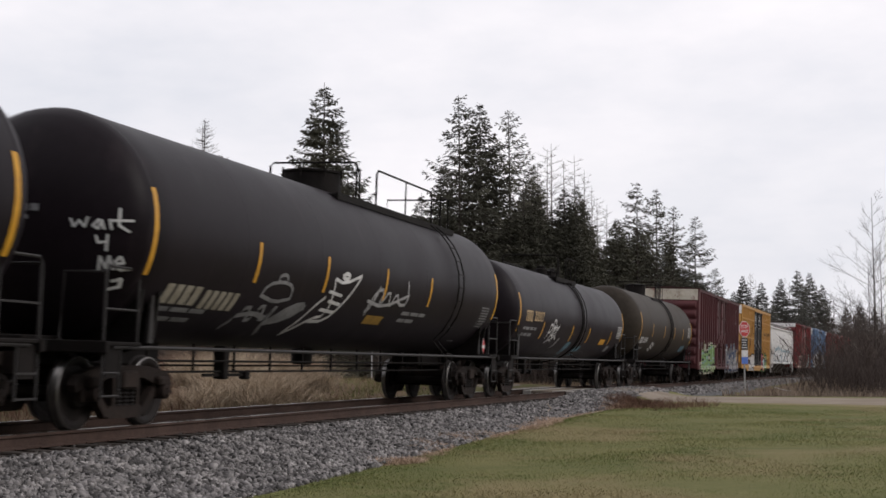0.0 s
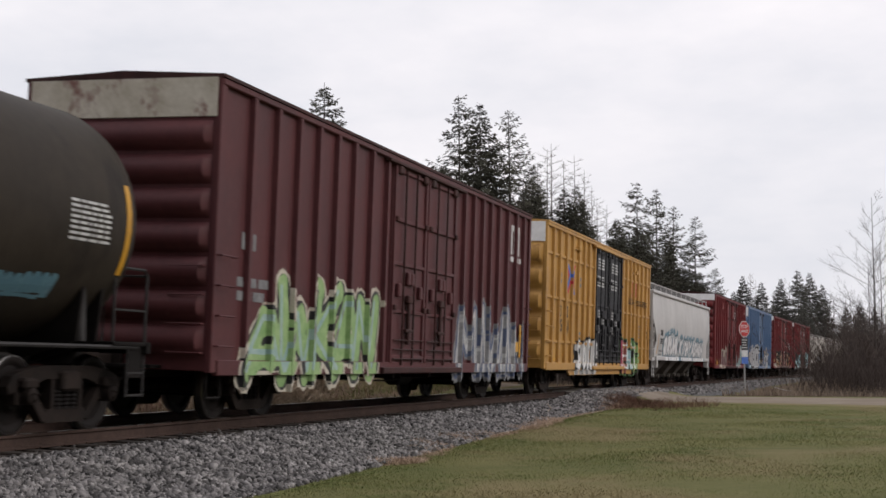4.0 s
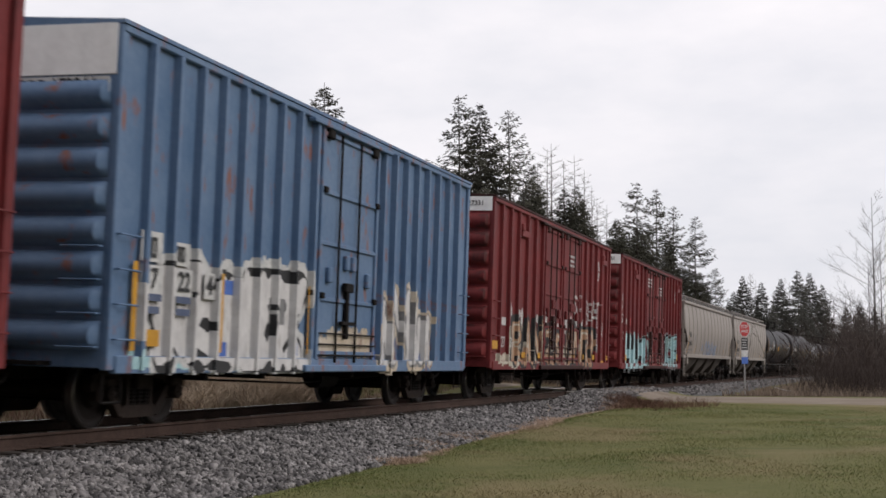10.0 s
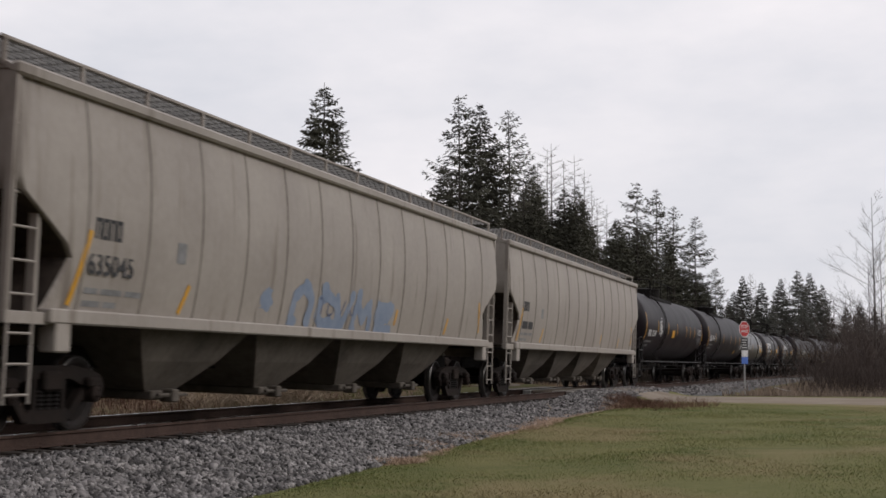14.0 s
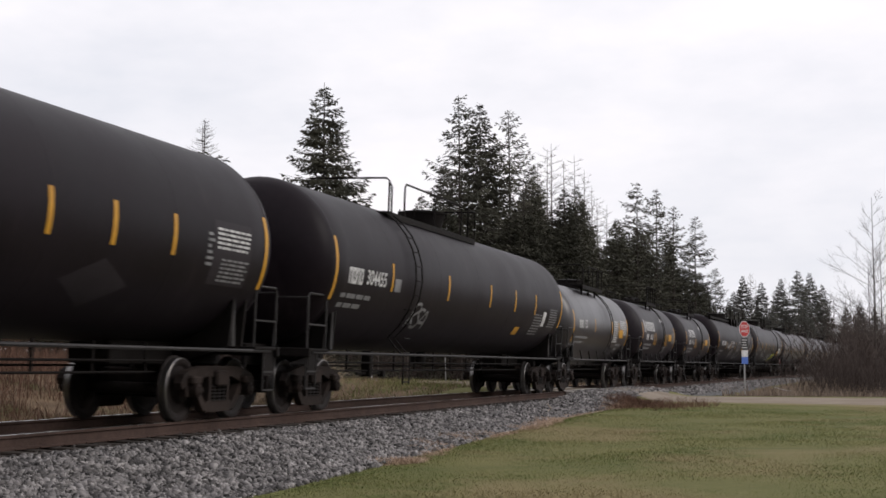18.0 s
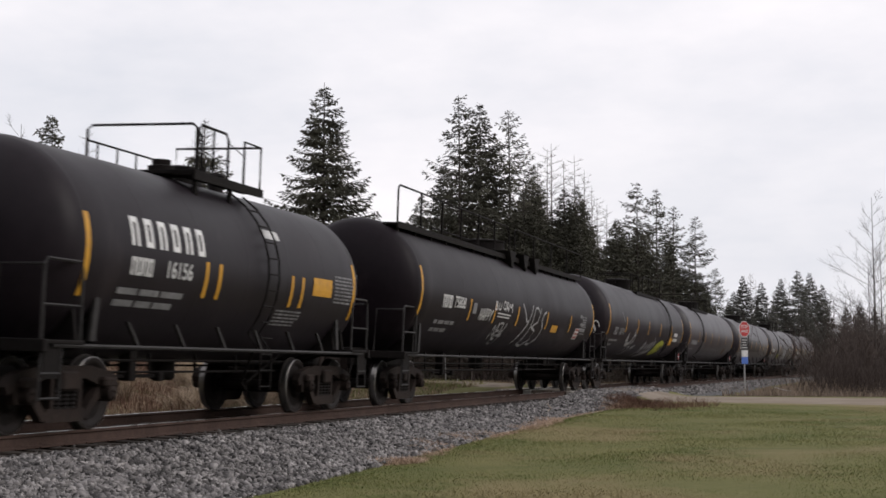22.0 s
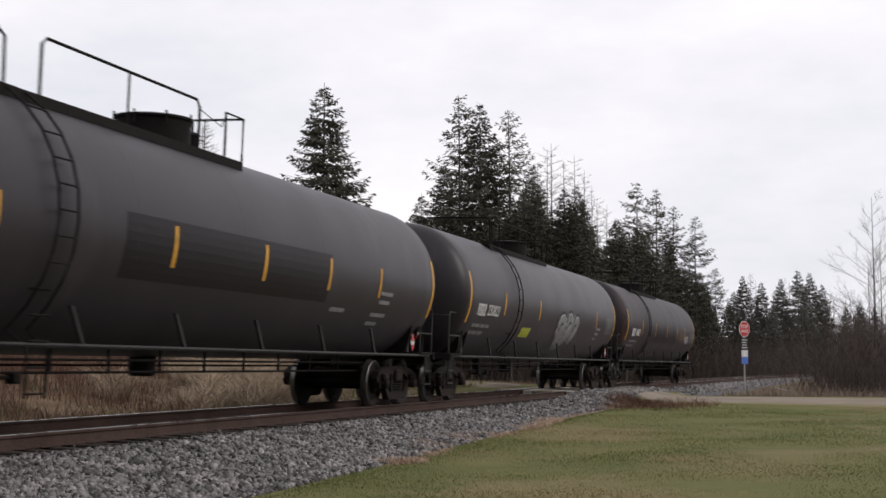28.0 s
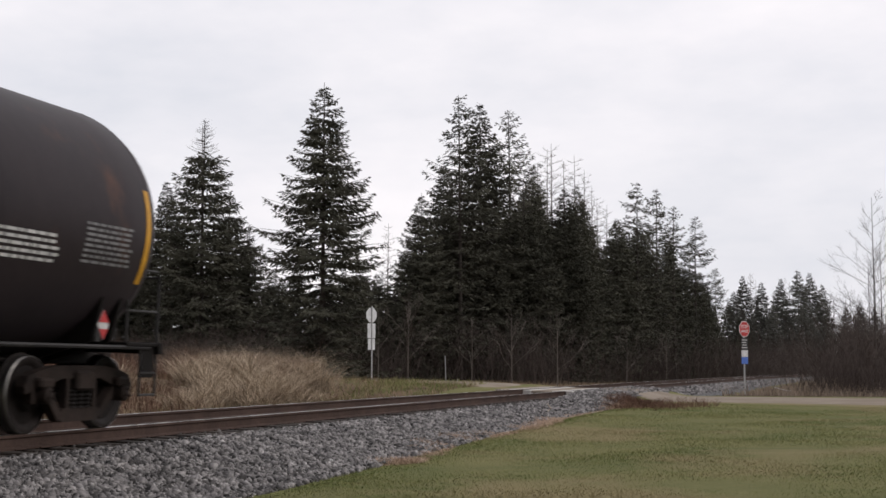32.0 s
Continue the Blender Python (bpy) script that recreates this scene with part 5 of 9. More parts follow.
def bars(car, skin, y, z, rows, material="white_paint", gap=0.17, height=0.09, name="marking"):
    """Small lettering that cannot be read: rows of short bars. rows: lists of word lengths in metres."""
    g = Geo()
    for i, words in enumerate(rows):
        yy = y
        for wlen in words:
            skin.patch(g, yy, yy + wlen, z - i * gap - height, z - i * gap)
            yy += wlen + 0.07
    part(name, g, material, car)


def number(car, skin, text, y, z, size, material="white_paint"):
    ob = part("lettering", letters(text, size, material), material, car)
    x = skin.x(z)
    tilt = 0.0 if skin.flat is not None else math.degrees(math.asin(max(-1, min(1, (z - skin.mid) / skin.radius))))
    ob.matrix_basis = Matrix.Translation((x + 0.012, y, z)) @ pose(0, 0, 0, 0, -tilt, 0)
    return ob


def initials(car, skin, y, z, count, size, material="white_paint", gap=0.0):
    """A company's initials as plain open block shapes of the letters' size."""
    wdt, bar = size * 0.56, size * 0.19
    for i in range(count):
        g = Geo()
        y0 = y + i * (wdt + size * 0.08 + gap)
        y1 = y0 + wdt
        skin.patch(g, y0, y0 + bar, z - size / 2, z + size / 2)
        skin.patch(g, y1 - bar, y1, z - size / 2, z + size / 2)
        skin.patch(g, y0 + bar, y1 - bar, z + size / 2 - bar, z + size / 2)
        if i % 2:
            skin.patch(g, y0 + bar, y1 - bar, z - size / 2, z - size / 2 + bar)
        part("company_mark", g, material, car)


# strokes of sprayed letters in a box one wide and one high
GLYPHS = {
    "A": (((0.0, 0.0), (0.42, 1.0), (0.6, 1.0), (1.0, 0.0)), ((0.22, 0.34), (0.8, 0.34))),
    "B": (((0.1, 0.0), (0.1, 1.0), (0.7, 0.95), (0.78, 0.72), (0.2, 0.52), (0.95, 0.42), (0.9, 0.08), (0.1, 0.0)),),
    "C": (((0.95, 0.85), (0.55, 1.0), (0.1, 0.75), (0.05, 0.3), (0.45, 0.0), (0.95, 0.15)),),
    "D": (((0.1, 0.0), (0.1, 1.0), (0.65, 0.95), (1.0, 0.5), (0.7, 0.05), (0.1, 0.0)),),
    "E": (((0.95, 0.98), (0.1, 0.95), (0.05, 0.5), (0.1, 0.04), (0.98, 0.0)), ((0.1, 0.5), (0.75, 0.52))),
    "G": (((0.95, 0.85), (0.55, 1.0), (0.1, 0.75), (0.05, 0.3), (0.45, 0.0), (0.95, 0.12), (0.95, 0.45), (0.6, 0.45))),
    "H": (((0.1, 0.0), (0.12, 1.0)), ((0.9, 0.0), (0.92, 0.95)), ((0.1, 0.42), (0.9, 0.46))),
    "I": (((0.5, 0.0), (0.5, 1.0)),),
    "K": (((0.1, 0.0), (0.12, 1.0)), ((0.95, 1.0), (0.2, 0.42), (1.0, 0.0))),
    "L": (((0.12, 1.0), (0.08, 0.04), (0.95, 0.0)),),
    "M": (((0.0, 0.0), (0.12, 0.98), (0.5, 0.35), (0.88, 1.0), (1.0, 0.0)),),
    "N": (((0.05, 0.0), (0.1, 0.98), (0.9, 0.02), (0.95, 1.0)),),
    "O": (((0.5, 1.0), (0.1, 0.8), (0.05, 0.25), (0.45, 0.0), (0.92, 0.2), (0.95, 0.75), (0.5, 1.0)),),
    "P": (((0.1, 0.0), (0.1, 0.95), (0.7, 1.0), (0.95, 0.72), (0.6, 0.45), (0.15, 0.42)),),
    "R": (((0.08, 0.0), (0.12, 0.95), (0.75, 1.0), (0.95, 0.7), (0.25, 0.42), (1.0, 0.0)),),
    "S": (((0.95, 0.9), (0.4, 1.0), (0.05, 0.75), (0.5, 0.52), (0.95, 0.28), (0.6, 0.0), (0.02, 0.1)),),
    "T": (((0.5, 0.0), (0.5, 1.0)), ((0.0, 0.95), (1.0, 1.0))),
    "U": (((0.08, 1.0), (0.08, 0.3), (0.45, 0.0), (0.9, 0.25), (0.92, 1.0))),
    "V": (((0.0, 1.0), (0.42, 0.0), (0.58, 0.0), (1.0, 1.0)),),
    "W": (((0.0, 1.0), (0.2, 0.0), (0.5, 0.7), (0.78, 0.0), (1.0, 1.0)),),
    "X": (((0.0, 1.0), (1.0, 0.0)), ((0.0, 0.0), (1.0, 1.0))),
    "Y": (((0.0, 1.0), (0.45, 0.45), (0.4, 0.0)), ((1.0, 1.0), (0.45, 0.45))),
    "Z": (((0.02, 0.95), (0.95, 1.0), (0.05, 0.05), (1.0, 0.0)),),
    "e": (((0.1, 0.5), (0.85, 0.62), (0.6, 1.0), (0.15, 0.8), (0.05, 0.3), (0.4, 0.0), (1.0, 0.18)),),
    "!": (((0.5, 0.36), (0.55, 1.0)), ((0.45, 0.0), (0.46, 0.04))),
    "n": (((0.0, 0.0), (0.06, 0.75), (0.5, 1.0), (0.94, 0.75), (1.0, 0.0)),),
    "i": (((0.42, 0.0), (0.5, 0.58)), ((0.58, 0.9), (0.6, 0.96))),
    "^": (((0.1, 0.0), (0.5, 1.0), (0.9, 0.0)), ((0.5, 0.0), (0.5, 0.8))),
}


def glyph_lines(key, y0, y1, z0, z1, slant=0.0):
    rows = GLYPHS[key]
    rows = (rows,) if isinstance(rows[0][0], float) else rows
    return [[(y0 + (y1 - y0) * a + slant * (b - 0.5) * (z1 - z0), z0 + (z1 - z0) * b) for a, b in ln] for ln in rows]


def stroke_field(lines, ys, zs):
    """Distance from each point of a grid to the nearest line."""
    Y, Z = np.meshgrid(ys, zs)
    best = np.full(Y.shape, 9.0)
    for ln in lines:
        for (ya, za), (yb, zb) in zip(ln[:-1], ln[1:]):
            dy, dz = yb - ya, zb - za
            k = np.clip(((Y - ya) * dy + (Z - za) * dz) / (dy * dy + dz * dz + 1e-9), 0, 1)
            best = np.minimum(best, np.hypot(Y - ya - k * dy, Z - za - k * dz))
    return best


def crossings(row, ys):
    """Stretches of y where the row of numbers is below nought."""
    inside = row < 0
    out, start = [], (ys[0] if inside[0] else None)
    for i in np.nonzero(inside[1:] != inside[:-1])[0]:
        q = ys[i] + (ys[i + 1] - ys[i]) * row[i] / (row[i] - row[i + 1])
        if start is None:
            start = q
        else:
            out.append((start, q))
            start = None
    if start is not None:
        out.append((start, ys[-1]))
    return out


def fill_field(skin, geo, D, ys, zs, lift):
    """Paint where D is below nought, row by row."""
    runs = [crossings(row, ys) for row in D]
    for i in range(len(zs) - 1):
        lo, hi = runs[i], runs[i + 1]
        if len(lo) != len(hi) or any(a[1] < b[0] or b[1] < a[0] for a, b in zip(lo, hi)):
            lo = hi = crossings((D[i] + D[i + 1]) / 2, ys)
        for a, b in zip(lo, hi):
            skin.spans(geo, [(zs[i], a[0], a[1]), (zs[i + 1], b[0], b[1])], lift)


def sprayed_word(car, skin, rows, wide, fill, outline="black_paint", edge=0.05, halo=None, cloud=0.2, slant=0.0, shine=None, seed=1, foot=None, rough=0.0, drop=(0.0, 0.0)):
    """Sprayed fat letters. rows: (letter, y0, y1, z0, z1[, fill]); the outline, the cloud behind and a drop shadow follow the strokes."""
    every = [glyph_lines(row[0], *row[1:5], slant) for row in rows]
    y_lo, y_hi = min(r[1] for r in rows) - 0.6, max(r[2] for r in rows) + 0.6
    z_lo, z_hi = min(r[3] for r in rows) - 0.3, max(r[4] for r in rows) + 0.45
    if foot is not None:
        z_lo = foot
    ys, zs = np.arange(y_lo, y_hi, 0.03), np.arange(z_lo, z_hi, 0.03)
    D = stroke_field([ln for lines in every for ln in lines], ys, zs)
    wob = np.array([[noise.noise((y * 2.1, z * 2.1, seed)) + 0.6 * noise.noise((y * 6.3, z * 6.3, seed)) for y in ys] for z in zs])
    if halo:
        g = Geo()
        fill_field(skin, g, D - wide / 2 - edge - cloud * (0.55 + 0.8 * wob), ys, zs, 0.004)
        part("graffiti", g, halo, car, "soft sprayed cloud behind the letters")
    g = Geo()
    D2 = D - wide / 2 - edge
    if drop[0] or drop[1]:
        far = stroke_field([[(a + drop[0], b + drop[1]) for a, b in ln] for lines in every for ln in lines], ys, zs)
        D2 = np.minimum(D2, far - wide / 2 - edge)
    fill_field(skin, g, D2 - 0.02 * wob, ys, zs, 0.0065)
    part("graffiti", g, outline, car)
    for k, (row, lines) in enumerate(zip(rows, every)):
        a, b = row[1] - 0.5, row[2] + 0.5
        yy, zz = np.arange(a, b, 0.025), np.arange(max(z_lo, row[3] - 0.25), row[4] + 0.25, 0.025)
        d = stroke_field(lines, yy, zz)
        if rough:
            d = d + rough * np.array([[noise.noise((y * 3.0, z * 3.0, seed + 5)) for y in yy] for z in zz])
        g = Geo()
        fill_field(skin, g, d - wide / 2, yy, zz, 0.0085 + 0.0008 * (k % 3))
        if g.v:
            part("graffiti_letter", g, row[5] if len(row) > 5 else fill, car)
        if shine:
            g = Geo()
            fill_field(skin, g, stroke_field([[(p - wide * 0.22, q + wide * 0.1) for p, q in ln] for ln in lines], yy, zz) - wide * 0.12, yy, zz, 0.0115)
            if g.v:
                part("graffiti_shine", g, shine, car)


def handwriting(car, skin, rows, wide, material, slant=0.2):
    """Thin sprayed letters, one part a letter. rows: (letter, y0, y1, z0, z1)."""
    for k, row in enumerate(rows):
        g = Geo()
        if skin.flat is not None:
            ys, zs = np.arange(row[1] - 0.3, row[2] + 0.3, 0.02), np.arange(row[3] - 0.1, row[4] + 0.1, 0.02)
            fill_field(skin, g, stroke_field(glyph_lines(row[0], *row[1:5], slant), ys, zs) - wide / 2, ys, zs, 0.007 + 0.0006 * (k % 3))
            part("graffiti_letter", g, material, car)
            continue
        for lines in glyph_lines(row[0], *row[1:5], slant):
            soft = [lines[0]]
            for p, q in zip(lines[:-1], lines[1:]):
                soft += [(p[0] * 0.8 + q[0] * 0.2, p[1] * 0.8 + q[1] * 0.2), (p[0] * 0.2 + q[0] * 0.8, p[1] * 0.2 + q[1] * 0.8)]
            soft.append(lines[-1])
            skin.stroke(g, soft, wide, 0.007 + 0.0006 * (k % 3))
        part("graffiti_letter", g, material, car)


def spread(text, y0, y1, z0, z1, gap=0.12, tilt=0.0):
    """Letters of a word set side by side between two places."""
    n = len(text)
    step = (y1 - y0) / n
    return [(c, y0 + step * i, y0 + step * (i + 1) - gap * step, z0 + tilt * (i % 2), z1 - tilt * ((i + 1) % 2)) for i, c in enumerate(text) if c != " "]


def end_number(car, text, half, z, size, x=-0.9, material="black_paint", out=0.06):
    """A number on the front end of a car."""
    ob = part("lettering", letters(text, size, material), material, car)
    ob.matrix_basis = Matrix.Translation((x, -half - out, z)) @ pose(0, 0, 0, 0, 0, -90)


def wash(car, skin, y0, y1, z0, z1, material, seed, rough=0.25, name="graffiti"):
    """A loose patch of sprayed or smeared paint with a ragged top and drips."""
    r = random.Random(seed)
    g = Geo()
    n = max(3, int((y1 - y0) / 0.16))
    w = (y1 - y0) / n
    t = 0.5
    for i in range(n):
        t = min(1.0, max(0.0, t + r.uniform(-0.4, 0.4)))
        a, b = z0 + (z1 - z0) * rough * 0.4 * r.random(), z1 - (z1 - z0) * rough * t
        ya = y0 + i * w
        skin.spans(g, [(a, ya, ya + w), ((a + b) / 2, ya, ya + w), (b - 0.05, ya, ya + w), (b, ya + w * 0.25, ya + w * 0.75)], 0.0025)
    part(name, g, material, car)


def ladder(car, x, y, z0, z1, wide, along="y", n=6, material="under", name="ladder"):
    g = Geo()
    for q in (-0.5, 0.5):
        a = (x, y + q * wide, z0) if along == "y" else (x + q * wide, y, z0)
        b = (a[0], a[1], z1)
        g.rod([a, b], 0.018, 5)
    for i in range(n):
        z = z0 + (z1 - z0) * (i + 0.5) / n
        a = (x, y - wide / 2, z) if along == "y" else (x - wide / 2, y, z)
        b = (x, y + wide / 2, z) if along == "y" else (x + wide / 2, y, z)
        g.rod([a, b], 0.013, 5)
    return part(name, g, material, car)


CARS = []


def rolling(name, label, category, u0, u1):
    """A car between two places along the train; its origin is on the rails at its middle."""
    car = thing(name, label, category, "cars of the train")
    CARS.append((car, (u0 + u1) / 2))
    return car, (u1 - u0) / 2


# ---- tank car ----
def head_bulge(x, z, L, head, mid, radius):
    """How far along the car the front head stands at a point of its face."""
    rr = min(1.0, math.hypot(x, z - mid) / radius)
    return -L + head * (1 - math.sqrt(max(0.0, 1 - rr ** 2.2))) - 0.008


def tank_car(label, u0, u1, radius, mid, body="tank_black", deck=(-5.3, 1.3), near=(-4.4, -0.3), cross=-5.3, low=1.2, dome=0.0, hat=(0.55, 0.36), rail_h=0.71, deck_z=-0.17, ladder_y=None,
             strips=(), strip_z=(2.05, 2.65), bands=(), full_walk=False, braces=False, far_rail=True, funnel=False, placards=(False, False), gear=0.38, valve=False, head_marks=True, flare=False):
    """u0, u1: the two painted head strips along the train."""
    car, half = rolling("tank_car", label, "tank car", u0, u1)
    L = half + 0.74
    head = 0.66
    prof = [(-L + head * (1 - math.cos(a)), radius * math.sin(a) ** 0.9) for a in (0.04, 0.2, 0.4, 0.62, 0.85, 1.1, 1.35, 1.57)]
    prof = [(t, min(radius, r)) for t, r in prof]
    prof = prof + [(y, radius) for y in np.linspace(-L + head + 0.6, L - head - 0.6, 9)] + [(-t, r) for t, r in reversed(prof)]
    shell = Geo().lathe(prof, (0, 0, mid), "y", 56)
    shell.f.append(tuple(range(56)))
    shell.f.append(tuple(len(shell.v) - 56 + i for i in range(56)))
    barrel = part("tank", shell, body, car, "", True)
    seams = [-L + head + 0.02, L - head - 0.02] + [(-L + head) + (2 * (L - head)) * i / 6 for i in range(1, 6)]
    for y in seams:
        g = Geo().lathe([(y - 0.02, radius + 0.001), (y, radius + 0.0035), (y + 0.02, radius + 0.001)], (0, 0, mid), "y", 56)
        part("weld_seam", g, body, barrel, "", True)
    for y in bands:
        g = Geo().lathe([(y - 0.10, radius + 0.004), (y - 0.09, radius + 0.028), (y + 0.09, radius + 0.028), (y + 0.10, radius + 0.004)], (0, 0, mid), "y", 56)
        part("girth_band", g, "under", barrel, "", True)
    skin = Skin(radius=radius, mid=mid)
    # centre sill, saddles and end platforms
    for way in (-1, 1):
        a, b = sorted((way * (L + 0.30), way * (L - 3.2)))
        part("stub_sill", Geo().box(-0.33, 0.33, a, b, 0.80, 1.16, 0.02), "under", car)
    for way in (-1, 1):
        yb = way * (half - gear)
        g = Geo()
        for q in (-0.22, 0.22):
            ring = [(math.cos(a) * (radius + 0.01), mid + math.sin(a) * (radius + 0.01)) for a in [math.radians(-148 + i * 116 / 12) for i in range(13)]]
            out = [(x, z) for x, z in ring] + [(1.22, 1.10), (0.4, 0.84), (-0.4, 0.84), (-1.22, 1.10)]
            g.prism(out, yb + q - 0.03, yb + q + 0.03)
        part("saddle", g, "under", car)
        ye = way * (L + 0.10)
        a, b = sorted((ye, way * (L - 0.75)))
        deckg = Geo().box(-1.38, 1.38, a, b, 1.055, 1.105, 0.01).box(-1.40, 1.40, ye - 0.05, ye + 0.05, 0.96, 1.11, 0.01)
        part("end_platform", deckg, "under", car)
        for sx in (-1, 1):
            x = sx * 1.33
            yi = way * (L - 0.15)
            g = Geo().rod([(x, ye, 1.1), (x, ye, 1.95), (x, ye - way * 0.06, 2.02), (x, yi - way * 0.5, 2.02), (x, yi - way * 0.56, 1.95), (x, yi - way * 0.56, 1.1)], 0.02, 6)
            g.rod([(x, ye, 1.5), (x, yi - way * 0.56, 1.5)], 0.016, 5)
            part("end_handrail", g, "worn_grey", car)
            g = Geo().rod([(x, ye, 1.1), (x, ye, 0.42)], 0.018, 5).rod([(x, ye - way * 0.42, 1.1), (x, ye - way * 0.42, 0.42)], 0.018, 5)
            for zz in (0.44, 0.72):
                g.rod([(x, ye, zz), (x, ye - way * 0.42, zz)], 0.016, 5)
            part("end_step", g, "worn_grey", car)
            part("grab_rail", Geo().rod([(sx * 1.33, ye, 1.95), (sx * 0.75, ye, 1.95), (sx * 0.72, ye, 1.1)], 0.018, 5), "worn_grey", car)
        a, b = sorted((ye - way * 0.06, ye - way * 0.38))
        part("step_panel", Geo().box(1.315, 1.335, a, b, 0.66, 1.06, 0.004), "under", car)
        coupler(car, way * (L + 0.25), way)
        bogie(car, yb)
        post = Geo().slab([(yb - way * 0.05, 1.1), (yb - way * 0.17, 1.1), (yb - way * 0.25, mid - radius * 0.42), (yb - way * 0.13, mid - radius * 0.42)], 1.19, 1.24)
        part("jacking_post", post, "worn_grey", car)
    # side sill rail with its braces
    for sx in (-1, 1):
        part("side_rail", Geo().rod([(sx * 1.34, -L + 0.1, 1.04), (sx * 1.34, L - 0.1, 1.04)], 0.028, 6), "worn_grey", car)
    if braces:
        for i in range(6):
            y = -half * 0.70 + i * half * 0.28
            for sx in (-1, 1):
                g = Geo().slab([(y, 1.03), (y + 0.06, 1.03), (y - 0.25, mid - radius * 0.62), (y - 0.31, mid - radius * 0.62)], sx * 1.32 - 0.02, sx * 1.32 + 0.02)
                part("brace", g, "worn_grey", car)
    # brake rods and pipes slung below the tank
    g = Geo()
    for x, z in ((0.62, 0.86), (0.55, 0.70), (-0.5, 0.76)):
        g.rod([(x, -half + 1.2, z), (x, half - 1.2, z)], 0.018, 5)
    for i in range(int(half * 1.3)):
        y = -half + 1.7 + i * 1.42
        if y < half - 1.5:
            g.box(0.535, 0.565, y - 0.02, y + 0.02, 0.68, 1.12)
    part("brake_rigging", g, "under", car)
    g = Geo().lathe([(-half * 0.62 - 0.45, 0.05), (-half * 0.62 - 0.42, 0.2), (-half * 0.62 + 0.42, 0.2), (-half * 0.62 + 0.45, 0.05)], (-0.62, 0, 0.90), "y", 14)
    part("air_tank", g, "under", car, "", True)
    g = Geo().box(0.42, 0.62, -half * 0.62 + 0.75, -half * 0.62 + 0.93, 0.58, 1.1, 0.02).box(0.5, 0.54, -half * 0.62 + 0.2, -half * 0.62 + 1.75, 0.62, 0.67, 0.01).box(0.46, 0.6, -half * 0.62 + 1.62, -half * 0.62 + 1.78, 0.57, 0.70, 0.02)
    part("brake_valve", g, "under", car)
    g = Geo().lathe([(mid - radius - 0.28, 0.16), (mid - radius - 0.24, 0.2), (mid - radius + 0.1, 0.2)], (0, 0, 0), "z", 14)
    part("bottom_outlet", g, "under", car, "", True)
    # handbrake wheel on the front end
    g = Geo().lathe([(-L - 0.06, 0.24), (-L - 0.03, 0.27), (-L - 0.0, 0.24)], (-0.62, 0, 2.2), "y", 20).rod([(-0.62, -L - 0.03, 1.1), (-0.62, -L - 0.03, 2.2)], 0.03, 6)
    part("hand_brake", g, "under", car)
    top = mid + radius
    # platform on top with its railing
    d0, d1 = deck
    dome_y = dome
    if full_walk:
        d0, d1 = -half - 0.15, half + 0.35
    zp = top + deck_z
    for sx in ((1,) if full_walk else (-1, 1)):
        xa, xb = sorted((sx * 0.55, sx * 0.90))
        g = Geo().box(xa, xb, d0, d1, zp - 0.05, zp, 0.005).box(sx * 0.89 - 0.02, sx * 0.89 + 0.02, d0, d1, zp - 0.11, zp + 0.02)
        for i in range(int((d1 - d0) / 1.15) + 1):
            y = d0 + 0.15 + i * 1.15
            if y < d1:
                g.box(sx * 0.84 - 0.03, sx * 0.84 + 0.03, y - 0.03, y + 0.03, mid + math.sqrt(radius ** 2 - 0.84 ** 2) - 0.05, zp)
        part("walkway", g, "under", car)
    zr = zp + rail_h
    if full_walk:
        g = Geo()
        for a, b, n in ((d0, -0.15, 6), (0.45, d1, 4)):
            g.rod([(0.89, a, zp), (0.89, a, zr - 0.12), (0.89, a + 0.04, zr - 0.03), (0.89, a + 0.12, zr), (0.89, b - 0.3, zr), (0.89, b - 0.1, zr - 0.06), (0.89, b, zr - 0.2), (0.89, b, zp)], 0.021, 6)
            for i in range(1, n):
                y = a + (b - a) * i / n
                g.rod([(0.89, y, zp), (0.89, y, zr)], 0.024, 5)
        g.rod([(-0.55, -2.6, zp), (-0.55, -2.6, zr - 0.25), (-0.55, 0.9, zr - 0.25), (-0.55, 1.1, zr - 0.4), (-0.55, 1.1, zp)], 0.02, 5)
        part("top_handrail", g, "under", car)
    else:
        part("walkway", Geo().box(-0.9, 0.9, min(cross, near[0]) - 0.05, min(cross, near[0]) + 0.45, zp - 0.03, zp + 0.03, 0.005), "under", car)
        g = Geo().rod([(-0.89, cross, zp), (-0.89, cross, zr - 0.06), (-0.82, cross, zr), (0.82, cross, zr), (0.89, cross, zr - 0.06), (0.89, cross, zp)], 0.021, 6)
        g.rod([(0.89, cross, zr - 0.08), (0.89, cross + 0.16, zr - 0.16), (0.89, cross + 0.18, zp)], 0.02, 6)
        part("top_handrail", g, "under", car)
        g = Geo().rod([(0.89, near[0], zp), (0.89, near[0], zr - 0.08), (0.89, near[0] + 0.1, zr), (0.89, near[1] - 0.1, zr), (0.89, near[1], zr - 0.1), (0.89, near[1], zp)], 0.021, 6)
        n = max(2, int((near[1] - near[0]) / 1.5))
        for i in range(1, n):
            y = near[0] + (near[1] - near[0]) * i / n
            g.rod([(0.89, y, zp), (0.89, y, zr)], 0.017, 5)
        part("top_handrail", g, "under", car)
        if low is not None:
            g = Geo().rod([(0.89, low - 0.62, zp), (0.89, low - 0.62, zr - 0.02), (0.89, low, zr - 0.02), (0.89, low, zp)], 0.02, 6)
            g.rod([(0.89, low, zr - 0.02), (-0.6, low, zr - 0.02), (-0.6, low, zp)], 0.02, 6)
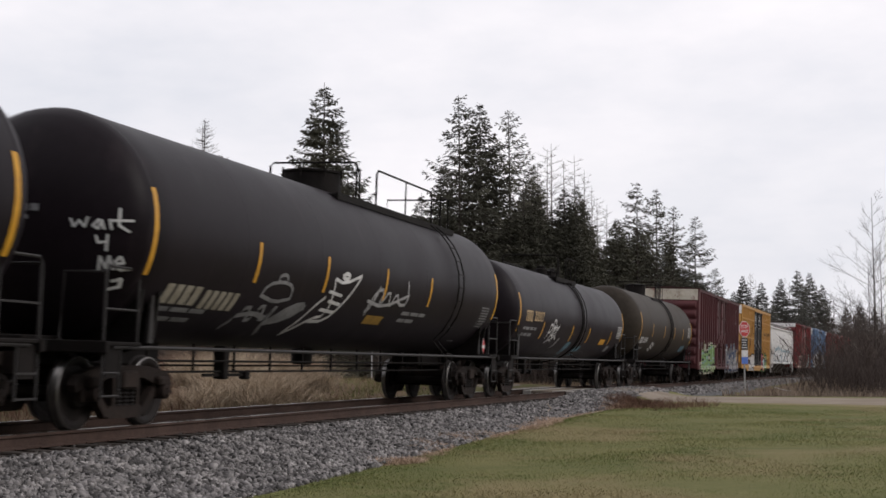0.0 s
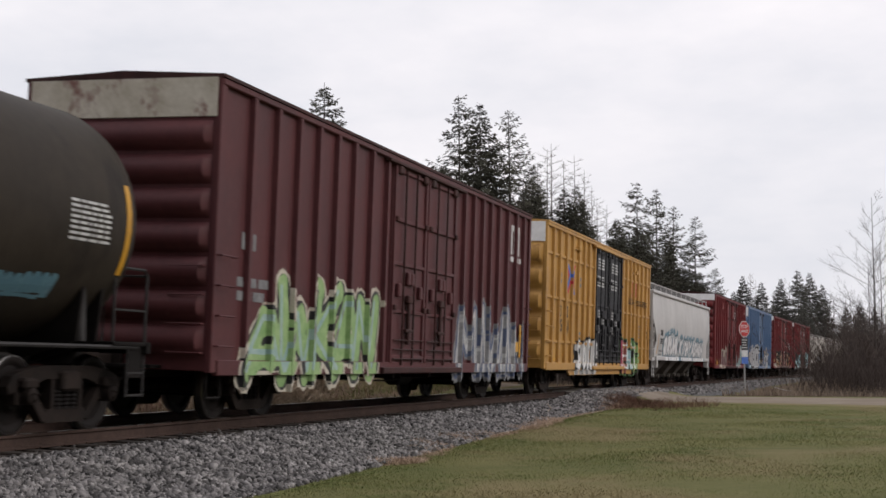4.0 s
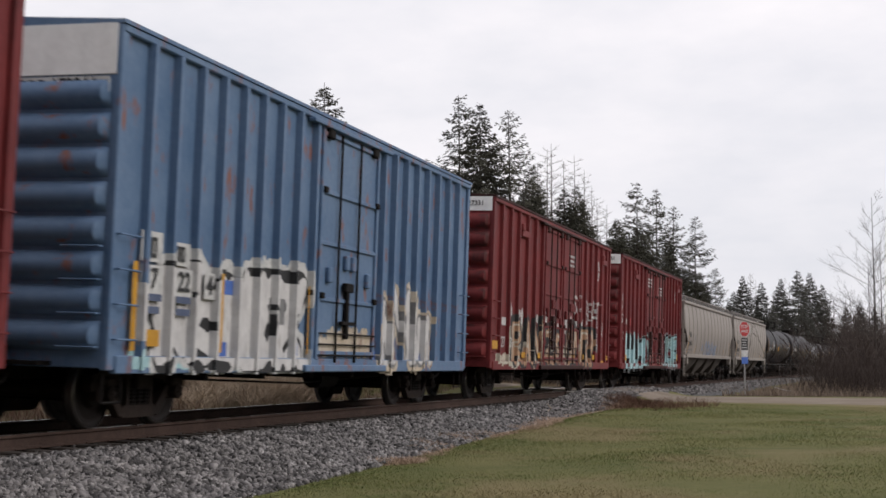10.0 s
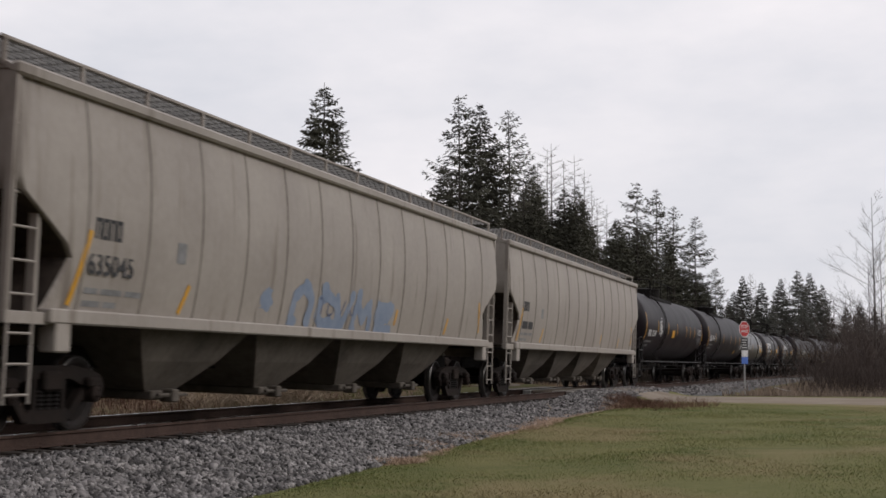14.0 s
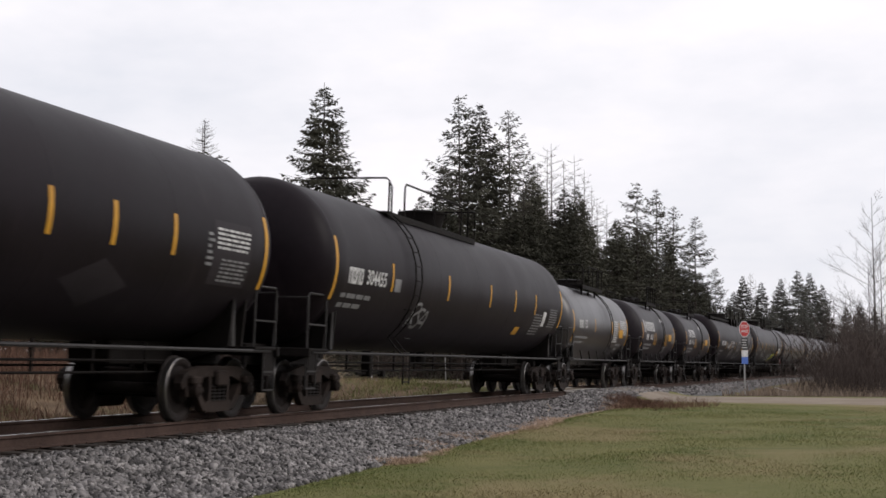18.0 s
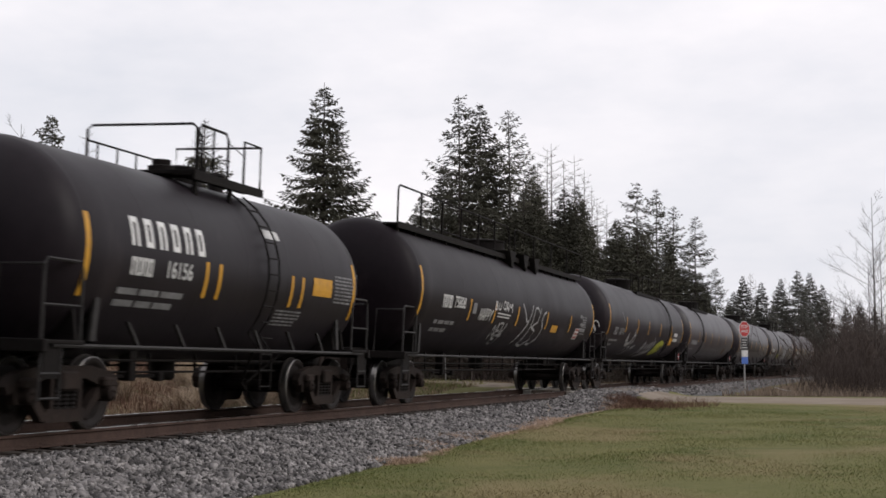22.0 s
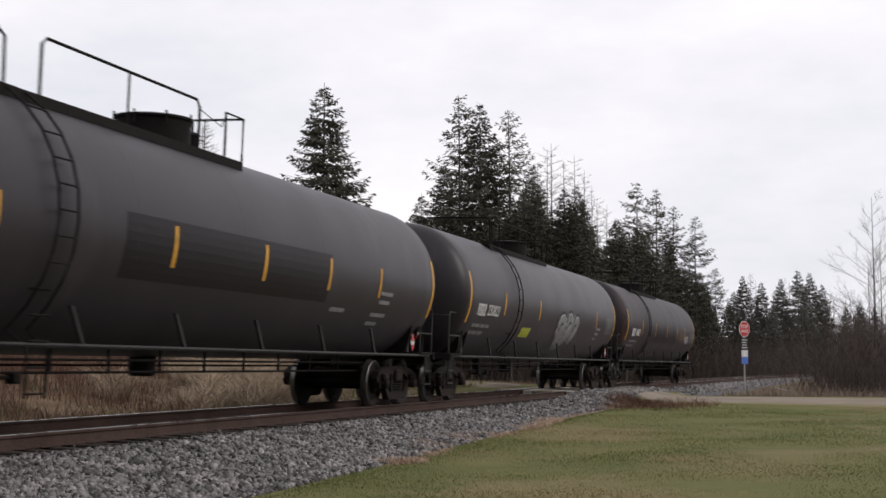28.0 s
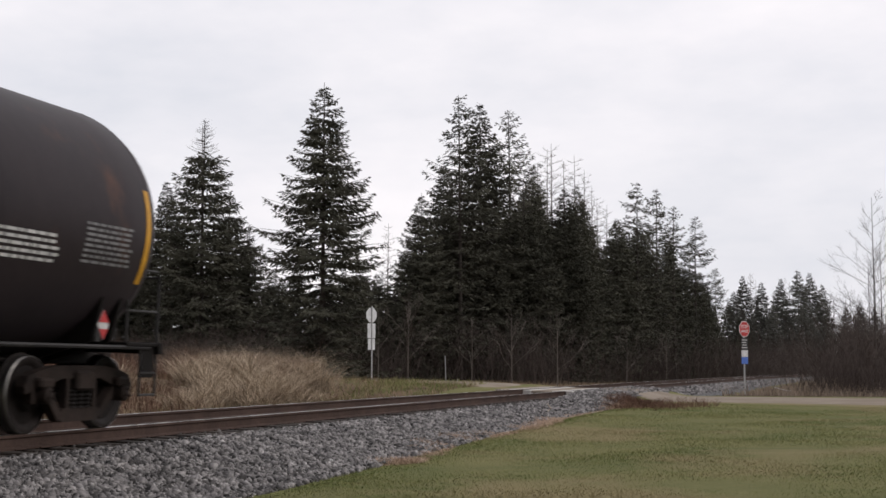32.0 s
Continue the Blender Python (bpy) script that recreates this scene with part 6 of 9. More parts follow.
            if near[1] < low - 0.5:
                g.rod([(0.89, low - 0.62, zr - 0.04), (0.89, (low + near[1]) / 2, zr - 0.26), (0.89, near[1], zr - 0.12)], 0.009, 4)
            part("top_handrail", g, "under", car)
        if far_rail:
            g = Geo().rod([(-0.89, cross, zr - 0.22), (-0.89, d1, zr - 0.22), (-0.89, d1, zp)], 0.018, 5)
            for i in range(4):
                y = cross + (d1 - cross) * (i + 0.5) / 4
                g.rod([(-0.89, y, zp), (-0.89, y, zr - 0.22)], 0.016, 5)
            part("top_handrail", g, "under", car)
    # manway dome
    g = Geo().lathe([(top - 0.2, hat[0] * (0.78 if flare else 1)), (top + hat[1] - 0.06, hat[0]), (top + hat[1] - 0.05, hat[0] + 0.03), (top + hat[1] - 0.01, hat[0] + 0.03), (top + hat[1] + 0.03, hat[0] * 0.6), (top + hat[1] + 0.04, 0.0)], (0, dome_y, 0), "z", 28)
    d = part("manway_dome", g, "under", car, "", True)
    g = Geo()
    for k in range(8):
        a = k * math.pi / 4
        g.rod([((hat[0] + 0.05) * math.cos(a), dome_y + (hat[0] + 0.05) * math.sin(a), top + hat[1] - 0.16), ((hat[0] + 0.05) * math.cos(a), dome_y + (hat[0] + 0.05) * math.sin(a), top + hat[1] + 0.03)], 0.018, 5)
    part("dome_bolt", g, "under", d)
    g = Geo().lathe([(top - 0.1, 0.12), (top + 0.26, 0.12), (top + 0.28, 0.15), (top + 0.33, 0.1), (top + 0.34, 0.0)], (0.0, dome_y + 1.25, 0), "z", 14)
    part("safety_valve", g, "under", car, "", True)
    if valve:
        g = Geo().lathe([(top - 0.1, 0.2), (top + 0.16, 0.2), (top + 0.18, 0.14), (top + 0.26, 0.14), (top + 0.28, 0.0)], (0.1, dome_y - 0.8, 0), "z", 16)
        part("vent_valve", g, "under", car, "", True)
    if funnel:
        for y in (-0.35, 1.2, 2.5):
            g = Geo().slab([(y - 0.32, top + 0.02), (y + 0.32, top + 0.02), (y + 0.06, top - 0.42), (y - 0.06, top - 0.42)], 0.55, 1.06)
            part("spill_funnel", g, "under", car)
    # side ladder
    if ladder_y is not None:
        g = Geo()
        for q in (-0.2, 0.2):
            pts = [(1.36, ladder_y + q, 0.45), (1.36, ladder_y + q, 1.0)]
            for a in range(-50, 68, 12):
                pts.append(((radius + 0.09) * math.cos(math.radians(a)), ladder_y + q, mid + (radius + 0.09) * math.sin(math.radians(a))))
            pts = pts[:2] + [p for p in pts[2:] if p[2] > 1.15]
            g.rod(pts, 0.017, 5)
        for i in range(12):
            z = 0.5 + i * (top - 0.75) / 11.5
            x = 1.36 if z < mid - radius * 0.35 else math.sqrt(max(0.05, (radius + 0.09) ** 2 - (z - mid) ** 2))
            x = min(1.37, x) if z < mid - radius * 0.35 else x
            g.rod([(x, ladder_y - 0.2, z), (x, ladder_y + 0.2, z)], 0.013, 5)
        part("side_ladder", g, "under", car)
    # head strips and side strips
    span = radius * 0.42
    stripes(car, skin, (-half, half), mid - span, mid + span * 0.75, 0.11)
    stripes(car, skin, strips, strip_z[0], strip_z[1], 0.10)
    if placards[1]:
        y, z = half - 0.62, 1.30
        p = part("placard", Geo().slab([(y - 0.13, z), (y, z - 0.18), (y + 0.13, z), (y, z + 0.18)], 1.37, 1.38), "white_paint", car, "diamond hazard placard in red and white")
        part("placard_top", Geo().slab([(y - 0.115, z + 0.03), (y, z + 0.175), (y + 0.115, z + 0.03)], 1.381, 1.386), "red_paint", p)
        part("placard_foot", Geo().slab([(y - 0.10, z - 0.05), (y + 0.10, z - 0.05), (y, z - 0.175)], 1.381, 1.386), "red_paint", p)
    if placards[0]:
        x, y, z = 0.55, -L - 0.13, 1.52
        p = part("placard", Geo().prism([(x - 0.13, z), (x, z - 0.15), (x + 0.13, z), (x, z + 0.15)], y, y + 0.01), "red_paint", car, "red diamond hazard placard")
        part("placard_band", Geo().box(x - 0.1, x + 0.1, y - 0.004, y - 0.001, z - 0.025, z + 0.03), "white_paint", p)
    if head_marks:
        for xa, xb, za, zb in ((0.02, 0.13, 0.10, 0.19), (0.16, 0.27, 0.10, 0.19), (0.06, 0.13, 0.0, 0.05)):
            g = Geo()
            g.skin([[(xa + (xb - xa) * i / 3, head_bulge(xa + (xb - xa) * i / 3, mid + z, L, head, mid, radius), mid + z) for i in range(4)] for z in (za, (za + zb) / 2, zb)], closed=False)
            part("marking", g, "grey_paint", car)
    return car, skin, half, L


# ---- box car ----
def box_car(label, u0, u1, body, z0=0.80, z1=4.93, ribs=(), doors=(), end_ribs=8, cap="cap_white", cap_h=0.34, flat=1.50, rib_deep=0.085, rib_wide=0.11, inset=2.0,
            rails=(), roof="galv", end_mat=None, sill_drop=0.0):
    car, half = rolling("box_car", label, "box car", u0, u1)
    end_mat = end_mat or body
    g = Geo().box(-flat, flat, -half, half, z0, z1, 0.012)
    shell = part("body", g, body, car)
    # corner posts, top chord, sill
    for sx in (-1, 1):
        for sy in (-1, 1):
            a, b = sorted((sy * half - sy * 0.16, sy * half + sy * 0.012))
            c, d = sorted((sx * (flat - 0.05), sx * (flat + 0.055)))
            part("corner_post", Geo().box(c, d, a, b, z0 - 0.02, z1 + 0.01, 0.012), body, car)
    for sx in (-1, 1):
        c, d = sorted((sx * (flat - 0.02), sx * (flat + 0.075)))
        part("top_chord", Geo().box(c, d, -half + 0.02, half - 0.02, z1 - 0.10, z1 - 0.004, 0.015), body, car)
        part("side_sill", Geo().box(c, d, -half + 0.17, half - 0.17, z0 - 0.06, z0 + 0.16, 0.012), body, car)
    if sill_drop:
        for sx in (-1, 1):
            c, d = sorted((sx * (flat - 0.03), sx * (flat + 0.02)))
            g = Geo().slab([(-half + 3.1, z0), (-half + 3.6, z0 - sill_drop), (half - 3.6, z0 - sill_drop), (half - 3.1, z0)], c, d)
            part("fishbelly_sill", g, body, car)
    d = rib_deep
    loops = [[(flat - 0.01, -rib_wide / 2 - 0.012, z), (flat + d, -rib_wide / 2 + 0.006, z), (flat + d, rib_wide / 2 - 0.006, z), (flat - 0.01, rib_wide / 2 + 0.012, z)] for z in (z0 + 0.16, z1 - 0.10)]
    rib_mesh = Geo().skin(loops, caps=True).mesh("rib", M[body])
    loops = [[(-x, y, z) for x, y, z in reversed(lp)] for lp in loops]
    rib_far = Geo().skin(loops, caps=True).mesh("rib", M[body])
    for y in ribs:
        part("rib", rib_mesh, body, car).location = (0, y, 0)
        part("rib", rib_far, body, car).location = (0, y, 0)
    for z, y0, y1 in rails:
        part("side_rail", Geo().box(flat - 0.01, flat + 0.045, y0, y1, z - 0.04, z + 0.04, 0.01), body, car)
    # doors with their frames, bars and rollers
    for y0, y1, mat, kind in doors:
        xo = flat + 0.012
        hard = "hardware" if mat in ("box_red", "box_maroon") else ("under" if mat == "box_blue" else mat)
        g = Geo().box(flat - 0.03, xo + 0.03, y0, y1, z0 + 0.14, z1 - 0.14, 0.015)
        dr = part("door", g, mat, car, "heavy sliding door")
        w = y1 - y0
        for i, q in enumerate((0.035, 0.965)):
            y = y0 + w * q
            part("door_post", Geo().box(xo + 0.02, xo + 0.075, y - 0.055, y + 0.055, z0 + 0.14, z1 - 0.14, 0.012), mat, dr)
        for q in (0.03, 0.26, 0.50, 0.72, 0.97):
            zz = z0 + 0.14 + (z1 - z0 - 0.28) * q
            part("door_bar", Geo().box(xo + 0.025, xo + 0.07, y0 + 0.08, y1 - 0.08, zz - 0.035, zz + 0.035, 0.01), mat, dr)
        for q in ((0.3, 0.62) if kind == "plug" else (0.5,)):
            y = y0 + w * q
            part("lock_rod", Geo().rod([(xo + 0.085, y, z0 + 0.1), (xo + 0.085, y, z1 - 0.2)], 0.022, 6), hard, dr)
        for q in (0.18, 0.45, 0.56, 0.82):
            zz = z0 + 0.3 + (z1 - z0) * (0.30 if q in (0.18, 0.82) else 0.36)
            part("door_latch", Geo().box(xo + 0.03, xo + 0.11, y0 + w * q - 0.09, y0 + w * q + 0.09, zz - 0.12, zz + 0.14, 0.02), mat, dr)
        for zz in (z0 + 0.22, z0 + 0.40, z0 + 0.58):
            part("lock_bar", Geo().rod([(xo + 0.09, y0 + 0.12, zz), (xo + 0.09, y1 - 0.12, zz)], 0.016, 5), hard, dr)
        part("lock_handle", Geo().box(xo + 0.05, xo + 0.12, y0 + w * 0.44, y0 + w * 0.48, z0 + 0.5, z0 + 1.35, 0.015).box(xo + 0.05, xo + 0.14, y0 + w * 0.40, y0 + w * 0.53, z0 + 1.3, z0 + 1.46, 0.02).box(xo + 0.05, xo + 0.13, y0 + w * 0.36, y0 + w * 0.57, z0 + 0.74, z0 + 0.80, 0.01), hard, dr)
        for q in (0.06, 0.94):
            for zz in (z0 + 1.2, z1 - 1.2):
                part("door_hinge", Geo().box(xo + 0.06, xo + 0.12, y0 + w * q - 0.07, y0 + w * q + 0.07, zz - 0.05, zz + 0.05, 0.012), hard, dr)
        for q in (0.12, 0.88):
            part("door_roller", Geo().box(xo + 0.03, xo + 0.12, y0 + w * q - 0.13, y0 + w * q + 0.13, z1 - 0.34, z1 - 0.16, 0.03), hard, dr)
    if doors:
        a, b = min(q[0] for q in doors) - 0.5, max(q[1] for q in doors) + 0.5
        part("door_track", Geo().box(flat + 0.02, flat + 0.15, a, b, z0 - 0.05, z0 + 0.06, 0.012), "hardware" if body in ("box_red", "box_maroon") else body, car)
        part("door_track", Geo().box(flat + 0.02, flat + 0.15, a, b, z1 - 0.17, z1 - 0.11, 0.01), "hardware" if body in ("box_red", "box_maroon") else body, car)
    # corrugated ends
    for sy in (-1, 1):
        g = Geo()
        zz0, zz1 = z0 + 0.15, z1 - cap_h - 0.05
        pts = []
        n = end_ribs
        for i in range(n):
            for k in range(8):
                t = (i + k / 8) / n
                pts.append((zz0 + (zz1 - zz0) * t, 0.15 * max(0.0, math.sin(math.pi * (k - 1) / 7)) ** 0.65))
        pts.append((zz1, 0))
        lp = [[(x, sy * (half + 0.006 + e * (1 if abs(x) < flat - 0.1 else 0)), z) for x in (-flat + 0.06, -flat + 0.14, flat - 0.14, flat - 0.06)] for z, e in pts]
        g.skin(lp, closed=False)
        part("end_sheet", g, end_mat, car, "corrugated end", True)
        if cap:
            part("end_cap", Geo().box(-flat + 0.02, flat - 0.01, min(sy * (half - 0.02), sy * (half + 0.025)), max(sy * (half - 0.02), sy * (half + 0.025)), z1 - cap_h, z1 + 0.005, 0.004), cap, car, "white band across the top of the end")
        for x in (1.18, -1.18):
            for i in range(4):
                z = z0 + 0.25 + i * 0.4
                g = Geo().rod([(x - 0.26, sy * (half + 0.05), z), (x - 0.26, sy * (half + 0.13), z), (x + 0.26, sy * (half + 0.13), z), (x + 0.26, sy * (half + 0.05), z)], 0.013, 5)
                part("end_grab_iron", g, end_mat, car)
        g = Geo().box(-0.8, 0.8, min(sy * half, sy * (half + 0.3)), max(sy * half, sy * (half + 0.3)), z0 + 0.02, z0 + 0.07, 0.005)
        part("end_step", g, "under", car)
        for x in (1.45, -1.45):
            g = Geo()
            for y in (sy * (half - 0.08), sy * (half - 0.52)):
                g.rod([(x, y, z0), (x, y, 0.36)], 0.018, 5)
            g.rod([(x, sy * (half - 0.08), 0.37), (x, sy * (half - 0.52), 0.37)], 0.018, 5)
            part("sill_step", g, "under", car)
        for sx in (-1, 1):
            for i in range(4):
                z = z0 + 0.35 + i * 0.42
                x = sx * (flat + 0.12)
                y0, y1 = sy * (half - 0.06), sy * (half - 0.56)
                g = Geo().rod([(sx * (flat + 0.04), y0, z), (x, y0, z), (x, y1, z), (sx * (flat + 0.02), y1, z)], 0.013, 5)
                part("side_grab_iron", g, body, car)
        coupler(car, sy * (half + 0.05), sy)
        bogie(car, sy * (half - inset))
    # roof
    g = Geo()
    lp = [[(-flat - 0.09, y, z1), (-flat - 0.09, y, z1 + 0.05), (0, y, z1 + 0.13), (flat + 0.09, y, z1 + 0.05), (flat + 0.09, y, z1)] for y in (-half - 0.02, half + 0.02)]
    g.skin(lp, caps=True)
    edge_mat = "hardware" if body in ("box_red", "box_maroon") else body
    rf = part("roof", g, edge_mat, car)
    g = Geo()
    for i in range(int(2 * half / 1.22)):
        y = -half + 0.5 + i * 1.22
        g.skin([[(-flat - 0.05, yy, z1 + 0.05), (0, yy, z1 + 0.16), (flat + 0.05, yy, z1 + 0.05)] for yy in (y - 0.05, y + 0.05)], closed=False)
    part("roof_rib", g, edge_mat, rf)
    # underframe
    g = Geo().box(-0.35, 0.35, -half + 0.1, half - 0.1, 0.62, z0 + 0.02, 0.02)
    for i in range(6):
        y = -half * 0.62 + i * half * 0.248
        g.box(-flat + 0.1, flat - 0.1, y - 0.06, y + 0.06, z0 - 0.16, z0 + 0.01, 0.01)
    part("underframe", g, "under", car)
    g = Geo()
    g.rod([(0.75, -half + inset + 1.2, 0.62), (0.75, 0, 0.50), (0.75, half - inset - 1.2, 0.62)], 0.018, 5)
    g.rod([(-0.6, -half + inset + 1.2, 0.6), (-0.6, half - inset - 1.2, 0.6)], 0.018, 5)
    part("brake_rigging", g, "under", car)
    g = Geo().lathe([(1.0, 0.05), (1.05, 0.19), (1.9, 0.19), (1.95, 0.05)], (0.6, 0, 0.58), "y", 14)
    part("air_tank", g, "under", car, "", True)
    g = Geo().lathe([(-half - 0.16, 0.24), (-half - 0.13, 0.27), (-half - 0.10, 0.24)], (-0.9, 0, 2.55), "y", 18).rod([(-0.9, -half - 0.12, 1.2), (-0.9, -half - 0.12, 2.55)], 0.025, 5)
    part("hand_brake", g, "under", car)
    skin = Skin(flat=flat + 0.003)
    skin.ribs = [(y - rib_wide / 2 + 0.012, y + rib_wide / 2 - 0.012, rib_deep - 0.001) for y in ribs]
    skin.ribs += [(q[0] + 0.02, q[1] - 0.02, 0.041) for q in doors]
    skin.sill = (z0 - 0.055, z0 + 0.15, 0.074)
    return car, skin, half


# ---- covered hopper car ----
def hopper_car(label, u0, u1, body, z_top=4.02, z_sill=1.28, bulge=0.10, bays=4, low="hop_low", cut=(1.08, 2.05), cut_top=2.95, seams=0, rail_h=0.30, inset=1.75, bay_fill=1.0):
    car, half = rolling("hopper_car", label, "hopper car", u0, u1)
    loops = []
    n = 16
    for i in range(n + 1):
        t = i / n
        z = z_sill + (z_top - z_sill) * t
        w = 1.40 + bulge * math.sin(math.pi * min(1, t * 1.02)) ** 0.8
        if z > cut_top:
            e = 0.04
        elif z > cut[1]:
            e = cut[0] * (cut_top - z) / (cut_top - cut[1])
        else:
            e = cut[0] * (0.62 + 0.38 * ((z - z_sill) / (cut[1] - z_sill)))
        y = half - max(0.04, e)
        c = 0.05
        loops.append([(-w + c, -y, z), (w - c, -y, z), (w, -y + c, z)] + [(w, -y + (2 * y) * k / 8, z) for k in range(1, 8)] + [(w, y - c, z), (w - c, y, z), (-w + c, y, z), (-w, y - c, z)] + [(-w, y - (2 * y) * k / 8, z) for k in range(1, 8)] + [(-w, -y + c, z)])
    g = Geo().skin(loops, caps=True)
    shell = part("body", g, body, car, "", True)
    skin = Skin(flat=1.40 + bulge)

    def side_x(z):
        t = (z - z_sill) / (z_top - z_sill)
        return 1.40 + bulge * math.sin(math.pi * min(1, max(0, t) * 1.02)) ** 0.8
    skin.x = side_x
    skin.flat, skin.radius, skin.mid = None, 1e3, 2.6
    # sloping end sheets, dark brown; the shade of the end recess is in the colour
    for sy in (-1, 1):
        lp = []
        for ring in loops:
            z = ring[0][2]
            if z <= cut_top + 0.1:
                w, y = max(q[0] for q in ring), max(q[1] for q in ring)
                lp.append([(-w + 0.03, sy * (y + 0.012), z), (w - 0.03, sy * (y + 0.012), z)])
        part("slope_sheet", Geo().skin(lp, closed=False), "hop_dark", shell, "sloping end sheet, dark brown with recess shade in its colour")
    # side-sheet seams
    for k in range(1, seams):
        y = -half + 2 * half * k / seams
        g = Geo()
        zlo = z_sill + 0.02 if abs(y) < half - 1.2 else cut_top
        lp = [[(side_x(z) - 0.002, y - 0.03, z), (side_x(z) + 0.015, y, z), (side_x(z) - 0.002, y + 0.03, z)] for z in np.linspace(zlo, z_top - 0.02, 10)]
        g.skin(lp, closed=False)
        part("panel_seam", g, "seam_grey", shell, "", True)
    # roof, top chord, running boards
    g = Geo()
    lp = [[(-1.46, y, z_top - 0.02), (-1.2, y, z_top + 0.11), (-0.5, y, z_top + 0.22), (0.5, y, z_top + 0.22), (1.2, y, z_top + 0.11), (1.46, y, z_top - 0.02)] for y in (-half + 0.02, half - 0.02)]
    g.skin(lp, caps=True)
    part("roof", g, body, car)
    for sx in (-1, 1):
        c, d = sorted((sx * 1.38, sx * 1.50))
        part("top_chord", Geo().box(c, d, -half, half, z_top - 0.09, z_top + 0.06, 0.03), body, car)
        c, d = sorted((sx * 1.36, sx * 1.56))
        part("side_sill", Geo().box(c, d, -half + 0.75, half - 0.75, z_sill - 0.10, z_sill + 0.07, 0.02), body, car)
        c, d = sorted((sx * 0.62, sx * 1.22))
        zb = z_top + rail_h
        g = Geo()
        for q in range(7):
            x = c + (d - c) * q / 6
            g.box(x - 0.008, x + 0.008, -half - 0.05, half + 0.05, zb - 0.03, zb, 0)
        for i in range(int(2 * half / 0.35)):
            y = -half + i * 0.35
            g.box(c, d, y, y + 0.02, zb - 0.025, zb - 0.005)
        part("running_board", g, "grating", car, "steel grating walkway")
        posts = Geo()
        m = int(2 * half / 1.5)
        for i in range(m + 1):
            y = -half + 0.03 + (2 * half - 0.06) * i / m
            posts.box(sx * 1.27 - 0.02, sx * 1.27 + 0.02, y - 0.025, y + 0.025, z_top + 0.02, zb + 0.01)
        posts.box(sx * 1.27 - 0.02, sx * 1.27 + 0.02, -half - 0.05, half + 0.05, zb - 0.02, zb + 0.012)
        part("board_bracket", posts, body, car)
    hat = Geo()
    for i in range(7):
        y = -half * 0.84 + i * half * 0.28
        hat.box(-0.30, 0.30, y - half * 0.12, y + half * 0.12, z_top + 0.2, z_top + 0.34, 0.03)
    part("roof_hatch", hat, body, car)
    # lower hoppers with gates
    span = 2 * (half - inset - 1.35)
    for b in range(bays):
        y0 = -span / 2 + span * b / bays
        y1 = y0 + span / bays
        m = (y0 + y1) / 2
        lp = []
        for t, z in ((0.0, z_sill + 0.02), (0.5, 0.86), (1.0, 0.46)):
            hw, hy = 1.38 - 0.62 * t, (y1 - y0) / 2 * (bay_fill - (bay_fill - 0.26) * t) - 0.02
            lp.append([(-hw, m - hy, z), (hw, m - hy, z), (hw, m + hy, z), (-hw, m + hy, z)])
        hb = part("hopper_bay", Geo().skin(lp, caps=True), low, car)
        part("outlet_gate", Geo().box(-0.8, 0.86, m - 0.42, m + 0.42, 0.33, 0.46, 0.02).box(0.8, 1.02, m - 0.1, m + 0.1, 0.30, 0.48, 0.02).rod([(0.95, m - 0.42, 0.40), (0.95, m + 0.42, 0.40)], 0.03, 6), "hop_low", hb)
    part("centre_sill", Geo().box(-0.32, 0.32, -half + 0.2, half - 0.2, 0.74, 1.02, 0.02), "under", car)
    # slope sheets' end frames
    for sy in (-1, 1):
        for x in (-1.42, 1.42):
            g = Geo()
            for y, z1 in ((half - 0.05, z_top), (half - 0.55, cut_top - 0.2)):
                g.box(x - 0.045, x + 0.045, sy * y - 0.045, sy * y + 0.045, z_sill - 0.1, z1)
            c, d = sorted((sy * half, sy * (half - 1.2)))
            g.box(x - 0.06, x + 0.06, c, d, z_sill - 0.12, z_sill + 0.02, 0.01)
            part("end_frame", g, body, car)
        for sx in (-1, 1):
            g = Geo()
            x = sx * 1.47
            for i in range(9):
                z = 0.5 + i * 0.33 if i < 3 else 0.5 + i * 0.36
                if z < z_top:
                    g.rod([(x, sy * (half - 0.05), z), (x, sy * (half - 0.52), z)], 0.015, 5)
            for yq in (0.05, 0.52):
                g.rod([(x, sy * (half - yq), 0.40), (x, sy * (half - yq), min(z_top, 2.9))], 0.02, 5)
            part("end_ladder", g, body, car)
        c, d = sorted((sy * half, sy * (half - 0.9)))
        part("end_platform", Geo().box(-1.4, 1.4, c, d, z_sill - 0.14, z_sill - 0.08, 0.01), "under", car)
        for x in (-0.55, 0.55):
            part("slope_stay", Geo().rod([(x, sy * (half - 0.15), z_sill), (x, sy * (half - 0.25), cut_top + 0.1)], 0.05, 6), body, car)
        for x in (1.12, -1.12):
            part("jack_pad", Geo().box(min(x * 1.18, x * 1.38), max(x * 1.18, x * 1.38), sy * (half - 1.05) - 0.16, sy * (half - 1.05) + 0.16, z_sill - 0.42, z_sill - 0.08, 0.02), body, car)
        coupler(car, sy * (half - 0.15), sy)
        bogie(car, sy * (half - inset))
    return car, skin, half


# ---- the train, from the first car seen to the last ----
def tank_words(car, skin, digits, y, z, size, small_y, small_z, unit=4, material="white_paint"):
    """Owner's initials as shapes, the car's number, and two rows of small print."""
    initials(car, skin, y, z, unit, size, material)
    number(car, skin, digits, y + unit * size * 0.7 + size * 0.25, z, size * 1.28, material)
    bars(car, skin, small_y, small_z, ([0.22, 0.42, 0.35, 0.3], [0.25, 0.36, 0.4]), "grey_paint", 0.17, 0.08)


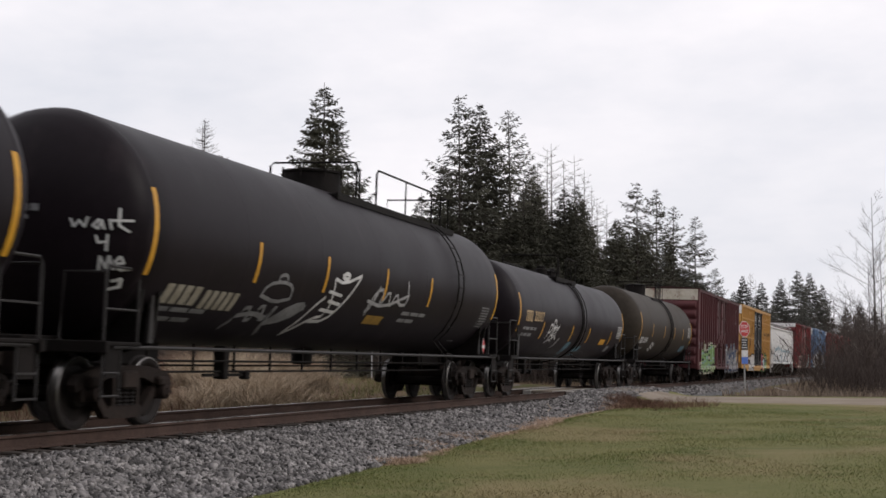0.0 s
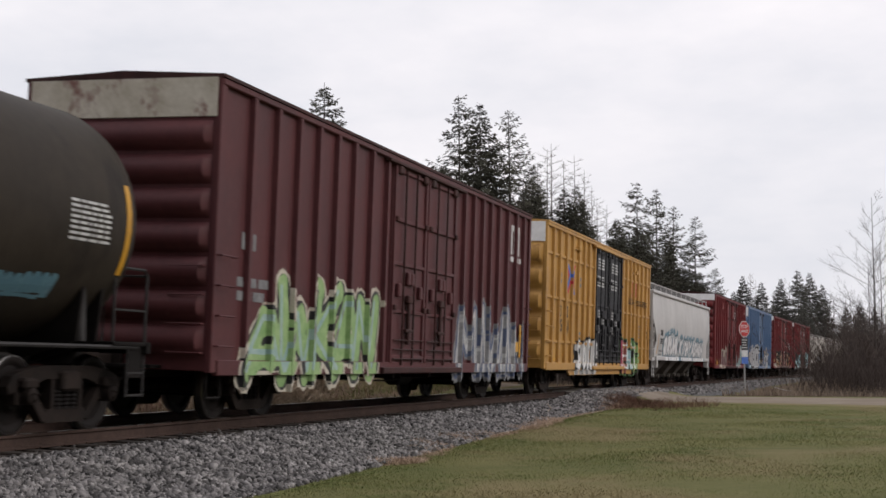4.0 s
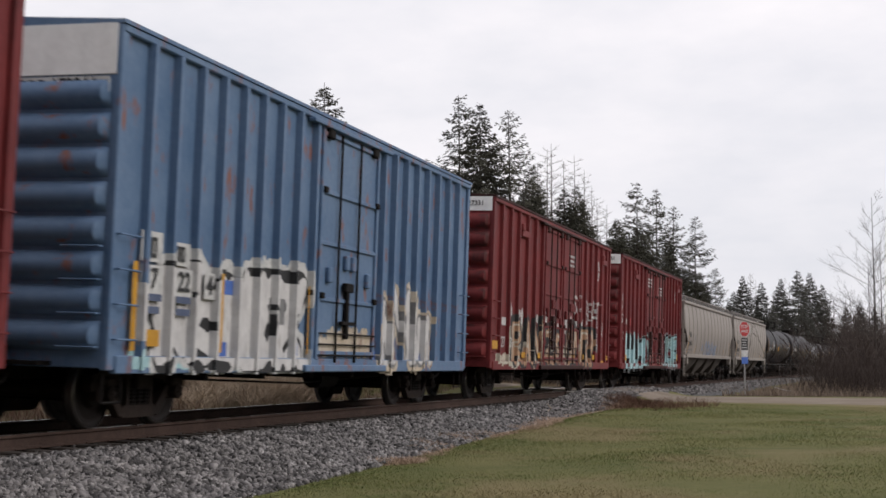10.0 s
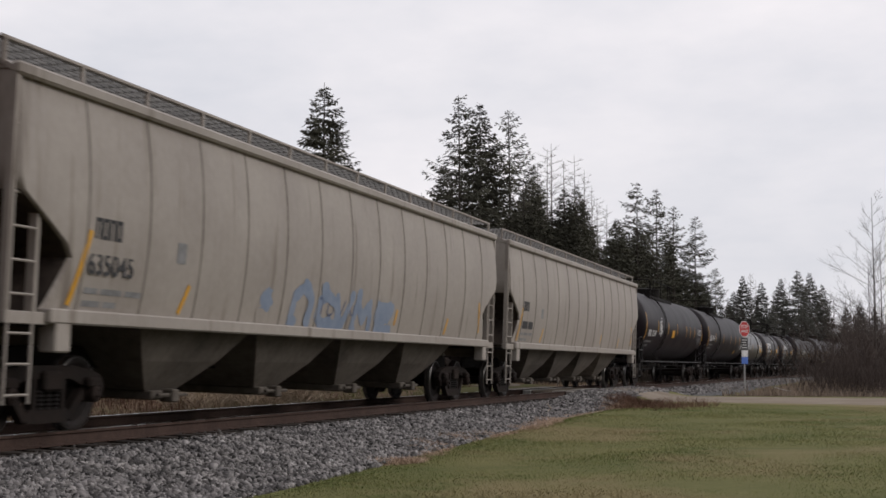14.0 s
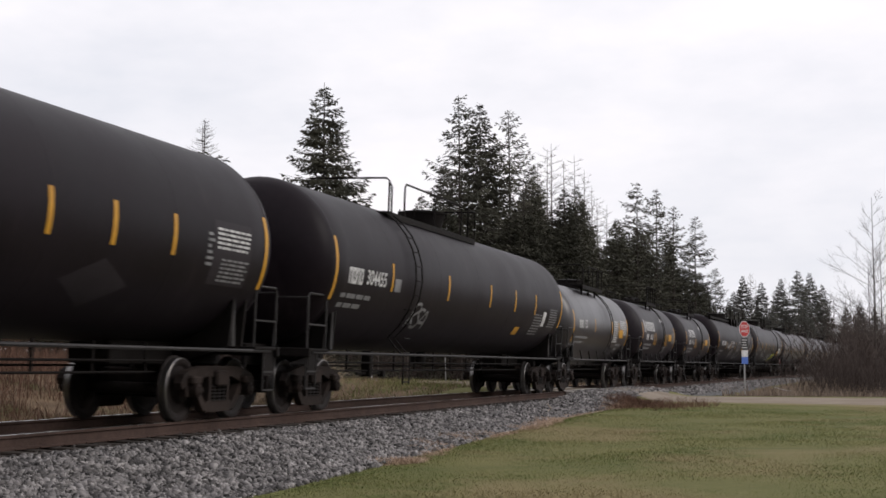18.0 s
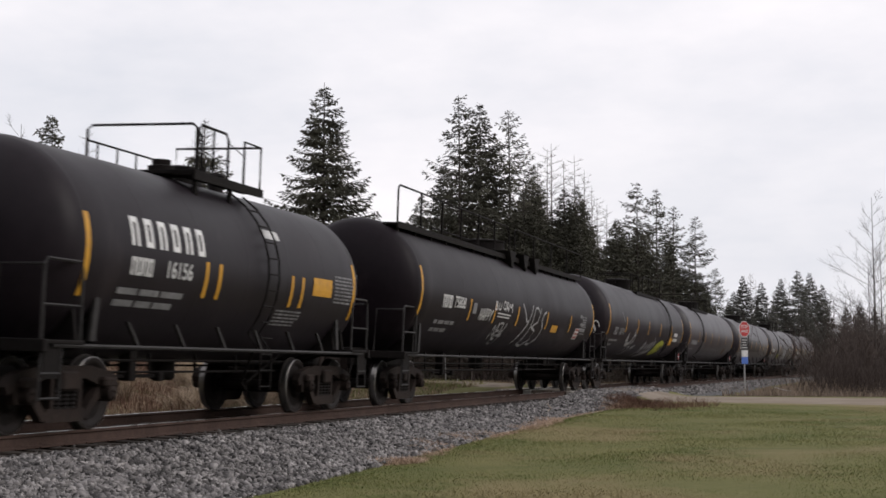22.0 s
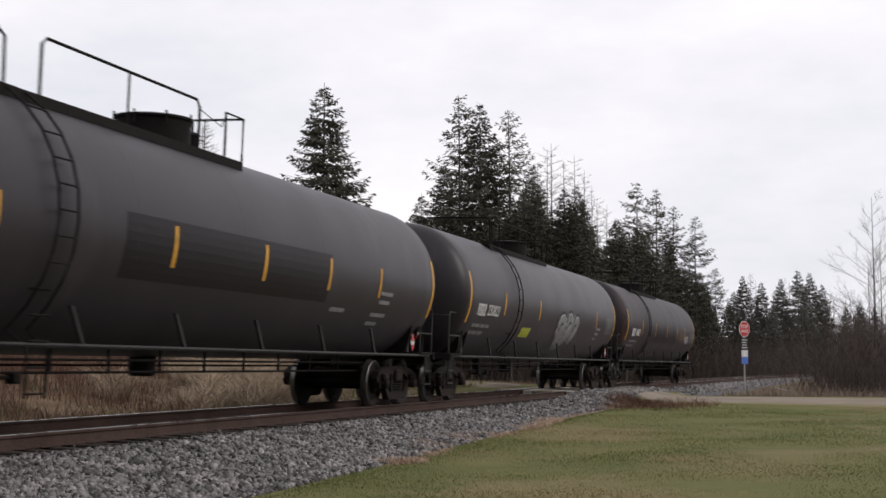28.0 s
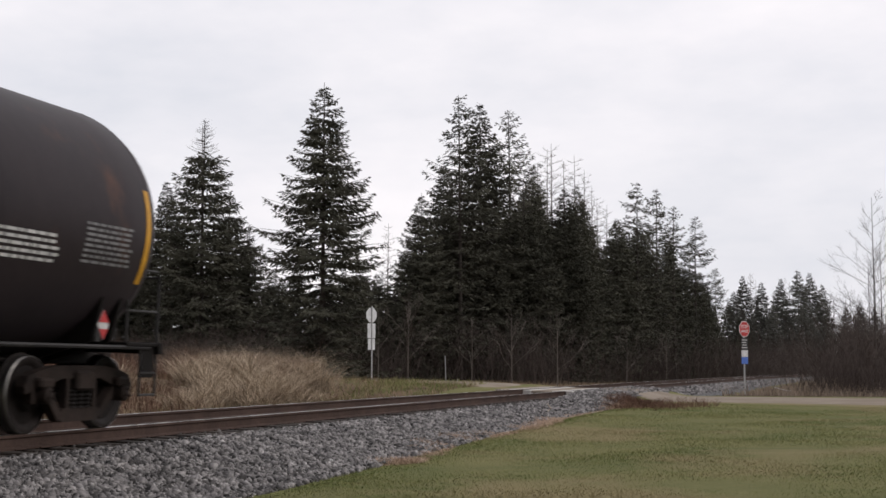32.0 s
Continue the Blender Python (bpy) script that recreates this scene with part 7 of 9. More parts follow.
def print_block(car, skin, y0, y1, z0, z1, rows=6, seed=1, material="grey_paint"):
    """A panel of small print too fine to read."""
    r = random.Random(seed)
    g = Geo()
    rows += 2
    step = (z1 - z0) / rows
    for i in range(rows):
        y = y0
        while y < y1 - 0.08:
            w = min(y1 - y, r.uniform(0.06, 0.24))
            skin.patch(g, y, y + w, z0 + i * step, z0 + i * step + step * 0.5)
            y += w + 0.035
    part("marking", g, material, car)


def square(car, skin, y0, y1, z0, z1, material, name="sticker", lift=0.006):
    g = Geo()
    skin.patch(g, y0, y1, z0, z1, lift)
    part(name, g, material, car)


def diamond(car, skin, y, z, wide, high):
    """A faded diamond where a placard was painted over."""
    g = Geo()
    skin.spans(g, [(z + high * q / 5, y - wide * (1 - abs(q) / 5), y + wide * (1 - abs(q) / 5)) for q in range(-5, 6)], 0.004)
    part("faded_diamond", g, "faded_patch", car)


car, skin, half, L = tank_car("black tank car with a yellow head strip, leaving the scene", -227.3, -209.9, 1.52, 2.60)
print_block(car, skin, 7.2, 8.3, 2.0, 2.6, 5, 3)

car, skin, half, L = tank_car("long black tank car with white scrawls and a railed platform", -206.8, -189.4, 1.52, 2.60, deck=(-0.8, 6.8), near=(1.34, 5.05), cross=0.2, low=6.35, dome=0.15, strips=(-5.45, -2.66, 0.41, 3.26), ladder_y=5.2, placards=(False, True))
bars(car, skin, -7.97, 1.90, ([0.2, 0.2, 0.2, 0.2],), "sand_dull", 0.2, 0.26)
bars(car, skin, -6.80, 1.87, ([0.16, 0.16, 0.16, 0.16, 0.16],), "sand_dull", 0.2, 0.26)
bars(car, skin, -8.10, 1.60, ([0.55, 0.5, 0.45], [0.4, 0.35, 0.5]), "grey_paint", 0.13, 0.06)


def scrawl(car, skin, lines, width, material, name="graffiti"):
    """One sprayed figure made of a few lines through points (y, z), rounded off; each line is a part."""
    for k, pts in enumerate(lines):
        soft = [pts[0]]
        for p, q in zip(pts[:-1], pts[1:]):
            soft += [(p[0] * 0.75 + q[0] * 0.25, p[1] * 0.75 + q[1] * 0.25), (p[0] * 0.25 + q[0] * 0.75, p[1] * 0.25 + q[1] * 0.75)]
        soft.append(pts[-1])
        g = Geo()
        skin.stroke(g, soft, width, 0.007 + 0.0006 * k)
        part(name, g, material, car)


scrawl(car, skin, (((-5.02, 1.86), (-4.93, 2.05), (-4.41, 2.13), (-3.95, 2.08), (-3.88, 1.86)), ((-4.59, 2.13), (-4.55, 2.22), (-4.3, 2.24), (-4.24, 2.14)), ((-5.0, 1.88), (-4.4, 1.80), (-3.9, 1.88))), 0.055, "grey_paint")
scrawl(car, skin, (((-5.50, 1.35), (-5.16, 1.79), (-4.87, 1.40), (-4.7, 1.83), (-4.4, 1.43), (-4.15, 1.84), (-4.25, 1.45), (-4.0, 1.3)), ((-5.4, 1.55), (-4.9, 1.62), (-4.3, 1.55))), 0.07, "grey_paint")
scrawl(car, skin, (((-4.19, 1.48), (-3.65, 1.77), (-3.06, 1.82), (-3.51, 1.58), (-4.19, 1.48)), ((-4.0, 1.54), (-3.5, 1.68), (-3.1, 1.78))), 0.10, "grey_paint")
scrawl(car, skin, (((-2.25, 2.30), (-2.02, 1.67), (-2.5, 1.62), (-3.07, 1.32)), ((-3.1, 1.36), (-2.75, 1.80), (-2.45, 1.98)), ((-1.0, 2.43), (-1.51, 1.93), (-1.89, 1.58), (-2.53, 1.56)), ((-2.25, 2.30), (-1.79, 2.24), (-1.0, 2.43)), ((-2.39, 2.08), (-1.73, 2.03)), ((-2.25, 1.92), (-1.64, 1.88)), ((-2.43, 1.77), (-1.74, 1.74))), 0.055, "white_paint")
scrawl(car, skin, (((-1.95, 2.36), (-1.75, 2.43), (-1.55, 2.38), (-1.75, 2.31), (-1.95, 2.36)),), 0.07, "white_paint")
scrawl(car, skin, (((-0.27, 1.80), (-0.08, 2.2), (0.38, 2.27), (0.26, 1.85), (0.7, 2.31), (0.9, 1.88), (1.12, 2.26), (1.39, 2.0), (1.92, 2.03), (1.69, 2.48)), ((-0.37, 2.01), (0.58, 1.92), (1.89, 2.22)), ((-0.2, 1.75), (0.1, 2.3))), 0.06, "pale_spray")
square(car, skin, 0.0, 0.95, 1.60, 1.76, "yellow_dull")
bars(car, skin, 1.85, 1.90, ([0.5, 0.5, 0.4], [0.4, 0.5]), "grey_paint", 0.14, 0.07)
print_block(car, skin, 7.55, 8.2, 1.75, 2.25, 6, 31)
# three short sprayed words on the front head
for word in (((0.65, 2.66), (0.69, 2.56), (0.76, 2.64), (0.82, 2.56), (0.86, 2.68)), ((0.99, 2.66), (0.92, 2.58), (0.98, 2.54), (1.02, 2.65), (1.05, 2.54)), ((1.11, 2.66), (1.13, 2.54)), ((1.21, 2.8), (1.21, 2.59), (1.31, 2.52)), ((1.13, 2.65), (1.34, 2.66)),
             ((0.96, 2.46), (0.98, 2.37), (1.08, 2.39)), ((1.09, 2.47), (1.07, 2.28)), ((1.06, 2.02), (1.09, 2.2), (1.14, 2.06), (1.19, 2.21), (1.22, 2.05)), ((1.25, 2.12), (1.33, 2.13), (1.31, 2.21), (1.25, 2.15), (1.28, 2.04), (1.37, 2.06)), ((1.18, 1.90), (1.28, 1.94), (1.24, 1.84), (1.12, 1.80))):
    g = Geo()
    word = [(x + (0.05 if z > 2.25 else -0.04), z - 0.05) for x, z in word]
    for (xa, za), (xb, zb) in zip(word[:-1], word[1:]):
        d = math.hypot(xb - xa, zb - za)
        nx, nz = -(zb - za) / d * 0.016, (xb - xa) / d * 0.016
        loops = []
        for f in (-0.06, 0.33, 0.66, 1.06):
            x, z = xa + (xb - xa) * f, za + (zb - za) * f
            loops.append([(x + q * nx, head_bulge(x + q * nx, z + q * nz, L, 0.66, 2.60, 1.52) - 0.004, z + q * nz) for q in (-1, 1)])
        g.skin(loops, closed=False)
    part("graffiti_letter", g, "white_paint", car)

car, skin, half, L = tank_car("smaller black tank car with yellow lettering and a girth band", -186.4, -170.45, 1.40, 2.34, deck=(-1.5, 1.46), near=(-0.07, 1.39), cross=-1.3, low=None, dome=0.6, hat=(0.4, 0.16), deck_z=-0.16, rail_h=0.70, valve=True, strips=(-4.99, -0.91, 1.81, 5.78), strip_z=(1.60, 2.08), ladder_y=0.4, bands=(0.4,))
tank_words(car, skin, "202927", -7.25, 2.2, 0.30, -7.3, 1.9, 4, "gold_print")
handwriting(car, skin, [("P", -4.2, -3.8, 1.62, 2.05), ("O", -3.75, -3.45, 1.95, 2.2), ("A", -3.8, -3.4, 1.62, 1.95), ("K", -3.35, -2.9, 1.62, 2.05), ("C", -3.55, -3.2, 1.65, 2.0)], 0.055, "white_paint")
scrawl(car, skin, (((-4.05, 1.5), (-3.7, 1.62), (-3.35, 1.55)), ((-2.75, 1.35), (-2.3, 1.75), (-2.5, 1.45))), 0.06, "pale_spray")
handwriting(car, skin, [("S", -1.0, -0.35, 1.12, 1.5)], 0.2, "teal_paint")
wash(car, skin, 0.6, 1.6, 1.15, 1.5, "teal_paint", 6)
square(car, skin, 4.15, 5.1, 1.58, 1.76, "yellow")
print_block(car, skin, 6.9, 7.75, 1.85, 2.3, 6, 4, "white_paint")
square(car, skin, 5.9, 6.4, 1.35, 1.55, "grey_paint")

car, skin, half, L = tank_car("olive-brown tank car with a tall dome and a dark girth band", -166.65, -151.8, 1.50, 2.54, body="tank_olive", deck=(-1.1, 1.67), near=(0.04, 0.66), cross=-0.5, low=1.62, dome=-0.6, hat=(0.46, 0.42), deck_z=-0.2, rail_h=0.75, strips=(-4.45, -1.2, 1.75, 4.6), strip_z=(2.08, 2.62), ladder_y=0.5, bands=(0.5,))
tank_words(car, skin, "208540", -7.0, 1.90, 0.25, -7.0, 1.62)
handwriting(car, skin, [("S", -3.95, -3.6, 1.55, 1.85), ("E", -3.65, -3.3, 1.5, 1.8), ("N", -3.4, -3.0, 1.5, 1.8)], 0.06, "white_paint")
print_block(car, skin, 6.1, 7.0, 2.25, 2.75, 6, 5, "white_paint")
wash(car, skin, 5.0, 6.2, 1.55, 1.85, "teal_paint", 7)

B1 = box_car("maroon box car with twin doors and green and white sprayed graffiti", -149.45, -130.4, "box_maroon", z0=0.74, z1=4.83, ribs=(-8.43, -7.53, -6.68, -5.83, -4.98, -4.15, -3.22, -2.36, 2.99, 3.76, 4.56, 5.31, 6.08, 6.97, 7.88, 8.7), doors=((-2.0, 0.12, "box_maroon", "plug"), (0.16, 2.28, "box_maroon", "plug")), cap="cream_paint", cap_h=0.55, inset=2.6, end_ribs=7)
car, skin, half = B1
sprayed_word(car, skin, [("A", -8.3, -6.9, 0.72, 1.5), ("W", -7.1, -5.6, 0.72, 2.0), ("K", -5.8, -4.6, 0.75, 2.05), ("A", -4.8, -3.6, 0.75, 1.85), ("N", -3.7, -2.75, 0.75, 1.95)], 0.40, "green_paint", "black_paint", 0.05, halo="cream_paint", cloud=0.10, slant=0.15, shine="mint_paint", seed=21, rough=0.12)
sprayed_word(car, skin, [("M", 2.8, 4.4, 0.72, 2.05), ("^", 4.3, 5.5, 0.72, 2.15), ("W", 5.4, 6.9, 0.74, 2.0), ("^", 6.8, 7.8, 0.74, 2.2), ("N", 7.8, 8.9, 0.76, 1.75)], 0.24, "pale_spray", "blue_dull", 0.07, halo="grey_paint", cloud=0.14, slant=0.05, shine="white_paint", seed=22, rough=0.10)
initials(car, skin, 7.5, 4.05, 2, 0.75)
bars(car, skin, 7.5, 3.62, ([0.4, 0.35, 0.5],), "white_paint", 0.2, 0.13)
for yy in (-1.4, 0.85):
    bars(car, skin, yy, 4.15, ([0.9], [0.7, 0.3], [1.1], [0.6, 0.4]), "white_paint", 0.17, 0.09)
square(car, skin, -8.6, -8.1, 2.5, 2.75, "grey_paint")
bars(car, skin, -8.7, 2.1, ([0.3, 0.3, 0.6], [0.5, 0.4]), "grey_paint", 0.2, 0.14)
square(car, skin, 8.45, 8.62, 1.05, 1.9, "yellow", lift=0.06)
square(car, skin, 8.05, 8.4, 1.2, 1.45, "yellow", lift=0.06)

B2_BELTS = [(z, a, b) for z in (4.08, 2.82, 1.55) for a, b in ((-9.3, -2.35), (2.85, 9.3))]
B2 = box_car("tall yellow box car with black twin doors and white graffiti", -128.37, -109.45, "box_yellow", z0=0.78, z1=4.92, ribs=(-8.6, -7.75, -6.82, -5.93, -5.02, -4.14, -3.34, -2.42, 2.95, 3.81, 4.7, 5.51, 6.41, 7.37, 8.38), rib_wide=0.13, rib_deep=0.085, doors=((-2.2, 0.2, "door_black", "plug"), (0.28, 2.72, "door_black", "plug")), rails=B2_BELTS, cap_h=0.56, inset=2.5, end_ribs=5, sill_drop=0.22)
car, skin, half = B2
sprayed_word(car, skin, [("S", -5.1, -4.42, 0.84, 1.6), ("O", -4.22, -3.68, 0.84, 1.6), ("K", -3.45, -2.8, 0.84, 1.6), ("I", -2.6, -2.3, 0.84, 1.58), ("!", -2.1, -1.8, 0.84, 1.5)], 0.25, "fresh_white", "black_paint", 0.07, slant=0.12, seed=31, drop=(-0.10, -0.06))
for k, (a, b) in enumerate(((-5.1, -4.5), (-4.3, -3.7), (-3.5, -2.9), (-2.7, -2.35), (-2.2, -1.85))):
    g = Geo()
    skin.spans(g, [(0.575, a - 0.1, b - 0.1), (0.73, a - 0.12, b - 0.06)], 0.024)
    part("graffiti_shadow", g, "white_paint", car)
sprayed_word(car, skin, [("U", 2.72, 3.45, 0.74, 1.66, "pink_paint"), ("E", 3.5, 4.2, 0.74, 1.62, "salmon_paint"), ("N", 4.2, 5.0, 0.74, 1.66, "sky_paint"), ("O", 5.05, 5.65, 0.72, 1.68, "green_deep"), ("S", 5.75, 6.35, 0.74, 1.6, "green_paint")], 0.34, "pink_paint", "black_paint", 0.07, halo="green_deep", cloud=0.05, shine="fresh_white", seed=32, rough=0.06)
for k, (ya, yb, off, mat) in enumerate(((-6.52, -5.52, 0.12, "blue_paint"), (-6.52, -5.52, -0.12, "red_paint"), (-5.50, -6.54, 0.12, "red_paint"), (-5.50, -6.54, -0.12, "blue_paint"))):
    g = Geo()
    skin.spans(g, [(z, ya + (yb - ya) * (3.94 - z) / 0.9 + off - 0.12, ya + (yb - ya) * (3.94 - z) / 0.9 + off + 0.12) for z in np.linspace(3.04, 3.94, 10)], 0.004 + 0.002 * k)
    part("emblem", g, mat, car, "crossed red and blue stripes")
for yy, text in ((-8.45, "6"), (-7.6, "75"), (-6.62, "51"), (-5.78, "2")):
    number(car, skin, text, yy, 2.02, 0.52, "black_paint")
initials(car, skin, -7.62, 2.47, 2, 0.34, "black_paint")
initials(car, skin, -6.66, 2.47, 2, 0.34, "black_paint")
bars(car, skin, -7.72, 3.60, ([0.5], [0.5]), "grey_paint", 0.18, 0.12)
bars(car, skin, -4.85, 3.62, ([0.45], [0.5]), "grey_paint", 0.18, 0.12)
initials(car, skin, 5.05, 3.76, 3, 0.56, "red_paint", gap=0.16)
for yy, text in ((3.98, "RAILCAR"), (5.58, "POOLING"), (7.12, "EXPERTS")):
    number(car, Skin(flat=skin.flat + 0.084), text, yy, 3.26, 0.31, "under")
skin2 = Skin(flat=skin.flat + 0.04)
r = random.Random(77)
for y0 in (-1.75, 0.75):
    for z, n, a, wide in ((4.45, 4, 0.0, 1.1), (3.86, 4, -0.1, 1.2), (2.72, 3, 0.05, 0.5), (2.62, 4, 0.85, 0.5)):
        bars(car, skin2, y0 + a, z, [[r.uniform(0.12, 0.25) * wide, r.uniform(0.6, 0.8) * wide] for _ in range(n)], "white_paint", 0.10, 0.055)
    handwriting(car, skin2, [("S", y0 + 0.25, y0 + 0.45, 1.95, 2.25), ("L", y0 + 0.5, y0 + 0.72, 1.9, 2.2)], 0.06, "white_paint", 0.1)
    for k in range(5):
        a = y0 + r.uniform(-0.2, 1.3)
        square(car, skin2, a, a + r.uniform(0.06, 0.22), 1.1 + 0.2 * k, 1.1 + 0.2 * k + r.uniform(0.08, 0.25), "white_paint", "marking", 0.008)
bars(car, Skin(flat=skin.flat + 0.06), -4.9, 1.9, ([0.3],), "grey_paint")
for y0, z0 in ((-5.2, 4.42), (5.75, 4.36)):
    part("side_vent", Geo().box(1.5, 1.62, y0 - 0.02, y0 + 0.28, z0, z0 + 0.16, 0.02).box(1.5, 1.56, y0 - 0.6, y0, z0 + 0.02, z0 + 0.06), "box_yellow", car)
scrawl(car, skin, (((8.55, 3.3), (8.75, 3.0), (8.6, 2.75), (8.95, 2.6)), ((8.7, 2.75), (9.05, 2.55), (8.75, 2.35), (9.1, 2.15)), ((8.85, 2.4), (8.75, 2.05), (9.1, 1.95), (9.05, 2.25))), 0.05, "under")
bars(car, skin, 7.0, 2.42, ([0.45], [0.4], [0.45], [0.4]), "grey_paint", 0.14, 0.05)
bars(car, skin, 6.85, 1.36, ([0.42, 0.5], [0.5, 0.38]), "green_paint", 0.24, 0.15, "graffiti")
for y0, z0 in ((-8.2, 1.0), (-7.0, 1.15)):
    square(car, skin, y0, y0 + 0.5, z0, z0 + 0.06, "yellow")

H1 = hopper_car("white covered hopper car with grey lettering graffiti on a blue cloud", -108.1, -88.7, "hop_white", z_top=4.02, z_sill=1.20, bulge=0.10, cut=(1.2, 1.98), cut_top=2.9, rail_h=0.36, inset=1.85, bay_fill=0.62)
car, skin, half = H1
sprayed_word(car, skin, [("G", -6.42, -5.72, 1.44, 2.06), ("R", -5.40, -4.66, 1.44, 2.08), ("U", -4.46, -3.78, 1.44, 2.20), ("V", -3.70, -3.14, 1.44, 2.10), ("e", -2.98, -2.48, 1.44, 2.10)], 0.29, "pale_white", "black_paint", 0.055, halo="teal_paint", cloud=0.27, slant=0.18, seed=41, foot=1.275)
handwriting(car, skin, [("X", -2.28, -1.98, 1.62, 1.92), ("I", -2.28, -1.98, 1.58, 1.96), ("S", -2.3, -1.96, 1.6, 1.94)], 0.06, "black_paint")
sprayed_word(car, skin, [("K", -1.60, -1.02, 1.42, 2.02), ("i", -0.74, -0.1, 1.42, 2.04), ("n", -0.05, 0.58, 1.42, 2.0), ("N", 0.78, 1.38, 1.42, 2.0), ("Y", 1.58, 2.36, 1.42, 2.02), ("A", 2.70, 3.44, 1.42, 2.04), ("S", 3.66, 4.20, 1.42, 1.98), ("H", 4.44, 5.0, 1.42, 1.98), ("e", 5.2, 5.72, 1.42, 1.92), ("N", 5.98, 6.6, 1.42, 1.98)], 0.245, "pale_white", "black_paint", 0.05, halo="teal_paint", cloud=0.23, slant=0.28, seed=42, foot=1.275)
initials(car, skin, -7.5, 2.30, 4, 0.24, "black_paint")
number(car, skin, "580250", -7.62, 1.92, 0.34, "black_paint")
bars(car, skin, -7.8, 1.55, ([0.3, 0.4, 0.4], [0.5, 0.3]), "grey_paint", 0.16, 0.08)
end_number(car, "580250", half, 3.42, 0.18, 0.72, "under", -0.02)
g = Geo()
skin.stroke(g, [(-8.05, 2.2), (-8.12, 1.75), (-8.35, 1.35)], 0.10, 0.008)
part("reflective_strip", g, "yellow", car)
# the letters run down over the side sill
sill_skin = Skin(flat=1.561)
for k, (a, b) in enumerate(((-6.5, -5.7), (-5.5, -5.05), (-4.9, -4.0), (-3.9, -3.3), (-3.2, -2.4), (-1.7, -1.25), (-1.2, -0.65), (-0.6, 0.1), (0.15, 0.75), (0.8, 1.5), (1.55, 2.05), (2.5, 3.1), (3.15, 3.7), (3.75, 4.3), (4.4, 5.0), (5.1, 5.75), (5.85, 6.6))):
    g = Geo()
    sill_skin.spans(g, [(1.105, a + 0.06, b - 0.06), (1.15, a, b), (1.265, a + 0.01, b - 0.01)], 0.004)
    part("graffiti_shadow", g, "fresh_white", car)
for k, (a, b, mat) in enumerate(((-5.72, -5.48, "black_paint"), (-5.02, -4.88, "teal_paint"), (-4.0, -3.88, "black_paint"), (-3.3, -3.18, "black_paint"), (-2.4, -1.72, "teal_paint"), (-1.24, -1.19, "black_paint"), (-0.64, -0.59, "black_paint"), (0.1, 0.15, "black_paint"), (0.75, 0.8, "black_paint"), (2.08, 2.46, "teal_paint"), (3.1, 3.15, "black_paint"), (3.7, 3.75, "black_paint"), (4.3, 4.4, "black_paint"), (5.0, 5.1, "black_paint"), (5.75, 5.85, "black_paint"), (6.6, 7.0, "teal_paint"))):
    g = Geo()
    sill_skin.spans(g, [(1.105, a, b), (1.265, a, b)], 0.002)
    part("graffiti_shadow", g, mat, car)

RED_RIBS = (-7.14, -6.25, -5.38, -4.42, -3.5, -2.62, 2.72, 3.54, 4.43, 5.33, 6.24, 7.15)
RED_DOORS = ((-2.4, -0.1, "box_red", "plug"), (0.06, 2.5, "box_red", "plug"))


def round_emblem(car, skin, y, z):
    g = Geo()
    skin.blob(g, y, z, 0.30, 0.33, 1, 0.004, 28, 0.0)
    part("emblem", g, "white_paint", car, "white round emblem with a cross")
    g = Geo()
    skin.patch(g, y - 0.035, y + 0.035, z - 0.26, z + 0.26, 0.009)
    skin.patch(g, y - 0.24, y - 0.035, z - 0.04, z + 0.04, 0.009)
    skin.patch(g, y + 0.035, y + 0.24, z - 0.04, z + 0.04, 0.009)
    for a, b in ((-0.15, 0.15), (0.12, 0.15), (-0.15, -0.19), (0.12, -0.19)):
        skin.patch(g, y + a, y + a + 0.05, z + b - 0.06, z + b + 0.06, 0.009)
    part("emblem", g, "box_red", car)


def red_box(label, u0, u1):
    car, skin, half = box_car(label, u0, u1, "box_red", ribs=RED_RIBS, doors=RED_DOORS, inset=1.85)
    round_emblem(car, skin, 5.80, 4.0)
    for y0, z0 in ((-5.2, 4.35), (6.3, 4.4)):
        part("side_vent", Geo().box(1.5, 1.6, y0, y0 + 0.7, z0 - 0.14, z0 + 0.04, 0.02).box(1.5, 1.63, y0 - 0.05, y0 + 0.2, z0, z0 + 0.2, 0.03), "box_red", car)
    bars(car, Skin(flat=1.545), 0.9, 4.2, ([0.55, 0.35], [0.7, 0.2], [0.5, 0.3]), "white_paint", 0.14, 0.07)
    return car, skin, half


car, skin, half = red_box("oxide-red box car with twin doors and faded white and mint graffiti", -86.8, -70.8)
square(car, skin, -6.28, -5.66, 1.86, 2.2, "red_paint")
square(car, skin, -7.22, -6.5, 1.86, 2.2, "white_paint", "marking")
square(car, skin, -7.0, -6.75, 1.9, 2.16, "red_paint", "marking", 0.009)
number(car, skin, "727", -7.28, 1.70, 0.44)
number(car, skin, "315", -6.38, 1.70, 0.44)
square(car, skin, -5.42, -4.7, 1.38, 2.02, "faded_red", "marking")
bars(car, skin, -7.3, 1.40, ([0.3, 0.25], [0.35]), "grey_paint", 0.15, 0.08)
bars(car, skin, -6.3, 1.40, ([0.3, 0.2], [0.4]), "grey_paint", 0.15, 0.08)
square(car, skin, -7.35, -6.78, 0.86, 1.24, "yellow", "sticker", 0.058)
wash(car, skin, -5.8, -4.7, 0.72, 1.35, "cream_paint", 9, 0.5)
sprayed_word(car, skin, [("n", -4.42, -3.8, 0.98, 1.86), ("n", -3.38, -2.72, 0.98, 2.0)], 0.40, "faded_mauve", "cream_paint", 0.07, seed=51, slant=0.12, rough=0.08)
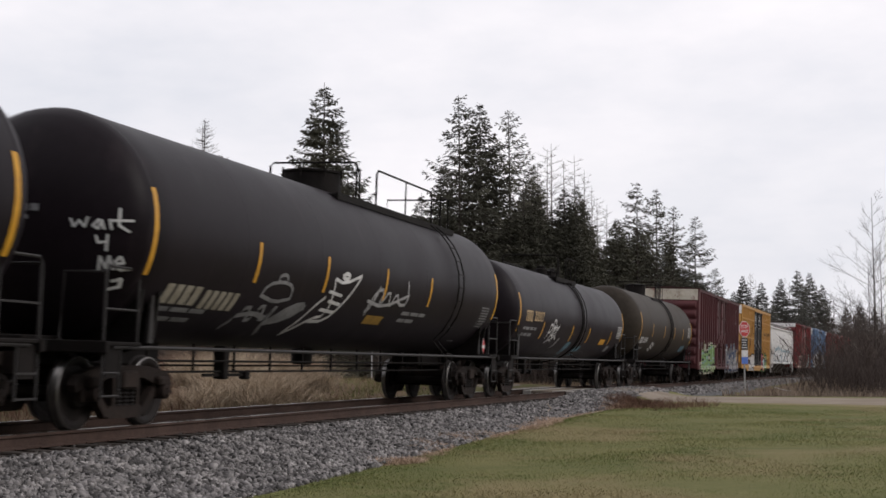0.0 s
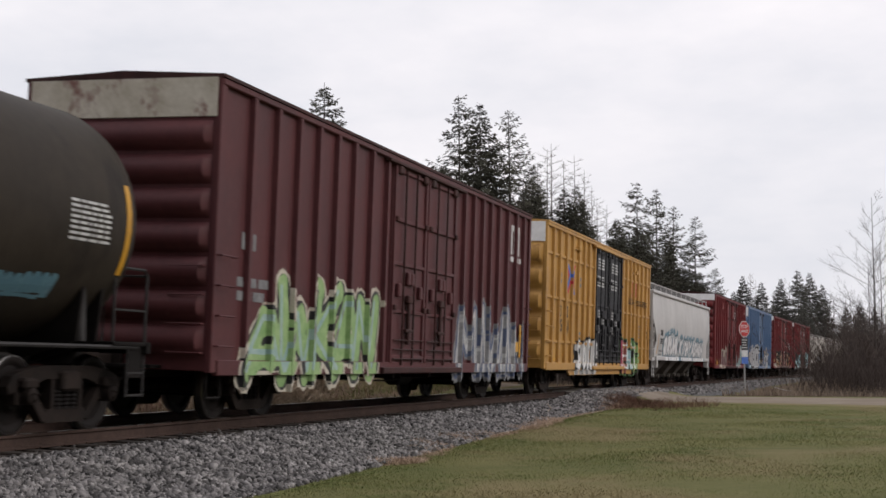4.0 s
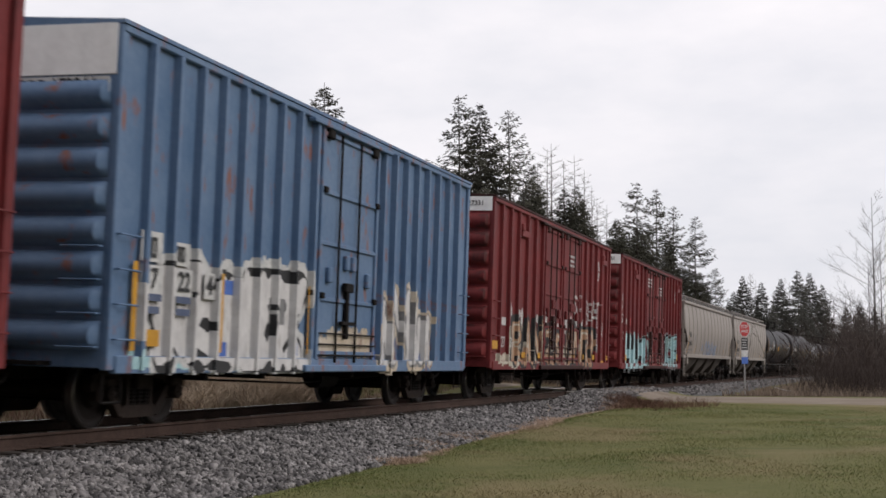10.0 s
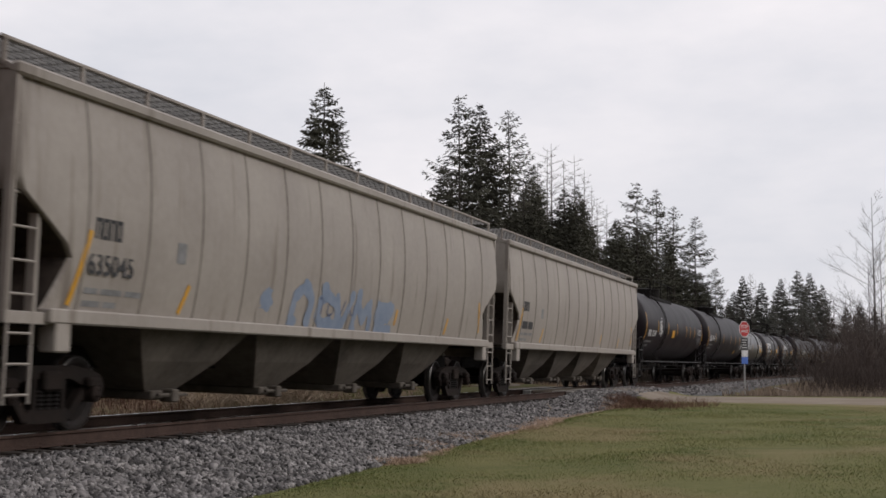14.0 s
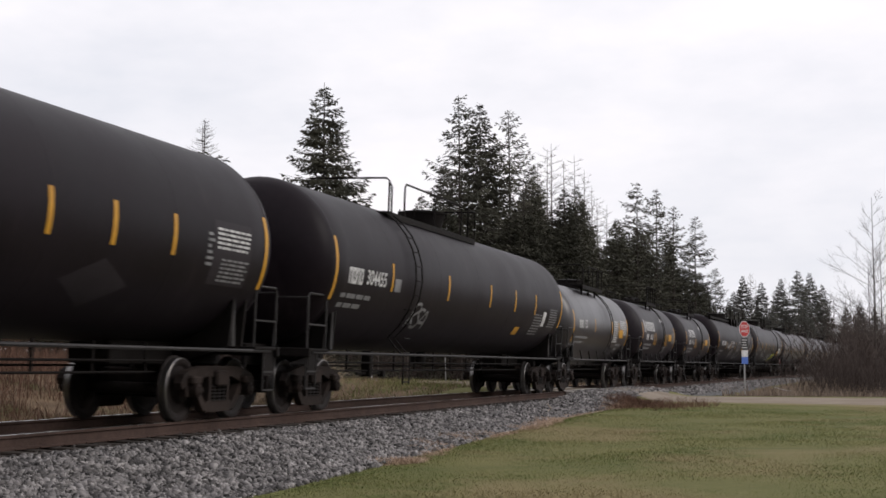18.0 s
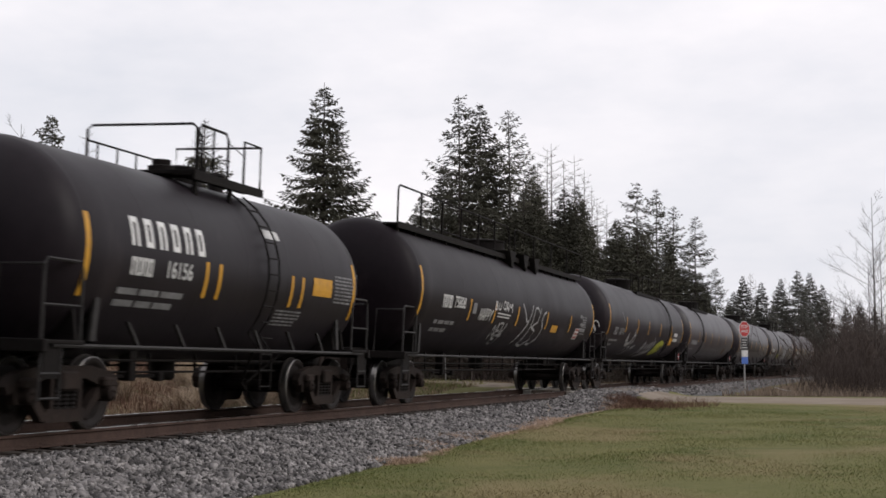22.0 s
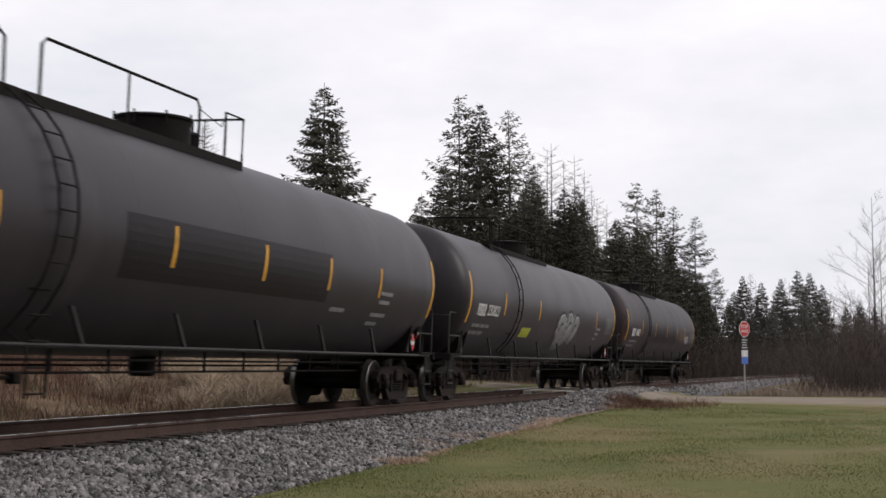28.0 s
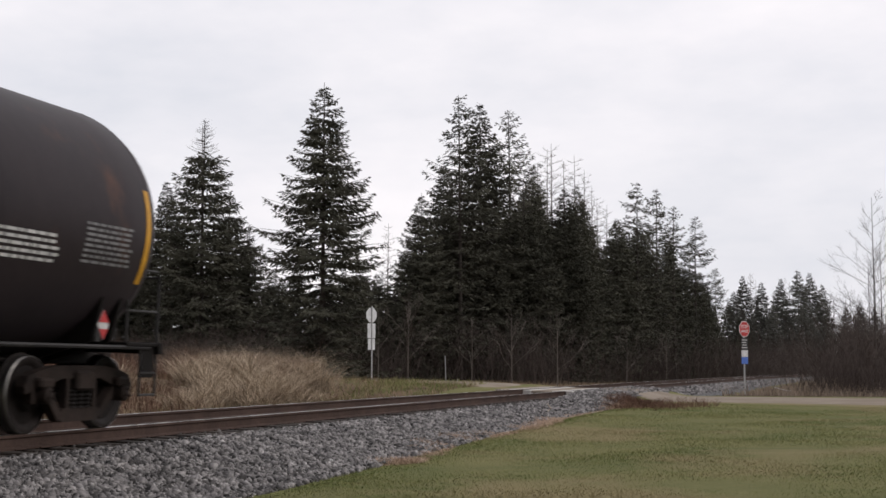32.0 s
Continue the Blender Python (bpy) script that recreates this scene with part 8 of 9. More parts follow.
sprayed_word(car, skin, [("n", -4.34, -3.86, 1.7, 1.9), ("n", -3.3, -2.66, 1.82, 2.06)], 0.20, "cream_paint", "cream_paint", 0.01, seed=53, rough=0.12)
handwriting(car, skin, [("W", -4.4, -3.8, 0.95, 1.6), ("e", -3.35, -2.7, 0.95, 1.5)], 0.06, "cream_paint", 0.1)
sprayed_word(car, skin, [("^", 2.62, 3.4, 0.98, 1.98), ("^", 3.62, 4.4, 0.98, 1.96), ("U", 4.6, 5.36, 0.98, 2.02)], 0.30, "mint_paint", "pale_spray", 0.06, seed=52, slant=0.1, shine="white_paint", rough=0.10)
for a in (-7.05, -1.6, 1.0):
    square(car, skin, a, a + 0.5, 0.95, 1.18, "yellow", lift=0.05)
square(car, skin, 6.75, 7.0, 0.95, 1.25, "yellow", lift=0.05)
square(car, skin, 6.0, 6.4, 1.3, 1.6, "white_paint")

B4 = box_car("light blue box car with closely set ribs and white graffiti", -68.7, -53.0, "box_blue", z0=0.78, z1=4.93, ribs=(-7.08, -6.38, -5.7, -5.02, -4.34, -3.66, -2.98, -2.25, -1.55, 1.85, 2.5, 3.2, 3.9, 4.6, 5.35, 6.1, 6.85), rib_wide=0.10, rib_deep=0.11, doors=((-1.35, 1.6, "box_blue", "plug"),), cap_h=0.62, inset=1.85)
car, skin, half = B4
wash(car, skin, -7.3, -1.6, 0.75, 1.12, "sky_paint", 10, 0.4)
wash(car, skin, -7.2, -4.2, 1.05, 2.0, "pale_white", 11, 0.35)
sprayed_word(car, skin, [("R", -6.5, -5.4, 1.0, 1.95), ("S", -5.25, -4.25, 1.0, 1.85), ("E", -4.0, -3.1, 1.0, 2.0), ("Z", -2.95, -1.95, 1.0, 2.02)], 0.50, "pale_white", "black_paint", 0.06, halo="white_paint", cloud=0.22, slant=0.2, seed=61, rough=0.24)
scrawl(car, skin, (((-6.9, 1.5), (-6.4, 1.1), (-6.2, 1.25)), ((-5.9, 1.7), (-5.4, 1.35), (-5.0, 1.5)), ((-3.7, 1.3), (-3.1, 1.55), (-2.6, 1.4)), ((-3.9, 1.0), (-3.3, 1.25)), ((-2.5, 1.05), (-1.9, 1.5)), ((-5.6, 1.05), (-5.1, 0.9))), 0.11, "black_paint")
sprayed_word(car, skin, [("^", 1.85, 2.6, 0.95, 1.95), ("M", 2.7, 3.8, 0.95, 2.2), ("^", 3.7, 4.4, 0.95, 2.15), ("N", 4.4, 5.1, 0.95, 1.75)], 0.22, "pale_white", "grey_paint", 0.05, halo="sand_paint", cloud=0.14, seed=62, rough=0.12)
square(car, skin, -3.1, -2.5, 1.45, 1.85, "grey_paint", "marking", 0.012)
for a, z in ((-4.7, 1.82), (1.7, 0.9), (4.5, 0.88), (-4.9, 0.95), (-2.3, 0.98)):
    square(car, skin, a, a + 0.36, z, z + 0.2, "blue_paint", "sticker", 0.014)
square(car, skin, -7.14, -6.62, 1.06, 1.27, "yellow", "sticker", 0.06)
bars(car, Skin(flat=1.56), -7.1, 1.72, ([0.5], [0.45]), "blue_dull", 0.16, 0.09)
bars(car, Skin(flat=1.56), -6.2, 1.72, ([0.4], [0.4]), "blue_dull", 0.16, 0.09)
square(car, skin, -7.18, -6.62, 2.12, 2.5, "white_paint", "marking", 0.056)
square(car, skin, -6.32, -5.85, 2.12, 2.42, "white_paint", "marking", 0.056)
initials(car, Skin(flat=1.565), -7.1, 2.3, 2, 0.26, "black_paint")
initials(car, Skin(flat=1.565), -6.26, 2.27, 2, 0.2, "black_paint")
end_number(car, "172244", half, 4.18, 0.21, 0.62)
end_bars = Geo()
for a in (0.05, 0.18, 0.31, 0.44):
    end_bars.box(a, a + 0.08, -half - 0.054, -half - 0.051, 4.11, 4.25)
part("company_mark", end_bars, "black_paint", car)
wash(car, Skin(flat=1.55), -1.1, 1.4, 0.95, 1.5, "sand_paint", 12, 0.6)
for a, text in ((-7.1, "17"), (-6.2, "22"), (-5.35, "44")):
    square(car, skin, a - 0.05, a + 0.5, 1.72, 2.08, "white_paint", "marking", 0.056)
    number(car, Skin(flat=1.565), text, a, 1.9, 0.36, "black_paint")
for a in (-7.35, -4.9, -1.65):
    square(car, skin, a, a + 0.12, 1.0, 2.1, "yellow", "reflective_strip", 0.058)
g = Geo().box(-0.05, 1.42, -half - 0.05, -half - 0.03, 4.08, 4.28)
part("end_plate", g, "white_paint", car, "white number panel on the end")

car, skin, half = red_box("red box car covered in tan, white and peach graffiti", -50.75, -34.85)
r = random.Random(331)
for k in range(26):
    a, z, w, h = r.uniform(-6.3, 5.3), r.uniform(1.98, 2.28), r.uniform(0.06, 0.15), r.uniform(0.10, 0.24)
    g = Geo()
    skin.spans(g, [(z + h * q, a - w * e, a + w * e) for q, e in ((-1.0, 0.2), (-0.6, 0.8), (0.0, 1.0), (0.6, 0.75), (1.0, 0.2))], 0.0035)
    part("graffiti_splash", g, "white_paint", car)
wash(car, skin, -6.3, -2.4, 0.72, 2.05, "cream_paint", 13, 0.5)
wash(car, skin, -2.2, 1.0, 0.8, 1.5, "cream_paint", 18, 0.8)
sprayed_word(car, skin, [("R", -5.7, -4.85, 1.0, 1.9), ("A", -4.55, -3.7, 1.0, 1.95), ("N", -3.4, -2.5, 1.0, 1.95)], 0.30, "tan_paint", "black_paint", 0.08, seed=71, shine="cream_paint", rough=0.10, drop=(-0.10, 0.06))
sprayed_word(car, skin, [("Z", -1.95, -1.1, 1.0, 1.8), ("S", -0.8, -0.1, 1.0, 1.7), ("G", 0.85, 1.62, 1.0, 1.86), ("N", 1.95, 2.8, 1.0, 1.9)], 0.26, "tan_paint", "black_paint", 0.09, seed=72, slant=0.12, shine="cream_paint", rough=0.14, drop=(-0.10, 0.07))
sprayed_word(car, skin, [("T", 2.95, 3.6, 0.95, 1.86), ("R", 3.72, 4.4, 0.92, 1.86), ("P", 4.58, 5.2, 0.92, 1.86)], 0.30, "tan_paint", "black_paint", 0.07, seed=73, slant=0.05, shine="cream_paint", rough=0.07, drop=(0.10, 0.05))
for dy, dz, wide in ((0.0, 0.0, 0.05), (0.11, -0.05, 0.035)):
    handwriting(car, skin, [(c, a + dy, b + dy, z0 + dz, z1 + dz) for c, a, b, z0, z1 in (("S", 1.75, 2.3, 2.45, 3.0), ("P", 2.45, 2.9, 2.25, 3.05), ("B", 3.6, 4.2, 2.2, 2.95), ("E", 4.3, 4.8, 2.3, 2.9), ("A", 4.85, 5.4, 2.2, 2.95), ("T", 5.45, 6.1, 2.4, 2.95))], wide, "white_paint", 0.1)
handwriting(car, skin, [("S", 5.5, 5.95, 1.75, 2.15), ("B", 5.55, 5.95, 1.4, 1.75), ("R", 6.4, 6.85, 1.9, 2.3), ("X", 6.4, 6.85, 1.85, 2.1)], 0.05, "white_paint", 0.1)
square(car, skin, 5.55, 6.0, 1.28, 1.55, "grey_paint")
for a in (-4.85, -2.95, 1.6, 3.3, 4.85, 7.25):
    square(car, skin, a, a + 0.42, 1.05, 1.2, "yellow", lift=0.055)
square(car, skin, 6.4, 6.9, 0.86, 1.02, "yellow", lift=0.055)
bars(car, skin, 6.4, 1.75, ([0.4], [0.35], [0.4], [0.3], [0.4]), "grey_paint", 0.12, 0.05)
end_number(car, "727331", half, 4.77, 0.165, 0.80)
part("company_mark", Geo().box(0.20, 0.74, -half - 0.032, -half - 0.026, 4.66, 4.88), "red_paint", car)
square(car, skin, -7.1, -6.4, 1.85, 2.05, "white_paint", "marking")
number(car, skin, "727", -7.0, 1.42, 0.36)
number(car, skin, "331", -6.12, 1.42, 0.36)
square(car, skin, -7.85, -7.35, 1.25, 1.45, "yellow", lift=0.06)
wash(car, skin, -7.3, -5.9, 0.8, 1.2, "cream_paint", 14, 0.7)

car, skin, half = red_box("red box car with large pale blue block graffiti", -32.55, -16.6)

sprayed_word(car, skin, [("H", -6.75, -5.62, 0.84, 1.92), ("A", -5.5, -4.5, 0.88, 1.98), ("M", -4.22, -3.15, 0.9, 2.0), ("E", -2.85, -2.1, 0.95, 1.84)], 0.34, "sky_paint", "black_paint", 0.06, halo="pale_spray", cloud=0.05, slant=0.16, seed=81, drop=(0.10, -0.02))
wash(car, skin, -6.9, -2.4, 0.75, 0.9, "sky_paint", 15, 0.5)
sprayed_word(car, skin, [("Y", -2.0, -0.9, 1.0, 1.96)], 0.34, "mint_paint", "black_paint", 0.12, slant=0.2, seed=82, shine="teal_paint", drop=(0.10, -0.05))
wash(car, skin, -1.0, -0.2, 0.9, 1.5, "salmon_paint", 16, 0.8)
wash(car, skin, 1.1, 1.9, 0.95, 1.4, "salmon_paint", 17, 0.8)
sprayed_word(car, skin, [("I", 2.3, 2.7, 0.95, 2.02), ("U", 2.85, 3.6, 0.95, 2.05), ("I", 3.75, 4.1, 0.95, 2.0), ("S", 4.3, 5.0, 0.95, 2.14), ("E", 5.2, 5.75, 0.95, 2.08), ("A", 5.85, 6.5, 0.95, 2.08)], 0.31, "sky_paint", "black_paint", 0.05, halo="pale_spray", cloud=0.09, slant=0.06, seed=83, shine="mint_paint")
wash(car, skin, -0.9, 0.0, 0.85, 1.35, "salmon_paint", 19, 0.6)
wash(car, skin, 0.9, 2.2, 0.85, 1.45, "sand_paint", 20, 0.6)
square(car, skin, -7.2, -6.5, 2.42, 2.62, "white_paint", "marking")
square(car, skin, -6.25, -5.6, 2.38, 2.66, "red_paint")
number(car, skin, "727", -7.3, 1.95, 0.42)
number(car, skin, "251", -6.22, 1.92, 0.38)
end_number(car, "727251", half, 4.77, 0.165, 0.80)
part("company_mark", Geo().box(0.20, 0.74, -half - 0.032, -half - 0.026, 4.66, 4.88), "red_paint", car)
square(car, skin, -7.2, -6.7, 1.06, 1.26, "yellow", lift=0.06)
handwriting(car, skin, [("O", -7.75, -7.45, 3.25, 3.5), ("Y", -7.8, -7.3, 2.75, 3.2), ("S", -7.75, -7.3, 2.45, 2.75)], 0.05, "white_paint", 0.0)
bars(car, Skin(flat=1.545), -1.95, 4.42, ([0.55, 0.35], [0.7, 0.2], [0.5, 0.3]), "white_paint", 0.14, 0.07)
square(car, skin, 6.6, 6.85, 1.1, 1.4, "yellow", lift=0.05)
handwriting(car, skin, [("S", 7.3, 7.75, 2.45, 2.8), ("B", 7.3, 7.75, 2.0, 2.4)], 0.05, "white_paint", 0.0)

for u0, u1, words in ((-15.0, 5.5, "635045"), (6.8, 27.1, "")):
    car, skin, half = hopper_car("pale grey covered hopper car with rounded sides and dark hopper bays", u0, u1, "hop_grey", z_top=4.0, z_sill=1.38, bulge=0.14, seams=14, cut=(1.2, 2.1), cut_top=2.75, rail_h=0.33, inset=1.7)
    initials(car, skin, -8.62, 2.42, 4, 0.25, "black_paint")
    if words:
        number(car, skin, words, -8.72, 1.99, 0.36, "black_paint")
        sprayed_word(car, skin, [("S", -3.7, -3.25, 1.58, 1.9, "hop_grey"), ("n", -2.5, -1.75, 1.5, 2.08), ("C", -1.45, -0.75, 1.5, 2.0), ("V", -0.6, 0.1, 1.52, 1.98), ("M", 0.3, 1.2, 1.5, 1.95), ("E", 1.5, 2.4, 1.5, 1.92)], 0.17, "faded_blue", "faded_blue", 0.012, slant=0.1, seed=91, rough=0.35)
        handwriting(car, skin, [("T", -1.4, -1.1, 1.68, 1.95), ("O", -1.0, -0.7, 1.66, 1.9), ("V", -0.6, -0.2, 1.66, 1.95), ("N", -0.1, 0.3, 1.66, 1.9)], 0.035, "blue_dull", 0.1)
        end_number(car, words, half, 3.42, 0.22, 0.35, "black_paint", -0.02)
    else:
        bars(car, skin, -8.6, 2.02, ([0.6, 0.5],), "black_paint", 0.2, 0.2)
    bars(car, skin, -8.7, 1.72, ([0.3, 0.5, 0.4], [0.4, 0.3]), "grey_paint", 0.15, 0.07)
    g = Geo()
    for y, z, y2, z2 in ((-8.70, 2.38, -9.0, 1.5), (-6.1, 1.88, -6.3, 1.5), (2.7, 1.9, 2.6, 1.6), (6.2, 1.85, 6.05, 1.5), (8.6, 2.3, 8.85, 1.6)):
        skin.stroke(g, [(y, z), (y2, z2)], 0.09, 0.008)
    part("reflective_strip", g, "yellow", car)
    square(car, skin, -6.55, -6.3, 2.15, 2.42, "grey_paint", "marking")

car, skin, half, L = tank_car("long black tank car with a white sprayed patch and yellow strips", 29.6, 47.37, 1.49, 2.585, deck=(-4.8, 1.6), near=(-3.8, 0.4), cross=-4.75, low=1.6, dome=0.1, strips=(-5.84, -2.89, -0.11, 2.94, 4.36, 5.92), strip_z=(2.26, 2.80), ladder_y=-4.26)
tank_words(car, skin, "202699", -8.2, 2.22, 0.28, -8.35, 1.92)
handwriting(car, skin, [("R", -5.5, -5.0, 2.4, 2.75), ("S", -5.2, -4.6, 2.25, 2.6), ("K", -5.4, -4.8, 2.15, 2.5), ("Y", -5.0, -4.5, 2.1, 2.4), ("E", -5.3, -4.7, 2.5, 2.8), ("M", -4.98, -4.78, 2.86, 2.96)], 0.05, "white_paint")
square(car, skin, -1.65, -0.9, 2.15, 2.48, "yellow")
print_block(car, skin, 6.9, 7.1, 2.2, 2.7, 4, 6)
diamond(car, skin, 4.3, 1.8, 0.8, 0.3)
square(car, skin, 7.1, 8.35, 1.95, 2.85, "faded_patch", "notice_panel", 0.003)
print_block(car, skin, 7.2, 8.3, 2.45, 2.78, 3, 7, "white_paint")
print_block(car, skin, 7.4, 8.3, 2.0, 2.35, 4, 8)

car, skin, half, L = tank_car("long black tank car with bold white numbers and yellow strips", 50.4, 69.0, 1.49, 2.585, deck=(-5.0, 1.5), near=(-4.0, 0.3), cross=-5.0, low=1.5, strips=(-6.3, -2.5, 1.07, 3.59, 5.9), strip_z=(2.24, 2.78), ladder_y=-4.95, flare=True)
tank_words(car, skin, "304455", -8.68, 2.42, 0.29, -8.85, 2.1)
handwriting(car, skin, [("R", -4.6, -4.1, 1.62, 2.1), ("S", -4.2, -3.8, 1.6, 2.0), ("A", -3.9, -3.4, 1.6, 1.95)], 0.06, "grey_paint")
square(car, skin, -6.15, -5.8, 2.25, 2.5, "grey_paint", "marking")
square(car, skin, 4.3, 4.8, 1.66, 1.86, "yellow")
print_block(car, skin, 6.0, 7.0, 1.7, 2.3, 6, 9)
square(car, skin, 7.0, 7.35, 1.95, 2.35, "white_paint", "marking")
print_block(car, skin, 7.8, 8.8, 1.95, 2.5, 6, 10)

car, skin, half, L = tank_car("short tank car with a grey sheen and a railed dome platform", 71.5, 81.35, 1.36, 2.18, body="tank_sheen", deck=(-1.6, 1.9), near=(-0.5, 1.0), cross=-1.6, low=1.9, dome=0.5, hat=(0.42, 0.30), deck_z=0.02, rail_h=0.70, strips=(-1.4, 1.74, 3.12), strip_z=(1.98, 2.42), ladder_y=1.3, braces=True, gear=0.3)
initials(car, skin, -4.1, 2.2, 4, 0.26)
number(car, skin, "53", -3.2, 2.2, 0.36)
bars(car, skin, -4.5, 1.8, ([0.3, 0.5, 0.4, 0.5], [0.4, 0.3, 0.5]), "grey_paint", 0.16, 0.07)
print_block(car, skin, 1.85, 2.95, 1.7, 2.5, 8, 11, "white_paint")
print_block(car, skin, 3.35, 4.6, 2.0, 2.55, 6, 12, "white_paint")
square(car, skin, 3.25, 4.0, 1.88, 2.18, "yellow")
bars(car, skin, 3.0, 1.65, ([0.5, 0.3], [0.5]), "grey_paint", 0.14, 0.07)

for u0, u1, digits, mark in ((85.1, 94.0, "16024", True), (98.2, 107.3, "16156", False)):
    car, skin, half, L = tank_car("short dark grey tank car with big white block lettering", u0, u1, 1.36, 2.20, body="tank_dark", deck=(-1.0, 1.4), near=(-0.9, 0.1), cross=-0.95, low=1.3, dome=0.3, hat=(0.34, 0.24), deck_z=0.02, rail_h=0.70, valve=True, strips=(-1.37, -0.95, 1.71, 2.15), strip_z=(1.75, 2.25), ladder_y=0.75, braces=True, gear=0.3)
    initials(car, skin, -3.5, 2.50, 6, 0.37, "fresh_white", gap=0.13)
    initials(car, skin, -3.5, 2.06, 4, 0.23)
    number(car, skin, digits, -2.6, 2.06, 0.31)
    if mark:
        g = Geo()
        skin.stroke(g, [(-3.95, 2.25), (-3.98, 2.55), (-3.85, 2.75)], 0.12)
        skin.stroke(g, [(-3.72, 2.2), (-3.76, 2.62)], 0.09)
        part("emblem", g, "white_paint", car)
    bars(car, skin, -3.7, 1.78, ([0.5, 0.5, 0.6], [0.5, 0.4, 0.5]), "grey_paint", 0.15, 0.08)
    square(car, skin, 2.6, 3.45, 1.98, 2.28, "yellow")
    print_block(car, skin, 3.6, 4.5, 1.9, 2.4, 6, 13, "grey_paint")
    print_block(car, skin, 1.3, 2.3, 1.45, 1.72, 3, 14, "grey_paint")
    square(car, skin, 0.75, 1.4, 2.78, 2.92, "white_paint", "marking")
    for k in range(2):
        part("walkway_strut", Geo().rod([(1.3, 0.4 + k * 1.2, 1.04), (0.9, 0.9 + k * 0.2, 0.55), (0.9, 1.1, 0.42)], 0.022, 5), "under", car)

car, skin, half, L = tank_car("black tank car with a full-length walkway and spill funnels", 111.2, 130.0, 1.44, 2.44, full_walk=True, funnel=True, deck_z=-0.10, rail_h=0.78, dome=0.4, hat=(0.6, 0.36), strips=(-5.63, -3.38, -1.0, 2.52, 5.8), strip_z=(1.88, 2.38))
tank_words(car, skin, "75808", -7.85, 2.24, 0.28, -8.05, 1.82)
handwriting(car, skin, spread("HAPPY", -4.72, -3.55, 1.92, 2.2, 0.25), 0.045, "white_paint", 0.15)
handwriting(car, skin, [("B", -3.45, -3.2, 2.22, 2.42), ("U", -3.1, -2.85, 2.22, 2.4), ("O", -2.65, -2.4, 2.24, 2.46), ("A", -2.35, -2.15, 2.22, 2.45), ("M", -2.1, -1.7, 2.2, 2.45)], 0.045, "white_paint", 0.15)
scrawl(car, skin, (((-3.1, 2.14), (-1.8, 2.12)), ((-3.1, 2.06), (-1.9, 2.05))), 0.03, "white_paint")
handwriting(car, skin, spread("NEW", -3.0, -1.9, 1.5, 1.92, 0.1), 0.055, "pale_spray", 0.25)
handwriting(car, skin, spread("ET", -2.6, -1.9, 1.38, 1.6, 0.1), 0.05, "grey_paint", 0.25)
g = Geo()
skin.stroke(g, [(-0.58, 2.49), (-0.3, 2.3), (0.1, 2.02), (0.25, 2.05)], 0.06)
skin.stroke(g, [(0.62, 2.5), (0.35, 2.05), (-0.1, 1.6), (-0.3, 1.42)], 0.06)
skin.stroke(g, [(0.9, 2.42), (0.7, 1.9), (0.45, 1.42), (0.9, 1.36), (1.35, 1.55), (1.35, 1.8), (0.8, 1.9), (1.35, 2.05), (1.5, 2.3), (1.2, 2.44), (0.9, 2.42)], 0.06)
skin.stroke(g, [(1.6, 2.45), (1.62, 2.3)], 0.05)
skin.stroke(g, [(2.3, 2.36), (2.0, 2.3), (1.85, 2.1), (2.15, 1.9), (2.1, 1.6), (1.7, 1.42), (1.4, 1.45)], 0.06)
part("graffiti", g, "pale_spray", car)
square(car, skin, 3.3, 4.1, 1.82, 2.02, "yellow")
square(car, skin, 6.75, 7.35, 1.68, 2.02, "white_paint", "hazard_notice")
for k in range(3):
    square(car, skin, 6.79, 7.31, 1.70 + k * 0.115, 1.775 + k * 0.115, "salmon_paint", "notice_band", 0.009)
print_block(car, skin, 7.55, 8.3, 1.85, 2.45, 6, 33)
square(car, skin, 7.2, 7.5, 2.36, 2.46, "grey_paint", "marking")
diamond(car, skin, 4.9, 1.72, 0.75, 0.34)
square(car, skin, -5.4, -5.1, 2.05, 2.3, "grey_paint", "marking")
bars(car, skin, 7.3, 2.2, ([0.7], [0.5, 0.3]), "grey_paint", 0.16, 0.08)

car, skin, half, L = tank_car("long dark tank car with lime scrawls and a yellow panel", 132.9, 151.7, 1.49, 2.585, body="tank_dark", deck=(-0.6, 5.75), near=(0.86, 5.7), cross=-0.2, low=-1.5, strips=(-5.98, -3.38, -0.71, 2.47, 5.75), strip_z=(2.12, 2.68), ladder_y=4.8, bands=(), placards=(True, True), flare=True)
initials(car, skin, -8.2, 2.12, 4, 0.27, "grey_paint")
number(car, skin, "308740", -7.28, 2.12, 0.34, "grey_paint")
scrawl(car, skin, (((-6.95, 2.84), (-6.4, 2.5)),), 0.05, "grey_paint")
bars(car, skin, -8.5, 1.82, ([0.4, 0.5, 0.5], [0.5, 0.4]), "grey_paint", 0.16, 0.07)
loop = [(-5.35 + 0.21 * k + 0.24 * math.cos(k * 1.05), 1.78 + 0.27 * math.sin(k * 1.05) + 0.02 * k) for k in range(9)]
scrawl(car, skin, (loop, [(a + 0.08, z + 0.07) for a, z in loop[2:]], ((-4.1, 1.3), (-3.85, 1.95), (-3.45, 2.1), (-3.3, 1.85), (-3.8, 1.65), (-3.2, 1.5), (-3.6, 1.28)), ((-3.1, 1.35), (-2.75, 1.7), (-2.85, 1.42), (-2.4, 1.72), (-2.5, 1.45))), 0.075, "pale_spray")
scrawl(car, skin, (((-0.75, 1.3), (-0.35, 1.5), (-0.55, 1.75), (-0.1, 1.85), (-0.25, 1.5), (0.0, 1.35)), ((-0.6, 1.55), (-0.1, 1.65))), 0.10, "pale_spray")
